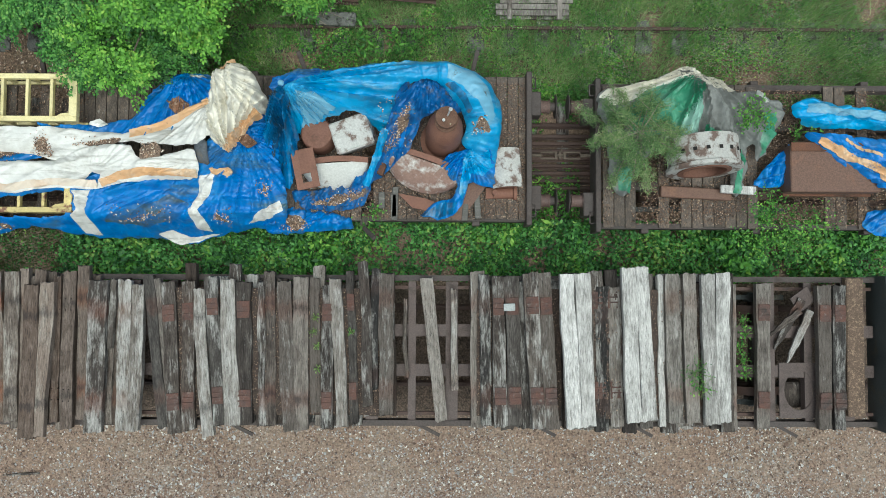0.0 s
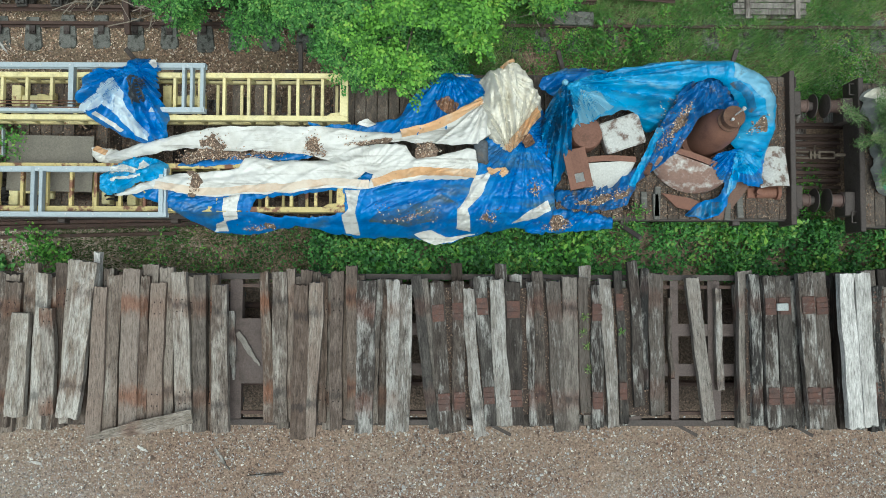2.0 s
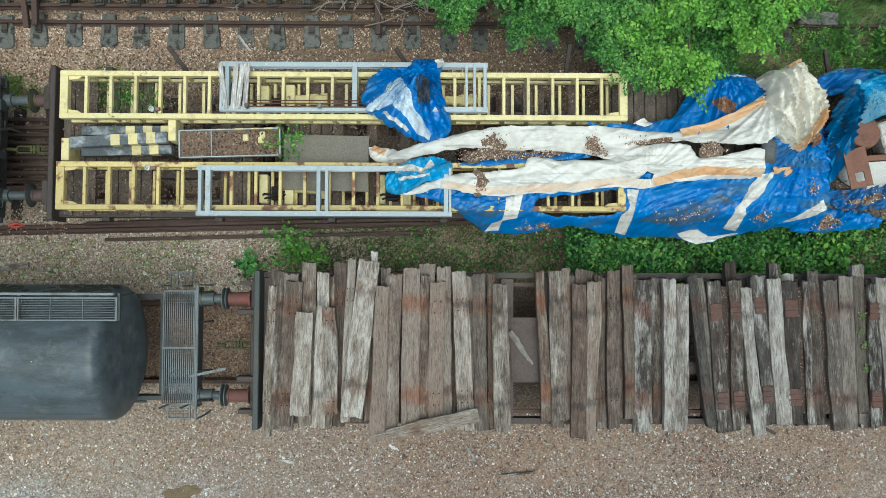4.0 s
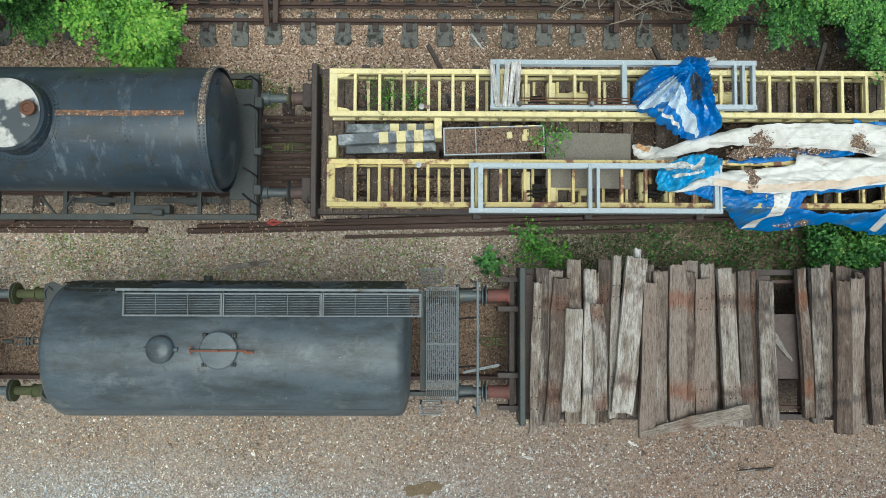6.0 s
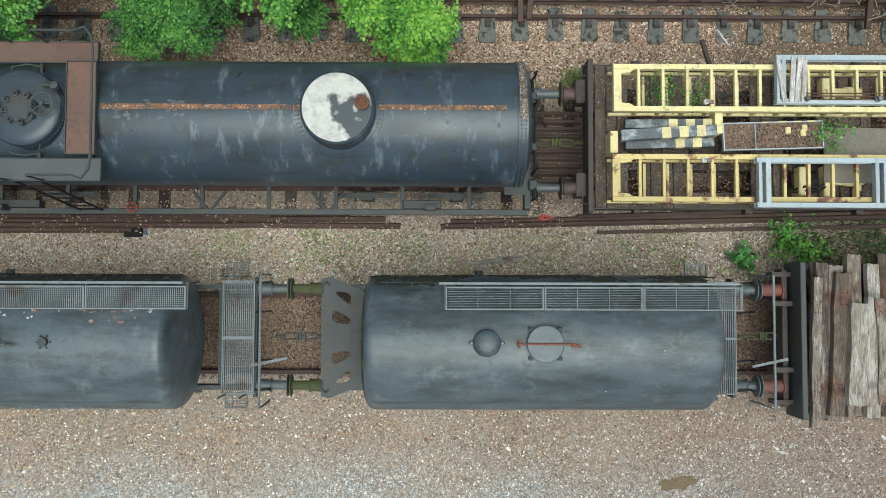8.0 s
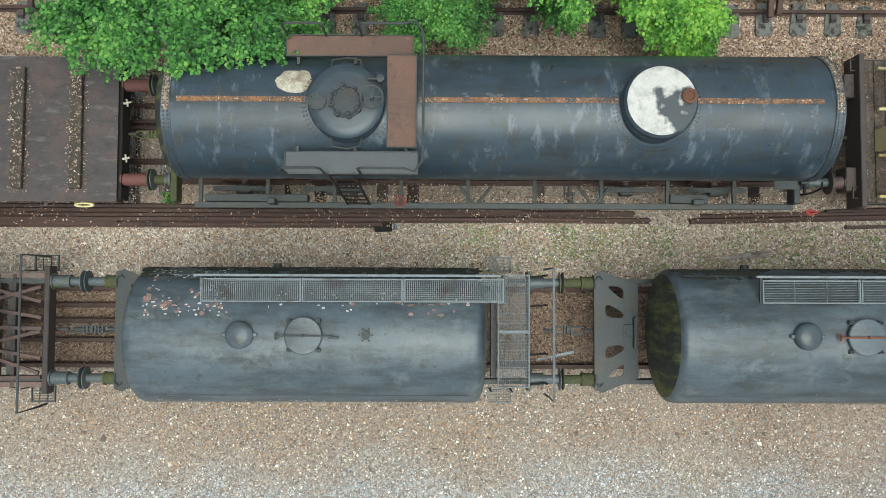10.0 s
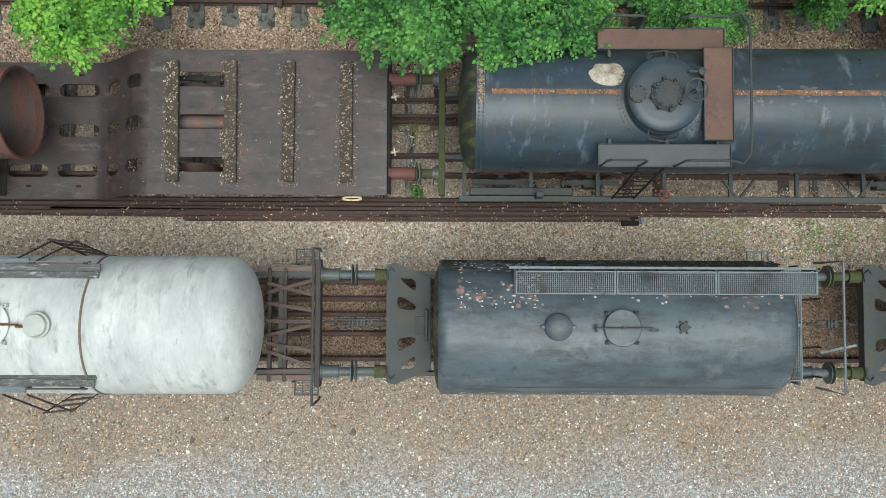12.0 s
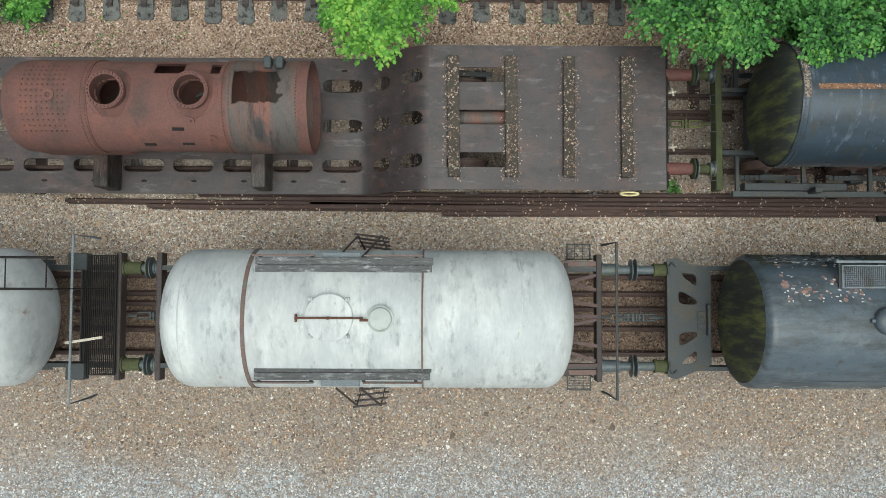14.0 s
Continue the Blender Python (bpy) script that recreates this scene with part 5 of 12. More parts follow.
    # outside frame bar with posts and trusses
    for side in (-1, 1):
        s = Shape()
        yy = UP + side * 1.32
        s.box(-28.4, -17.3, yy - 0.055, yy + 0.055, 0.98, 1.06, c=0.01)
        fr = part("side_bar", s, M_frame, w)
        for n in range(9):
            k = -28.3 + 1.24 * n
            s = Shape()
            s.box(k - 0.035, k + 0.035, min(UP + side * 0.6, yy), max(UP + side * 0.6, yy), 0.98, 1.04)
            part("outrigger", s, M_frame, fr)
        s = Shape()
        for xx in (-23.2, -21.0):
            s.tube((xx - 0.3, UP + side * 0.95, 1.03), (xx, yy, 1.03), 0.028, 6)
            s.tube((xx + 0.3, UP + side * 0.95, 1.03), (xx, yy, 1.03), 0.028, 6)
        part("strut", s, M_frame, fr)
    s = Shape()
    s.box(-28.2, -26.3, 2.36, 2.5, 0.9, 1.12, c=0.012)
    s.box(-27.0, -26.86, 2.3, 2.4, 1.0, 1.35, c=0.01)
    part("side_box", s, M_frame, w)
    s = Shape()
    s.box(-19.6, -18.9, 2.36, 2.52, 0.85, 1.1, c=0.012)
    s.box(-19.2, -19.0, 2.32, 2.42, 1.1, 1.22, c=0.01)
    part("side_box", s, M_frame, w)
    for x, out in ((-28.78, -1), (-17.26, 1)):
        s = Shape()
        s.box(min(x, x - out * 0.12), max(x, x - out * 0.12), UP - 1.28, UP + 1.28, 0.98, 1.28, c=0.012)
        part("headstock", s, M_moss if out < 0 else M_frame, w)
        s = Shape()
        for yy in (-1.1, -0.2, 0.3, 1.1):
            s.wire([(x, UP + yy, 1.25), (x + out * 0.09, UP + yy, 1.25), (x + out * 0.09, UP + yy + 0.18, 1.25), (x, UP + yy + 0.18, 1.25)], 0.012)
        part("grab_handle", s, M_frame, w)
    s = Shape()
    s.wire([(-17.1, 2.2, 1.12), (-17.0, 2.16, 1.12), (-16.85, 2.2, 1.1), (-17.0, 2.24, 1.1), (-17.1, 2.2, 1.12)], 0.03)
    part("red_hose", s, M_redhose, w, "red hose loop")
    s = Shape()
    s.wire([(-24.6 + 0.09 * math.cos(i * math.pi / 8), 2.37 + 0.09 * math.sin(i * math.pi / 8), 1.1) for i in range(17)], 0.014)
    s.tube((-24.69, 2.37, 1.1), (-24.51, 2.37, 1.1), 0.01, 6)
    part("hand_wheel", s, M_redhose, w, "dull red hand wheel")
    buffer_pair(w, -17.26, 1, UP, stock=0.16, rod=0.39)
    buffer_pair(w, -28.78, -1, UP, stock=0.08, rod=0.3, head_mat=M_moss)
    coupling(w, -17.26, -16.25, UP, mat=M_moss)
    # end platform with its pipes, rail and brake gear
    s = Shape()
    s.box(-17.75, -17.3, UP - 1.02, UP + 1.02, 1.281, 1.3, c=0.004)
    part("end_platform", s, M_frame, w, "grimy steel end platform")
    for yy in (-1.12, -0.62, 0.58, 1.1):
        s = Shape()
        s.wire([(-17.24, UP + yy, 1.2), (-17.21, UP + yy, 1.6), (-17.23, UP + yy * 0.97, 2.0), (-17.3, UP + yy * 0.9, 2.15)], 0.02)
        part("grab_rail", s, M_dark, w)
    s = Shape()
    s.wire([(-17.22, UP - 1.1, 1.33), (-17.2, UP - 0.4, 1.36), (-17.2, UP + 0.5, 1.35), (-17.24, UP + 1.1, 1.33)], 0.028)
    s.wire([(-17.2, UP + 0.3, 1.35), (-17.05, UP + 0.34, 1.25), (-16.95, UP + 0.3, 1.0)], 0.03)
    part("brake_pipe", s, M_dark, w, "black air brake pipe")
    s = Shape()
    for yy, q in ((-0.85, 0.09), (-0.15, 0.07), (0.75, 0.1)):
        s.box(-17.3, -17.16, UP + yy - q, UP + yy + q, 1.2, 1.42, c=0.015)
    part("valve_box", s, M_frame, w)
    coupling(w, -29.7, -28.78, UP, mat=M_moss)
    # scuffs and drips on the shell
    speckle(tank, "pale_scuff", M_scuff, [(-24.0, -22.9, -8, 10, 40), (-19.6, -18.0, -12, -4, 30), (-19.5, -19.2, -22, -4, 16), (-28.2, -17.6, -45, 45, 30)], yc, zc, r, 31, 0.05, "pale streaky scuffs")
    return w


M_crust = surface("pale_rust_crust", (0.30, 0.24, 0.185), (0.10, 0.075, 0.06), (0.05, 0.055, 0.06), scale=16, grain=60, rough=0.9, amount=0.25, patch_at=0.58, patch_scale=9, edge=0.03, more=(((0.58, 0.54, 0.46), 0.60, 26.0, 0.03, (1, 1, 1)), ((0.22, 0.105, 0.06), 0.62, 12.0, 0.04, (1, 1, 1))))
M_seam = surface("rust_stained_seam", (0.055, 0.055, 0.058), (0.11, 0.075, 0.055), (0.24, 0.12, 0.06), scale=1.1, grain=60, rough=0.85, patch_at=0.50, patch_scale=7, edge=0.08, amount=0.3, more=(((0.52, 0.42, 0.31), 0.60, 24.0, 0.03, (1, 1, 1)), ((0.42, 0.12, 0.055), 0.70, 1.5, 0.03, (1, 1, 1))))
M_lid = surface("sooty_casting", (0.040, 0.047, 0.052), (0.070, 0.076, 0.080), (0.085, 0.07, 0.058), scale=8, grain=50, rough=0.8)
M_walkgrey = surface("scuffed_grey_sheet", (0.050, 0.056, 0.062), (0.085, 0.092, 0.098), (0.26, 0.13, 0.06), scale=2, grain_dark=0.8, grain=40, rough=0.55, patch_at=0.70, patch_scale=3)
M_walkrust = surface("rusty_red_sheet", (0.165, 0.088, 0.062), (0.115, 0.078, 0.064), (0.26, 0.19, 0.15), scale=1.6, amount=0.35, grain_dark=0.8, grain=40, rough=0.85, patch_at=0.68, patch_scale=4, more=(((0.07, 0.055, 0.05), 0.62, 3.0, 0.08, (1, 1, 1)),))
M_redhose = surface("dull_red_paint", (0.35, 0.05, 0.04), (0.28, 0.05, 0.04), scale=5, grain=40, rough=0.6)
M_scuff = surface("pale_scuffed_paint", (0.10, 0.11, 0.12), (0.075, 0.08, 0.09), scale=6, grain=40, rough=0.55, island=True)
riveted_tank()


# ---- middle train: well wagon with a boiler on it ----
def well_wagon():
    w = thing("well_wagon", 0, 0, 0, "dark brown steel well wagon with pierced low deck", "railway wagon")
    yc = 3.645
    y0, y1 = yc - 1.325, yc + 1.325
    ze, zl = 1.36, 0.48          # high and low deck
    # high deck with three openings near the ramp
    xe, xo, xr = -29.72, -32.52, -34.05
    s = Shape()
    s.box(xo, xe, y0, y1, ze - 0.03, ze)
    deck = part("deck", s, M_deck, w, "dark brown steel deck plate")
    holes = [(-0.78, 0.27), (0.0, 0.27), (0.78, 0.27)]
    edges = [y0]
    for c, h in holes:
        edges += [yc + c - h / 2, yc + c + h / 2]
    edges.append(y1)
    for a, b in zip(edges[0::2], edges[1::2]):
        s = Shape()
        s.box(xr, xo, a, b, ze - 0.03, ze)
        part("deck_strip", s, M_deck, w)
    for a, b in zip(edges[1::2], edges[2::2]):
        s = Shape()
        s.box(xr, xr + 0.33, a, b, ze - 0.032, ze - 0.002)
        part("deck_strip", s, M_deck, w)
    s = Shape()
    s.box(xe - 0.03, xe, y0, y1, ze - 0.3, ze - 0.031)
    part("end_plate", s, M_deck, w)
    # ramp and low deck with slots, built in strips
    def height(x):
        u = min(1.0, max(0.0, (x + 35.4) / 1.35))
        return zl + (ze - zl) * (3 * u * u - 2 * u ** 3)

    xw = -47.0
    pitch, slot, sl_w = 0.957, 0.78, 0.25
    rows_y = (-0.78, 0.0, 0.78)

    # solid strips between the slot rows
    strips = [(y0, yc - 0.78 - sl_w / 2), (yc - 0.78 + sl_w / 2, yc - sl_w / 2), (yc + sl_w / 2, yc + 0.78 - sl_w / 2), (yc + 0.78 + sl_w / 2, y1)]
    step = [xr - 0.06 * i for i in range(26)] + [-36.0, -38, -40, -42, -44, xw]
    for a, b in strips:
        s = Shape()
        n = len(step)
        vs = [(x, a, height(x)) for x in step] + [(x, b, height(x)) for x in step] + [(x, a, height(x) - 0.03) for x in step] + [(x, b, height(x) - 0.03) for x in step]
        fs = []
        for i in range(n - 1):
            fs += [(i, i + 1, n + i + 1, n + i), (2 * n + i, 3 * n + i, 3 * n + i + 1, 2 * n + i + 1), (i, 2 * n + i, 2 * n + i + 1, i + 1), (n + i, n + i + 1, 3 * n + i + 1, 3 * n + i)]
        s.add(vs, fs)
        low = part("low_deck", s, M_deck, w, "dark brown low deck with rows of slots")
    # bridges between the slots, with rounded slot ends
    for c in rows_y:
        slots = [(-34.16, -34.58), (-34.78, -35.12)]
        x = -35.33
        while x - slot > xw:
            slots.append((x, x - slot))
            x -= pitch
        prev = xr
        for hi, lo in slots + [(xw, xw)]:
            s = Shape()
            lo_end(s, prev, hi, yc + c, sl_w, height)
            part("bridge_plate", s, M_deck, w)
            prev = lo
    # keyhole slots along the south and north rims: black plates painted for their shaded inside
    for yy in (yc - 1.08, yc + 1.08):
        x = -35.7
        while x > -46:
            s = Shape()
            s.plate([(x + 0.06 * math.cos(i * math.pi / 6), yy + 0.026 * math.sin(i * math.pi / 6)) for i in range(12)], 0.003, pose(0, 0, zl))
            part("lashing_hole", s, M_dark, low)
            x -= pitch
    # timber bearers on the deck
    for x, hw in ((-30.45, 0.095), (-31.5, 0.095), (-32.55, 0.1), (-33.6, 0.1)):
        s = Shape()
        s.box(-hw - 0.01, hw + 0.01, -1.08, 1.13, 0, 0.10, c=0.012)
        ob = part("bearer", s, M_bearer, w, "debris-covered timber bearer")
        ob.location = (x, yc - 0.02, ze)
        ob.rotation_euler = (0, 0, radians({-30.45: 0.3, -31.5: -0.2, -32.55: 0.5, -33.6: 0.9}[x]))
    # side skirts and under-gear
    for side in (-1, 1):
        s = Shape()
        yy = yc + side * 1.25
        s.box(xr, xe - 0.05, yy - 0.03, yy + 0.03, ze - 0.32, ze - 0.031)
        s.box(xw, xr - 1.35, yy - 0.03, yy + 0.03, zl - 0.3, zl - 0.031)
        part("side_girder", s, M_deck, w)
    s = Shape()
    s.tube((-33.9, yc + 0.02, 1.12), (-32.65, yc + 0.02, 1.12), 0.15, 20)
    part("air_cylinder", s, M_boilerburnt, w, "rusting brake cylinder")
    for x in (-30.6, -32.0, -33.4):
        wheelset(w, x, UP, 0.45)
    s = Shape()
    s.box(xe, xe + 0.06, y0 + 0.05, y1 - 0.05, 0.95, 1.3, c=0.01)
    part("headstock", s, M_dark, w)
    for yy in (yc + 0.49, yc - 0.53):
        s = Shape()
        s.tube((xe + 0.06, yy, 1.25), (xe + 0.14, yy, 1.3), 0.025, 8)
        for a in range(4):
            b = a * math.pi / 2 + 0.2
            s.tube((xe + 0.14, yy, 1.3), (xe + 0.14 + 0.07 * math.cos(b), yy + 0.07 * math.sin(b), 1.32), 0.018, 6)
        part("hose_tap", s, M_whitesplash, w, "whitened hose tap")
    buffer_pair(w, xe + 0.03, 1, UP, stock=0.5, rod=0.05, casing=M_bufrust)
    # stanchion brackets under the south edge, yellow ring
    s = Shape()
    for x in (-31.0, -33.25):
        s.wire([(x - 0.12, y0 - 0.02, ze - 0.08), (x - 0.12, y0 - 0.07, ze - 0.08), (x + 0.12, y0 - 0.07, ze - 0.08), (x + 0.12, y0 - 0.02, ze - 0.08)], 0.016)
        s.box(x - 0.05, x + 0.02, y0 - 0.09, y0 - 0.02, ze - 0.12, ze - 0.05, c=0.008)
    part("lashing_ring", s, M_darkrust, w)
    s = Shape()
    s.wire([(-30.36 + 0.17 * math.cos(i * math.pi / 10), y0 - 0.05 + 0.03 * math.sin(i * math.pi / 10), ze - 0.14) for i in range(21)], 0.018)
    part("yellow_ring", s, M_yellow, w, "yellow painted brake ring")
    return w


def lo_end(s, x_hi, x_lo, y, wid, height):
    """Plate between two slots; its ends are hollowed, so that the slots end round."""
    n = 6
    h = wid / 2
    top = []
    for i in range(n + 1):
        t = i / n
        y_ = y - h + wid * t
        e = (1 - math.sqrt(max(0.0, 1 - (2 * t - 1) ** 2))) * 0.1
        top.append((y_, e))
    vs, fs = [], []
    xs_n = 5
    for y_, e in top:
        hi, lo = x_hi + e, x_lo - e
        for k in range(xs_n + 1):
            x = hi + (lo - hi) * k / xs_n
            vs.append((x, y_, height(x)))
    m = len(vs)
    vs += [(x, yy, z - 0.03) for x, yy, z in vs]
    c = xs_n + 1
    for i in range(n):
        for k in range(xs_n):
            a = i * c + k
            fs += [(a, a + 1, a + c + 1, a + c), (m + a, m + a + c, m + a + c + 1, m + a + 1)]
        fs += [(i * c, (i + 1) * c, m + (i + 1) * c, m + i * c), (i * c + xs_n, m + i * c + xs_n, m + (i + 1) * c + xs_n, (i + 1) * c + xs_n)]
    s.add(vs, fs)


M_deck = surface("dark_brown_deck_paint", (0.044, 0.036, 0.036), (0.066, 0.053, 0.052), (0.088, 0.056, 0.048), scale=1.3, grain=26, rough=0.48, patch_at=0.58, patch_scale=2.2, edge=0.10, bump=0.14, grain_dark=0.78, vary=0.05, more=(((0.030, 0.026, 0.026), 0.58, 2.6, 0.08, (0.8, 1.6, 1.6)), ((0.135, 0.12, 0.118), 0.63, 2.8, 0.07, (0.6, 2, 2)), ((0.135, 0.062, 0.042), 0.68, 2.2, 0.05, (1, 1, 1)), ((0.24, 0.22, 0.20), 0.73, 9.0, 0.03, (1, 1, 1))))
M_bearer = surface("grimy_bearer", (0.040, 0.034, 0.028), (0.085, 0.070, 0.055), (0.36, 0.29, 0.22), scale=4, grain=50, rough=0.95, patch_at=0.60, patch_scale=16, edge=0.03, bump=0.5)
well_wagon()


def boiler():
    b = thing("boiler", 0, 0, 0, "rusty red riveted locomotive boiler with two open dome rings", "boiler")
    yc, zc, r = 3.66, 1.93, 0.775
    xw, x1, xm, xe = -41.15, -39.72, -37.38, -36.17
    # shell built round an opening at the top of the smokebox
    def shell(xa, xb, rr, cut=None, n=64, cols=None):
        s = Shape()
        xs = cols or [xa, xb]
        vs, fs = [], []
        for x in xs:
            for i in range(n):
                a = 2 * math.pi * i / n
                for q in (rr, rr - 0.03):
                    vs.append((x, yc + q * math.sin(a), zc + q * math.cos(a)))
        for k in range(len(xs) - 1):
            for i in range(n):
                j = (i + 1) % n
                mid_x, mid_a = (xs[k] + xs[k + 1]) / 2, math.degrees(2 * math.pi * (i + 0.5) / n)
                if mid_a > 180:
                    mid_a -= 360
                if cut and cut(mid_x, mid_a):
                    continue
                o = lambda kk, ii, q: (kk * n + ii) * 2 + q
                fs += [(o(k, i, 0), o(k, j, 0), o(k + 1, j, 0), o(k + 1, i, 0)), (o(k, i, 1), o(k + 1, i, 1), o(k + 1, j, 1), o(k, j, 1))]
        for i in range(n):
            j = (i + 1) % n
            o = lambda kk, ii, q: (kk * n + ii) * 2 + q
            z = len(xs) - 1
            fs += [(o(0, i, 0), o(0, i, 1), o(0, j, 1), o(0, j, 0)), (o(z, i, 0), o(z, j, 0), o(z, j, 1), o(z, i, 1))]
        s.v, s.f = vs, fs
        return s

    fine = [xm + (xe - xm) * i / 80 for i in range(81)]

    def ragged(x, a):
        w = 4.0 * noise.noise(Vector((x * 5, a * 0.15, 0))) + 2.0 * noise.noise(Vector((x * 19, a * 0.6, 7)))
        return -37.27 < x < -36.5 + 0.03 * w and -7 + w < a < 37 + w

    part("smokebox", shell(xm, xe, r + 0.02, ragged, 260, fine), M_boilerburnt, b, "scorched smokebox with a ragged hole")

    def mid_cut(x, a):
        return -38.62 < x < -38.12 and 33 < a < 56 or -37.68 < x < -37.5 and 34 < a < 52 or math.hypot(x + 39.28, radians(a) * r - 0.07) < 0.24 or math.hypot(x + 37.92, radians(a) * r - 0.07) < 0.24

    cols = [x1 + (xm - x1) * i / 70 for i in range(71)]
    part("barrel", shell(x1, xm, r, mid_cut, 110, cols), M_boiler, b, "red oxide riveted boiler barrel")
    s = Shape()
    s.turned([(xw, 0.0), (xw, r * 0.72), (xw + 0.05, r * 0.9), (xw + 0.16, r * 0.985), (xw + 0.3, r + 0.015), (x1 + 0.06, r + 0.015), (x1 + 0.06, r)], pose(0, yc, zc) @ ALONG_X, 64)
    fb = part("firebox", s, M_boiler, b, "rounded rear shell with stay bolts")
    s = Shape()
    s.box(x1 - 1.35, x1 + 0.3, yc - 0.7, yc + 0.7, 1.03, 1.5, c=0.04)
    part("firebox_base", s, M_boiler, b)
    # stay bolts and rivet rings
    s = Shape()
    for i in range(9):
        for k in range(13):
            a = -0.75 + 0.125 * k
            x = xw + 0.42 + 0.085 * i
            c = Vector((x, yc + (r + 0.015) * math.sin(a), zc + (r + 0.015) * math.cos(a)))
            q = Vector((0, math.sin(a), math.cos(a))).to_track_quat("Z", "Y").to_matrix().to_4x4()
            s.turned([(0, 0.016), (0.012, 0.012), (0.014, 0)], Matrix.Translation(c) @ q, 6)
    for x in (x1 - 0.04, x1 + 0.03, xm - 0.06, xm + 0.05, xe - 0.06):
        rivets_ring(s, x, yc, zc, r + (0.02 if x > xm else 0.016), -1.75, 1.75, 0.075, 0.015)
    rivets_line(s, x1 - 1.2, x1, yc - 0.74, zc - 0.25, 0.07, (0, -1, 0.1), 0.014)
    tagged(part("rivets", s, M_rust, b), kind="stuff")
    # dome rings: flanged, open
    for x in (-39.28, -37.92):
        s = Shape()
        m = pose(x, yc + 0.07, 0)
        top = zc + r + 0.19
        s.turned([(zc + r - 0.2, 0.25), (top, 0.25), (top, 0.255), (top, 0.31), (top - 0.05, 0.31), (top - 0.05, 0.275), (zc + r + 0.03, 0.29), (zc + r - 0.06, 0.4), (zc + r - 0.12, 0.42)], m, 44)
        dr = part("dome_ring", s, M_boiler, b, "open bolted dome ring")
        s = Shape()
        for i in range(28):
            a = 2 * math.pi * i / 28
            s.tube((x + 0.283 * math.cos(a), yc + 0.07 + 0.283 * math.sin(a), top - 0.01), (x + 0.283 * math.cos(a), yc + 0.07 + 0.283 * math.sin(a), top + 0.03), 0.016, 6)
        for i in range(40):
            a = 2 * math.pi * i / 40
            px, py = 0.41 * math.cos(a), 0.07 + 0.41 * math.sin(a)
            z = zc + math.sqrt(max(0.01, r * r - py * py))
            s.turned([(0, 0.014), (0.012, 0.01), (0.014, 0)], pose(x + px, yc + py, z), 6)
        tagged(part("studs", s, M_boiler, dr), kind="stuff")
    s = Shape()
    s.tube((-37.95, yc + 0.09, 2.35), (-37.72, yc + 0.15, 2.5), 0.03, 8)
    s.tube((-37.85, yc - 0.02, 2.3), (-37.8, yc + 0.22, 2.3), 0.03, 8)
    part("regulator", s, M_frame, b)
    # small fittings
    s = Shape()
    for px, a, q in ((-40.28, 0.02, 0.1), (-37.66, -0.95, 0.085), (-37.95, -0.5, 0.05)):
        c = Vector((px, yc + r * math.sin(a), zc + r * math.cos(a)))
        m = Matrix.Translation(c) @ Vector((0, math.sin(a), math.cos(a))).to_track_quat("Z", "Y").to_matrix().to_4x4()
        s.turned([(-0.02, q), (0.03, q), (0.03, q * 0.45), (-0.01, q * 0.4)], m, 20)
    part("plug_boss", s, M_boiler, b)
    # slots are black strips on the shell, inner shade put into their colour
    for px, a, lx in ((-40.02, -0.82, 0.06), (-38.2, -0.7, 0.1), (-38.1, -1.12, 0.1), (-38.75, -1.15, 0.1)):
        s = Shape()
        c = Vector((px, yc + (r + 0.004) * math.sin(a), zc + (r + 0.004) * math.cos(a)))
        s.box(-lx, lx, -0.03, 0.03, -0.002, 0.004, m=Matrix.Translation(c) @ pose(0, 0, 0, math.degrees(-a), 0, 0))
        part("slot", s, M_dark, b)
    s = Shape()
    for dx in (-0.1, 0.1):
        s.box(-36.62 + dx - 0.06, -36.62 + dx + 0.06, yc + 0.52, yc + 0.72, 2.3, 2.62, c=0.015)
    s.box(-36.76, -36.46, yc + 0.5, yc + 0.7, 2.25, 2.42, c=0.015)
    part("pipe_bracket", s, M_frame, b)
    # front flare of the smokebox ring
    s = Shape()
    s.turned([(xe - 0.05, r + 0.02), (xe + 0.1, r + 0.03), (xe + 0.13, r + 0.03), (xe + 0.13, r - 0.02), (xe - 0.02, r - 0.02)], pose(0, yc, zc) @ ALONG_X, 60)
    part("front_ring", s, M_boiler, b)
    s = Shape()
    s.turned([(-41.0, r - 0.2), (-41.0, 0.0)], pose(0, yc, zc) @ ALONG_X, 30)
    part("tube_plate", s, M_dark, b)
    return b


boiler()
for x in (-40.1, -37.2):
    s = Shape()
    s.box(-0.13, 0.13, -1.25, 1.1, 0, 0.66, c=0.02)
    solo("bearer_beam", s, M_wooddark, "dark timber beam carrying the boiler", "timber beam", at=pose(x, 3.62, 0.485, 0, 0, 0.6), group="beams under the boiler")


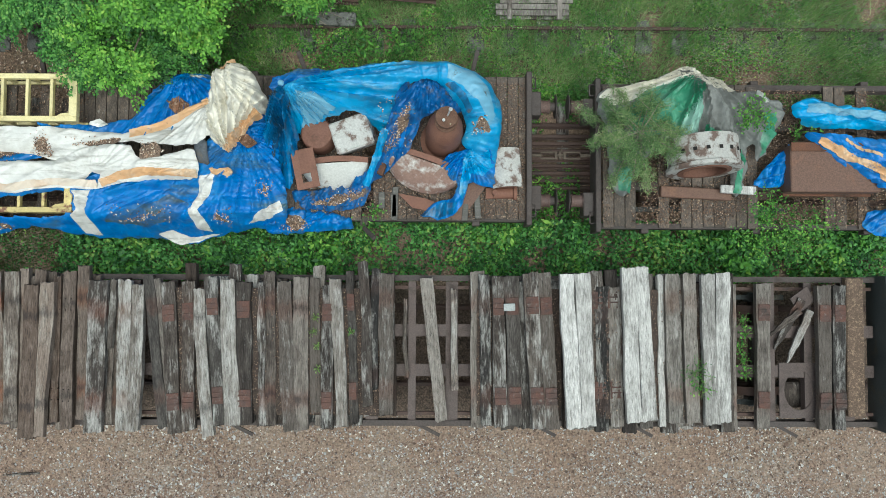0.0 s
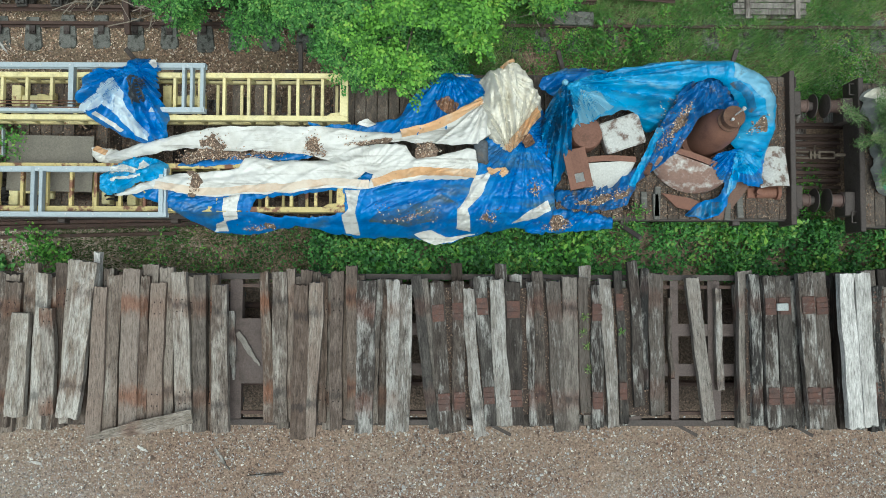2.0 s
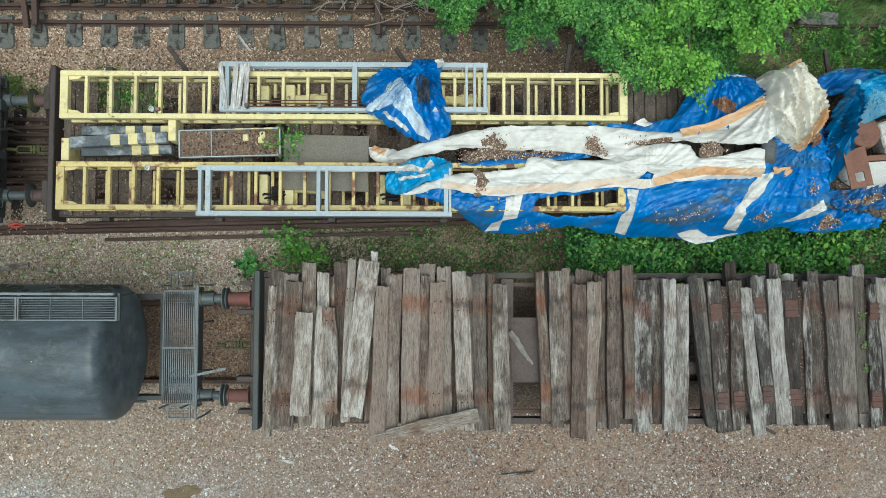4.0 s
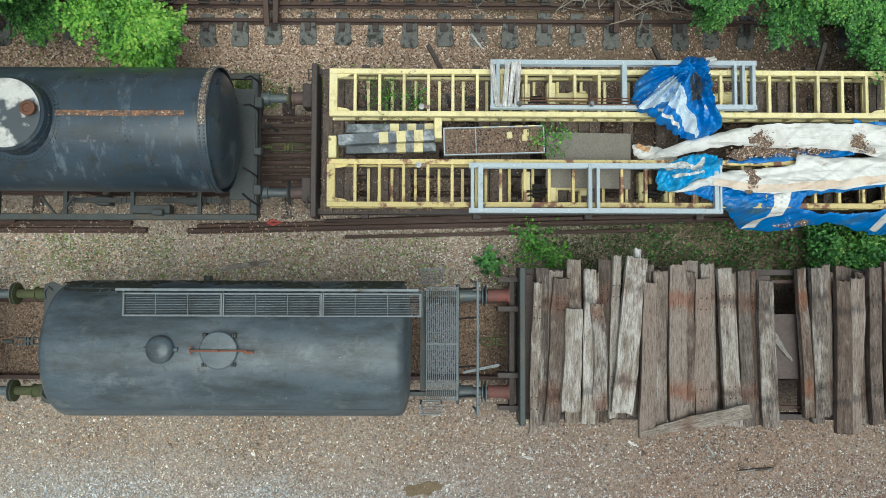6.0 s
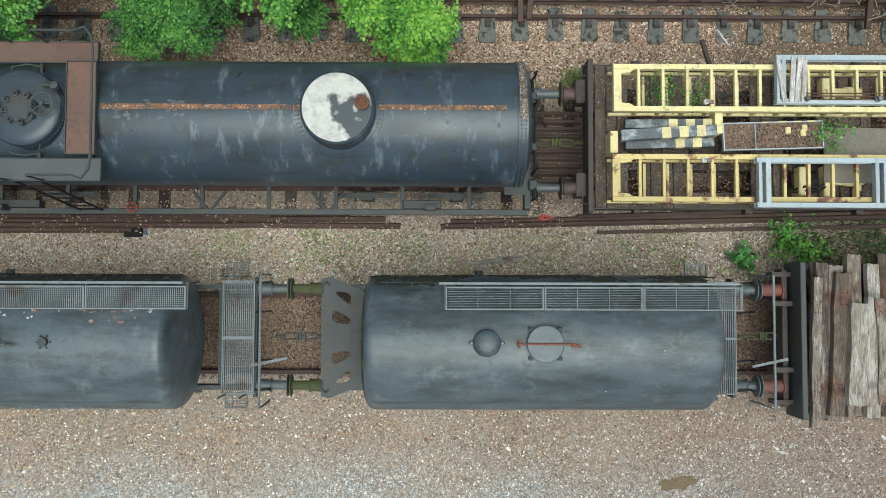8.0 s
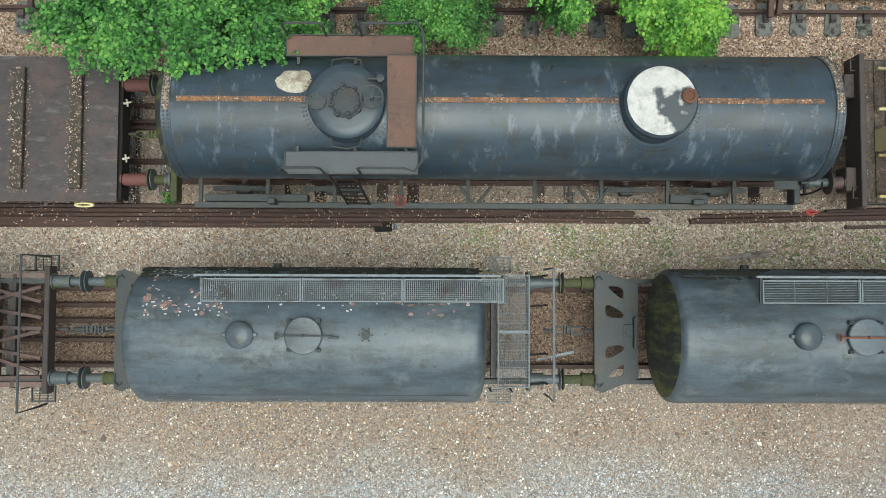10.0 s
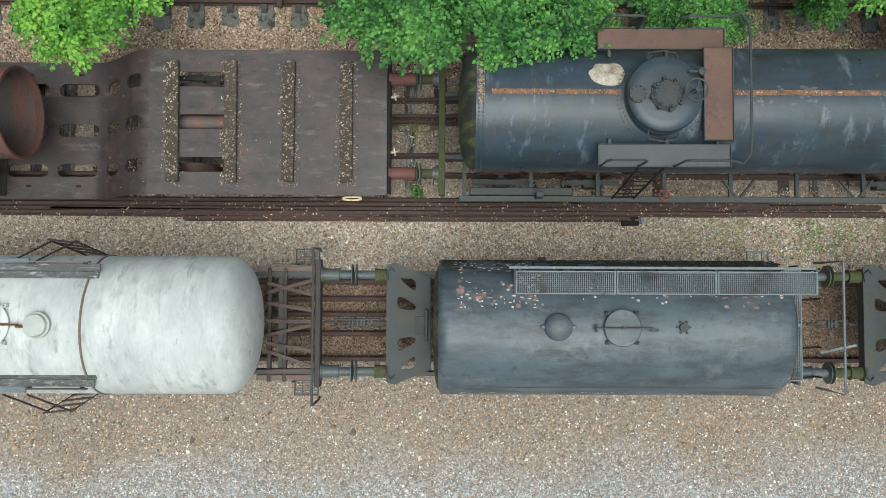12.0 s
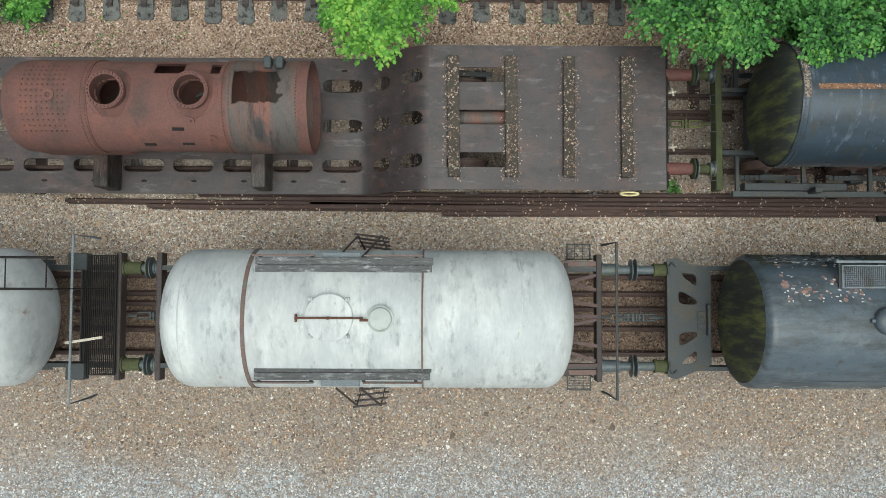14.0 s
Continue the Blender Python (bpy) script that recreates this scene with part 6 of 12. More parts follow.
# ---- south train: open wagon loaded with old timber sleepers ----
def timber_wagon():
    w = thing("timber_wagon", 0, 0, 0, "open steel flat wagon with a rusty ladder frame", "railway wagon")
    x0, x1 = -12.45, 8.45
    for side in (-1, 1):
        s = Shape()
        channel(s, x0, x1, side * 1.36, 1.0, 1.26, -side, 0.014, 0.1)
        part("solebar", s, M_darkrust, w)
        s = Shape()
        s.box(x0 + 0.1, x1 - 0.1, side * 1.14 - 0.03, side * 1.14 + 0.03, 1.14, 1.22)
        part("side_rail", s, M_rail, w)
        s = Shape()
        s.box(x0 + 0.08, x1 - 0.08, side * 0.36 - 0.11, side * 0.36 + 0.11, 1.2, 1.23)
        s.box(x0 + 0.08, x1 - 0.08, side * 0.36 - 0.01, side * 0.36 + 0.01, 0.9, 1.2)
        part("centre_sill", s, M_wagonbrown, w)
    x = -8.01 - 0.72 * 6
    k = 0
    while x < x1:
        s = Shape()
        wd = 0.07 if k % 2 else 0.11
        s.box(x - wd, x + wd, -1.25, 1.25, 1.07, 1.245)
        part("crossbeam", s, M_wagonbrown, w)
        x += 0.722
        k += 1
    s = Shape()
    s.box(-7.93, -7.4, -0.62, 0.55, 1.247, 1.265, c=0.004)
    part("floor_plate", s, M_wagonbrown, w, "rusty floor plate")
    # pierced plate near the east end
    s = Shape()
    pts = [(6.62 + 0.36 + 0.27 * math.cos(i * math.pi / 8), -0.7 + 0.36 * math.sin(i * math.pi / 8)) for i in range(16)]
    out = [(6.62, -1.2), (7.35, -1.2), (7.35, -0.2), (6.62, -0.2)]
    n = 16
    ring = []
    for i in range(16):
        a = i * math.pi / 8
        c, sn = math.cos(a), math.sin(a)
        q = 1 / max(abs(c), abs(sn))
        ring.append((6.985 + 0.365 * c * q, -0.7 + 0.5 * sn * q))
    vs = [(px, py, 1.262) for px, py in pts] + [(px, py, 1.262) for px, py in ring]
    vs += [(px, py, 1.245) for px, py, _ in vs]
    fs = []
    for i in range(16):
        j = (i + 1) % 16
        fs += [(i, j, 16 + j, 16 + i), (32 + i, 48 + i, 48 + j, 32 + j), (i, 32 + i, 32 + j, j)]
    s.add(vs, fs)
    part("pierced_plate", s, M_wagonbrown, w)
    for x, out in ((x0, -1), (x1, 1)):
        s = Shape()
        s.box(x - 0.05, x + 0.05, -1.42, 1.38, 0.95, 1.62, c=0.012)
        part("end_board", s, M_frame, w, "grey-blue steel end board with red traces")
        s = Shape()
        s.box(min(x, x + out * 0.4), max(x, x + out * 0.4), -1.2, -1.12, 1.0, 1.25)
        s.box(min(x, x + out * 0.4), max(x, x + out * 0.4), 1.12, 1.2, 1.0, 1.25)
        s.box(min(x, x + out * 0.42), max(x, x + out * 0.42), -0.62, -0.52, 1.0, 1.3, c=0.01)
        s.box(min(x, x + out * 0.42), max(x, x + out * 0.42), 0.58, 0.68, 1.0, 1.3, c=0.01)
        s.box(min(x + out * 0.1, x + out * 0.2), max(x + out * 0.1, x + out * 0.2), -1.25, 1.25, 0.9, 1.2, c=0.01)
        part("end_bracket", s, M_darkrust, w)
    buffer_pair(w, x0 - 0.2, -1, 0, stock=0.36, rod=0.05, casing=M_bufrust)
    buffer_pair(w, x1 + 0.2, 1, 0, stock=0.36, rod=0.1, casing=M_bufrust)
    coupling(w, x0 - 0.85, x0 - 0.1, 0.02, mat=M_moss)
    for x in (-10.3, -8.5, 4.6, 6.4):
        wheelset(w, x, 0)
    # brake rods sticking out on the south side
    for x in (-3.2, 0.25, 2.4, 4.2, 6.9):
        s = Shape()
        s.box(0, 0.52, -0.03, 0.03, -0.02, 0.02, m=pose(x - 0.25, -1.36, 0.95, 0, 8, -28))
        part("stake_arm", s, M_darkrust, w)
    return w


M_wagonbrown = surface("brown_wagon_paint", (0.085, 0.064, 0.060), (0.11, 0.082, 0.075), (0.065, 0.05, 0.045), scale=2, grain=40, rough=0.75)
timber_wagon()

TONES = {"g": M_wood, "l": M_woodlight, "w": M_woodpale, "b": M_woodbrown, "d": M_wooddark}
M_tieplate = surface("rusty_tie_plate", (0.078, 0.046, 0.040), (0.125, 0.062, 0.048), (0.05, 0.04, 0.037), amount=0.3, scale=8, grain=60, rough=0.85, more=(((0.17, 0.15, 0.135), 0.62, 9.0, 0.06, (1, 1, 1)),))
LABELS = {"g": "grey weathered timber sleeper on a wagon", "l": "silvery weathered timber sleeper on a wagon", "w": "whitened old timber sleeper on a wagon",
          "b": "brown tarred timber sleeper on a wagon", "d": "blackened timber sleeper on a wagon"}
sleeper_rng = random.Random(77)
THICK = 0.15


def worn_beam(length, width, thick, seed):
    """A squared timber with split, uneven ends and wavy worn edges, along y, its top at z 0."""
    r = random.Random(seed)
    n = 20
    cols = 7
    s = Shape()
    vs = []
    taper = r.uniform(-0.16, 0.16)
    ends = [r.uniform(-0.02, 0.02) + r_tilt * (c - 3) for c in range(cols) for r_tilt in (r.uniform(0, 0.004),)], [r.uniform(-0.02, 0.02) for _ in range(cols)]
    for k in range(n + 1):
        t = k / n
        edge = 0.022 * noise.noise(Vector((t * 4, seed * 3.1, 0))), 0.022 * noise.noise(Vector((t * 4, seed * 3.1 + 9, 0)))
        bow = 0.03 * noise.noise(Vector((t * 1.6, seed * 2.3, 5))) + 0.008 * noise.noise(Vector((t * 9, seed * 1.3, 2)))
        for c in range(cols):
            u = c / (cols - 1)
            x = (u - 0.5) * width * (1 + taper * (t - 0.5)) + bow + (edge[0] if c == 0 else edge[1] if c == cols - 1 else 0)
            y = (t - 0.5) * length
            if k == 0:
                y += ends[0][c]
            if k == n:
                y += ends[1][c]
            z = 0.008 * noise.noise(Vector((x * 14, y * 1.3, seed * 1.7)))
            crack = noise.noise(Vector((u * 9 + seed, y * 0.5, 4.0)))
            if crack > 0.32 and 0 < c < cols - 1:
                z -= 0.022
            if c in (0, cols - 1):
                z -= 0.012 + 0.01 * abs(noise.noise(Vector((y * 3, seed, 1))))
            vs.append((x, y, z))
    m = len(vs)
    for k in range(n + 1):
        for c in (0, cols - 1):
            x, y, _ = vs[k * cols + c]
            vs.append((x, y, -thick))
    fs = []
    for k in range(n):
        for c in range(cols - 1):
            a = k * cols + c
            fs.append((a, a + 1, a + cols + 1, a + cols))
        b = m + 2 * k
        fs += [(k * cols, (k + 1) * cols, b + 2, b), (k * cols + cols - 1, b + 1, b + 3, (k + 1) * cols + cols - 1), (b, b + 2, b + 3, b + 1)]
    fs += [tuple(range(cols)) + (m + 1, m), tuple(range(n * cols, n * cols + cols)) + (m + 2 * n + 1, m + 2 * n)]
    s.add(vs, fs)
    return s


def tie_plates(sleeper, width, length, mat):
    for side in (-1, 1):
        y = side * min(0.78, length * 0.31)
        s = Shape()
        s.box(-width * 0.40, width * 0.40, y - 0.15, y + 0.15, 0.0, 0.018, c=0.004)
        for b in (-0.045, 0.045):
            s.box(-width * 0.40, width * 0.40, y + b - 0.012, y + b + 0.012, 0.016, 0.034, c=0.004)
        for px in (-0.3, 0.3):
            for py in (-0.13, -0.05, 0.06, 0.13):
                s.tube((px * width, y + py, 0.014), (px * width, y + py, 0.032), 0.016, 7)
        part("tie_plate", s, mat, sleeper, "rusty bolted tie plate")


WARM = {
    "g": timber("brown_grey_timber", (0.088, 0.071, 0.061), (0.178, 0.149, 0.130), (0.255, 0.222, 0.195), (0.38, 0.35, 0.315), 0.555, RUSTY, 0.65, 0.3, 0.45, seats=0.6),
    "l": timber("tan_grey_timber", (0.13, 0.108, 0.09), (0.215, 0.184, 0.156), (0.30, 0.266, 0.232), (0.50, 0.475, 0.44), 0.545, RUSTY, 0.5, 0.2, 0.4, seats=0.6),
    "b": timber("red_brown_timber", (0.085, 0.065, 0.055), (0.168, 0.134, 0.115), (0.235, 0.195, 0.17), (0.32, 0.285, 0.25), 0.60, (0.20, 0.085, 0.048), 0.65, 0.26, 0.5, seats=0.6),
    "d": timber("dark_brown_timber", (0.046, 0.038, 0.034), (0.10, 0.084, 0.074), (0.165, 0.142, 0.124), (0.30, 0.275, 0.25), 0.60, RUSTY, 0.5, 0.26, 0.4, seats=0.4),
}


def lay_sleepers(rows):
    """Rows of x, y, length, width, lean in degrees, top, tone; a p in the tone bears tie plates."""
    for x, y, length, width, lean, top, tone in rows:
        sleeper_rng.random()
        seed = sleeper_rng.randint(0, 9999)
        body = worn_beam(length, width * 0.93, THICK, seed)
        if tone[0] == "g" and x > -5.9 and seed % 3 == 0:
            tone = "d" + tone[1:]
        mat = M_palegrey if tone == "lw" else WARM.get(tone[0], TONES[tone[0]]) if x < -5.9 else TONES[tone[0]]
        ob = solo("sleeper", body, mat, LABELS[tone[0]], "railway sleeper", at=pose(x, y, top, sleeper_rng.uniform(-0.3, 0.3), sleeper_rng.uniform(-2, 2), lean), group="sleepers on the wagon", smooth=50)
        if "p" in tone:
            tie_plates(ob, width, length, M_tieplate)


M_palegrey = timber("pale_grey_timber", (0.20, 0.192, 0.182), (0.32, 0.31, 0.297), (0.43, 0.418, 0.402), (0.57, 0.555, 0.535), 0.53, None, 0, 0.15, 0.1, splits=0.5)
lay_sleepers([
    (-12.22, -0.22, 2.64, 0.16, -2.2, 1.62, "l"),
    (-12.09, -0.02, 2.76, 0.22, -0.4, 1.60, "g"),
    (-11.89, -0.06, 2.75, 0.26, -1.7, 1.60, "g"),
    (-11.85, -0.07, 2.51, 0.30, -4.6, 1.74, "g"),
    (-11.60, -0.24, 1.78, 0.33, -1.9, 1.86, "l"),
    (-11.54, 0.09, 2.87, 0.28, -0.6, 1.62, "l"),
    (-11.29, -0.01, 2.70, 0.24, -1.5, 1.76, "l"),
    (-11.12, -0.19, 1.85, 0.25, 1.5, 1.80, "g"),
    (-11.16, -0.05, 2.67, 0.22, -1.7, 1.60, "g"),
    (-10.99, 0.09, 2.87, 0.24, -0.4, 1.60, "d"),
    (-10.82, 0.16, 2.85, 0.18, -1.6, 1.68, "g"),
    (-10.59, 0.20, 2.72, 0.39, -6.1, 1.84, "l"),
    (-10.40, 0.96, 1.52, 0.14, -0.8, 1.60, "w"),
])
lay_sleepers([
    (-10.20, 0.32, 2.22, 0.20, -0.8, 1.56, "g"),
    (-10.26, -0.23, 2.69, 0.27, -1.7, 1.80, "b"),
    (-10.04, -0.03, 2.70, 0.28, -0.8, 1.72, "g"),
    (-9.73, 0.01, 2.82, 0.33, -0.2, 1.74, "b"),
    (-9.50, -0.03, 2.66, 0.16, -0.9, 1.70, "b"),
    (-9.44, 0.09, 2.84, 0.28, 0.4, 1.56, "g"),
    (-9.27, -0.06, 2.50, 0.28, -0.7, 1.70, "b"),
    (-9.15, 0.09, 2.73, 0.26, -0.0, 1.60, "g"),
    (-8.82, -0.01, 2.76, 0.30, 2.7, 1.74, "g"),
    (-8.63, -0.06, 2.72, 0.18, 2.1, 1.58, "g"),
    (-8.52, -0.04, 2.72, 0.24, 1.1, 1.70, "d"),
    (-8.31, -0.03, 2.72, 0.14, -0.0, 1.60, "b"),
    (-8.15, -0.13, 2.56, 0.29, 1.8, 1.76, "g"),
])
lay_sleepers([
    (-7.38, 0.06, 2.64, 0.18, 2.0, 1.55, "b"),
    (-7.14, 0.06, 2.63, 0.28, 1.3, 1.58, "g"),
    (-6.96, 0.10, 2.69, 0.16, 1.1, 1.50, "b"),
    (-6.77, -0.19, 2.68, 0.28, -0.9, 1.68, "b"),
    (-6.66, 0.07, 2.70, 0.22, 1.3, 1.50, "b"),
    (-6.54, -0.15, 2.70, 0.26, -2.5, 1.66, "b"),
    (-6.38, 0.02, 2.59, 0.14, -0.0, 1.50, "b"),
    (-6.14, 0.01, 2.78, 0.24, -0.0, 1.58, "b"),
    (-5.86, 0.14, 2.70, 0.22, 0.4, 1.60, "b"),
    (-5.63, -0.10, 2.66, 0.34, -0.4, 1.62, "g"),
    (-5.42, 0.64, 1.25, 0.12, -3.7, 1.50, "d"),
    (-5.15, -0.08, 2.65, 0.24, -0.0, 1.60, "l"),
    (-4.94, -0.12, 2.57, 0.24, -0.9, 1.60, "l"),
])
lay_sleepers([
    (-4.57, -0.02, 2.68, 0.20, 7.7, 1.60, "g"),
    (-4.43, -0.05, 2.64, 0.18, 7.2, 1.56, "g"),
    (-4.29, -0.11, 2.66, 0.26, 4.1, 1.64, "gp"),
    (-3.98, -0.08, 2.62, 0.24, 1.5, 1.66, "gp"),
    (-3.71, -0.19, 2.59, 0.22, 5.1, 1.68, "l"),
    (-4.00, 0.19, 2.71, 0.22, 1.1, 1.50, "g"),
    (-3.51, 0.01, 2.61, 0.24, 4.4, 1.66, "dp"),
    (-3.25, -0.01, 2.56, 0.28, 2.9, 1.68, "l"),
    (-3.21, 0.19, 2.71, 0.22, 0.4, 1.50, "d"),
    (-3.00, -0.04, 2.51, 0.28, 1.6, 1.66, "dp"),
    (-2.70, -0.04, 2.52, 0.14, 1.8, 1.62, "g"),
    (-2.56, 0.05, 2.70, 0.22, 1.3, 1.60, "g"),
    (-2.25, -0.08, 2.62, 0.26, 3.7, 1.66, "g"),
])
lay_sleepers([
    (-2.00, -0.04, 2.69, 0.28, 0.4, 1.64, "g"),
    (-1.76, 0.11, 2.38, 0.20, 1.4, 1.60, "g"),
    (-1.69, 0.10, 2.84, 0.22, 1.4, 1.50, "l"),
    (-1.54, -0.08, 2.49, 0.22, 0.2, 1.66, "gp"),
    (-1.33, -0.01, 2.60, 0.22, 3.1, 1.68, "l"),
    (-1.11, 0.09, 2.69, 0.16, 1.9, 1.62, "dp"),
    (-0.86, 0.33, 2.54, 0.18, 3.2, 1.70, "d"),
    (-0.70, 0.40, 2.13, 0.16, -0.5, 1.66, "d"),
    (-0.49, 0.14, 2.48, 0.28, -0.0, 1.68, "g"),
    (-0.17, 0.22, 1.41, 0.08, 1.6, 1.40, "g"),
    (0.34, 0.04, 2.55, 0.24, 7.0, 1.50, "l"),
    (0.71, 0.21, 1.79, 0.12, 1.0, 1.42, "l"),
])
lay_sleepers([
    (1.25, 0.05, 2.64, 0.20, 1.1, 1.72, "g"),
    (1.49, 0.03, 2.62, 0.24, 1.3, 1.78, "gp"),
    (1.74, 0.04, 2.60, 0.26, 1.8, 1.78, "gp"),
    (1.94, -0.03, 2.59, 0.20, 2.4, 1.70, "d"),
    (2.09, 0.06, 2.68, 0.27, 3.0, 1.95, "gp"),
    (2.33, 0.05, 2.70, 0.25, 3.2, 1.95, "dp"),
    (2.67, 0.07, 2.61, 0.27, 3.3, 2.18, "w"),
    (2.93, 0.10, 2.59, 0.27, 2.7, 2.18, "w"),
    (3.21, 0.15, 2.59, 0.25, 2.0, 1.86, "dp"),
    (3.48, 0.16, 2.61, 0.23, 1.8, 1.86, "gp"),
])
lay_sleepers([
    (3.72, 0.18, 2.61, 0.27, 2.4, 2.16, "lw"),
    (3.96, 0.20, 2.62, 0.25, 2.8, 2.16, "lw"),
    (4.30, 0.07, 2.61, 0.12, -0.0, 1.90, "w"),
    (4.50, 0.11, 2.57, 0.27, 0.9, 2.00, "l"),
    (4.79, 0.12, 2.58, 0.25, 1.1, 2.00, "l"),
    (5.08, 0.11, 2.55, 0.25, 1.6, 2.10, "lw"),
    (5.31, 0.14, 2.55, 0.25, 0.2, 2.10, "lw"),
    (6.25, -0.06, 2.58, 0.26, -0.7, 1.50, "gp"),
    (7.33, -0.07, 2.55, 0.26, -0.4, 1.55, "gp"),
    (7.60, -0.07, 2.55, 0.24, -0.4, 1.55, "gp"),
    (7.97, 0.70, 0.92, 0.16, -0.6, 1.40, "d"),
])


def hidden_layers():
    """The lower courses of sleepers that carry the top ones; eastern tones darkened for gap shade."""
    r = random.Random(8)
    for x0, x1, tops in ((-12.2, -8.35, (1.40,)), (-7.2, -5.3, (1.39,)), (-3.6, -0.4, (1.40,)), (1.0, 5.6, (1.41, 1.57)), (2.6, 4.1, (1.73, 1.88)), (4.3, 5.5, (1.73, 1.86))):
        for top in tops:
            x = x0
            while x < x1:
                wd = r.uniform(0.2, 0.27)
                ob = solo("sleeper", worn_beam(r.uniform(2.4, 2.68), wd, THICK - 0.005, r.randint(0, 9999)), WARM[r.choice("gbd")] if x < -5 else r.choice((M_wood, M_wooddark, M_wooddark)), "timber sleeper beneath the stack", "railway sleeper",
                          at=pose(x + wd / 2, r.uniform(-0.1, 0.1), top, 0, 0, r.uniform(-0.8, 0.8)), group="sleepers on the wagon", smooth=50)
                x += wd + r.uniform(0.0, 0.06)


hidden_layers()
M_litterwood = surface("debris_covered_timber", (0.15, 0.10, 0.072), (0.095, 0.068, 0.052), (0.27, 0.19, 0.13), scale=9, grain=55, rough=0.95, patch_at=0.58, patch_scale=22, bump=0.9, grain_dark=0.35)
M_boxgrey = surface("pale_metal_box", (0.42, 0.44, 0.44), (0.34, 0.36, 0.36), scale=8, grain=60, rough=0.6)


def splintered_board(name, a, b, width, thick, mat, label, seed):
    """A broken board from a to b with a splintered, tapering end."""
    r = random.Random(seed)
    a, b = Vector(a), Vector(b)
    L = (b - a).length
    n = 18
    s = Shape()
    vs, fs = [], []
    for k in range(n + 1):
        t = k / n
        w = width * (0.25 + 0.75 * min(1, t * 2.2)) / 2
        o = 0.02 * noise.noise(Vector((t * 6, seed, 0)))
        for sx in (-1, 1):
            x = sx * w + o + (r.uniform(-0.01, 0.01) if k < 6 else 0)
            vs += [(x, t * L, 0.012 * noise.noise(Vector((t * 9, seed, sx)))), (x, t * L, -thick)]
    for k in range(n):
        i = k * 4
        fs += [(i, i + 2, i + 6, i + 4), (i + 1, i + 5, i + 7, i + 3), (i, i + 4, i + 5, i + 1), (i + 2, i + 3, i + 7, i + 6)]
    fs += [(0, 1, 3, 2), (n * 4, n * 4 + 2, n * 4 + 3, n * 4 + 1)]
    s.add(vs, fs)
    d = (b - a).normalized()
    q = d.to_track_quat("Y", "Z").to_matrix().to_4x4()
    return solo(name, s, mat, label, "board", at=Matrix.Translation(a) @ q)


splintered_board("board", (-10.4, -1.5, 1.80), (-8.55, -1.1, 1.93), 0.24, 0.06, WARM["l"], "splintered grey board leaning on the sleepers", 3)
splintered_board("board", (-8.0, -0.55, 1.32), (-8.08, 0.68, 1.36), 0.14, 0.05, M_wood, "broken grey timber piece on the wagon floor", 4)
splintered_board("board", (-7.55, -0.3, 1.33), (-7.95, 0.3, 1.33), 0.1, 0.04, M_woodlight, "short silvery splinter on the wagon floor", 5)
splintered_board("board", (6.5, 0.05, 1.36), (6.95, 0.95, 1.5), 0.14, 0.05, M_wood, "loose grey board on the open wagon frame", 6)
splintered_board("board", (6.75, -0.2, 1.33), (7.15, 0.75, 1.42), 0.13, 0.05, M_woodlight, "loose grey board on the open wagon frame", 7)
splintered_board("board", (6.4, 0.3, 1.42), (6.9, 0.75, 1.55), 0.11, 0.05, M_wood, "loose grey board on the open wagon frame", 8)
s = Shape()
s.box(-0.2, 0.2, -0.16, 0.16, 0, 0.02, c=0.005)
solo("steel_plate", s, M_wagonbrown, "small rusty steel plate on loose boards", "steel plate", at=pose(7.0, 0.95, 1.4, 8, 6, 35))
s = Shape()
s.box(-0.2, 0.2, -0.24, 0.24, -0.3, 0, c=0.03)
solo("crate", s, M_wood, "grey box lying in the wagon well", "crate", at=pose(7.02, -0.82, 1.0, 4, 8, 2))
s = Shape()
s.box(-0.16, 0.16, -1.2, 1.3, -0.16, 0.0, c=0.02)
solo("debris_beam", s, M_litterwood, "timber beam buried under bark debris", "timber beam", at=pose(7.95, 0.05, 1.42))
s = Shape()
s.box(-0.1, 0.1, -0.065, 0.065, 0, 0.05, c=0.01)
solo("junction_box", s, M_boxgrey, "small pale grey metal box on a sleeper", "metal box", at=pose(1.66, 0.8, 1.8, 0, 0, 2))


def crumb_bed(x0, x1, top, seed):
    """Bark crumbs and leaf mould that have filled the gaps between sleepers."""
    r = random.Random(seed)
    s = Shape()
    nx, ny = int((x1 - x0) / 0.09), 26
    vs = [(x0 + (x1 - x0) * i / nx, -1.12 + 2.24 * j / ny, top + 0.05 * noise.noise(Vector((i * 0.4, j * 0.25, seed))) + r.uniform(-0.012, 0.012)) for i in range(nx + 1) for j in range(ny + 1)]
    low = [(x, y, top - 0.13) for x, y, _ in vs]
    q = len(vs)
    fs = [(i * (ny + 1) + j, (i + 1) * (ny + 1) + j, (i + 1) * (ny + 1) + j + 1, i * (ny + 1) + j + 1) for i in range(nx) for j in range(ny)]
    s.add(vs + low, fs + [tuple(q + k for k in reversed(f)) for f in fs])
    solo("bark_crumbs", s, M_crumbs, "reddish-brown bark crumbs and leaf mould between sleepers", "leaf litter", kind="stuff")


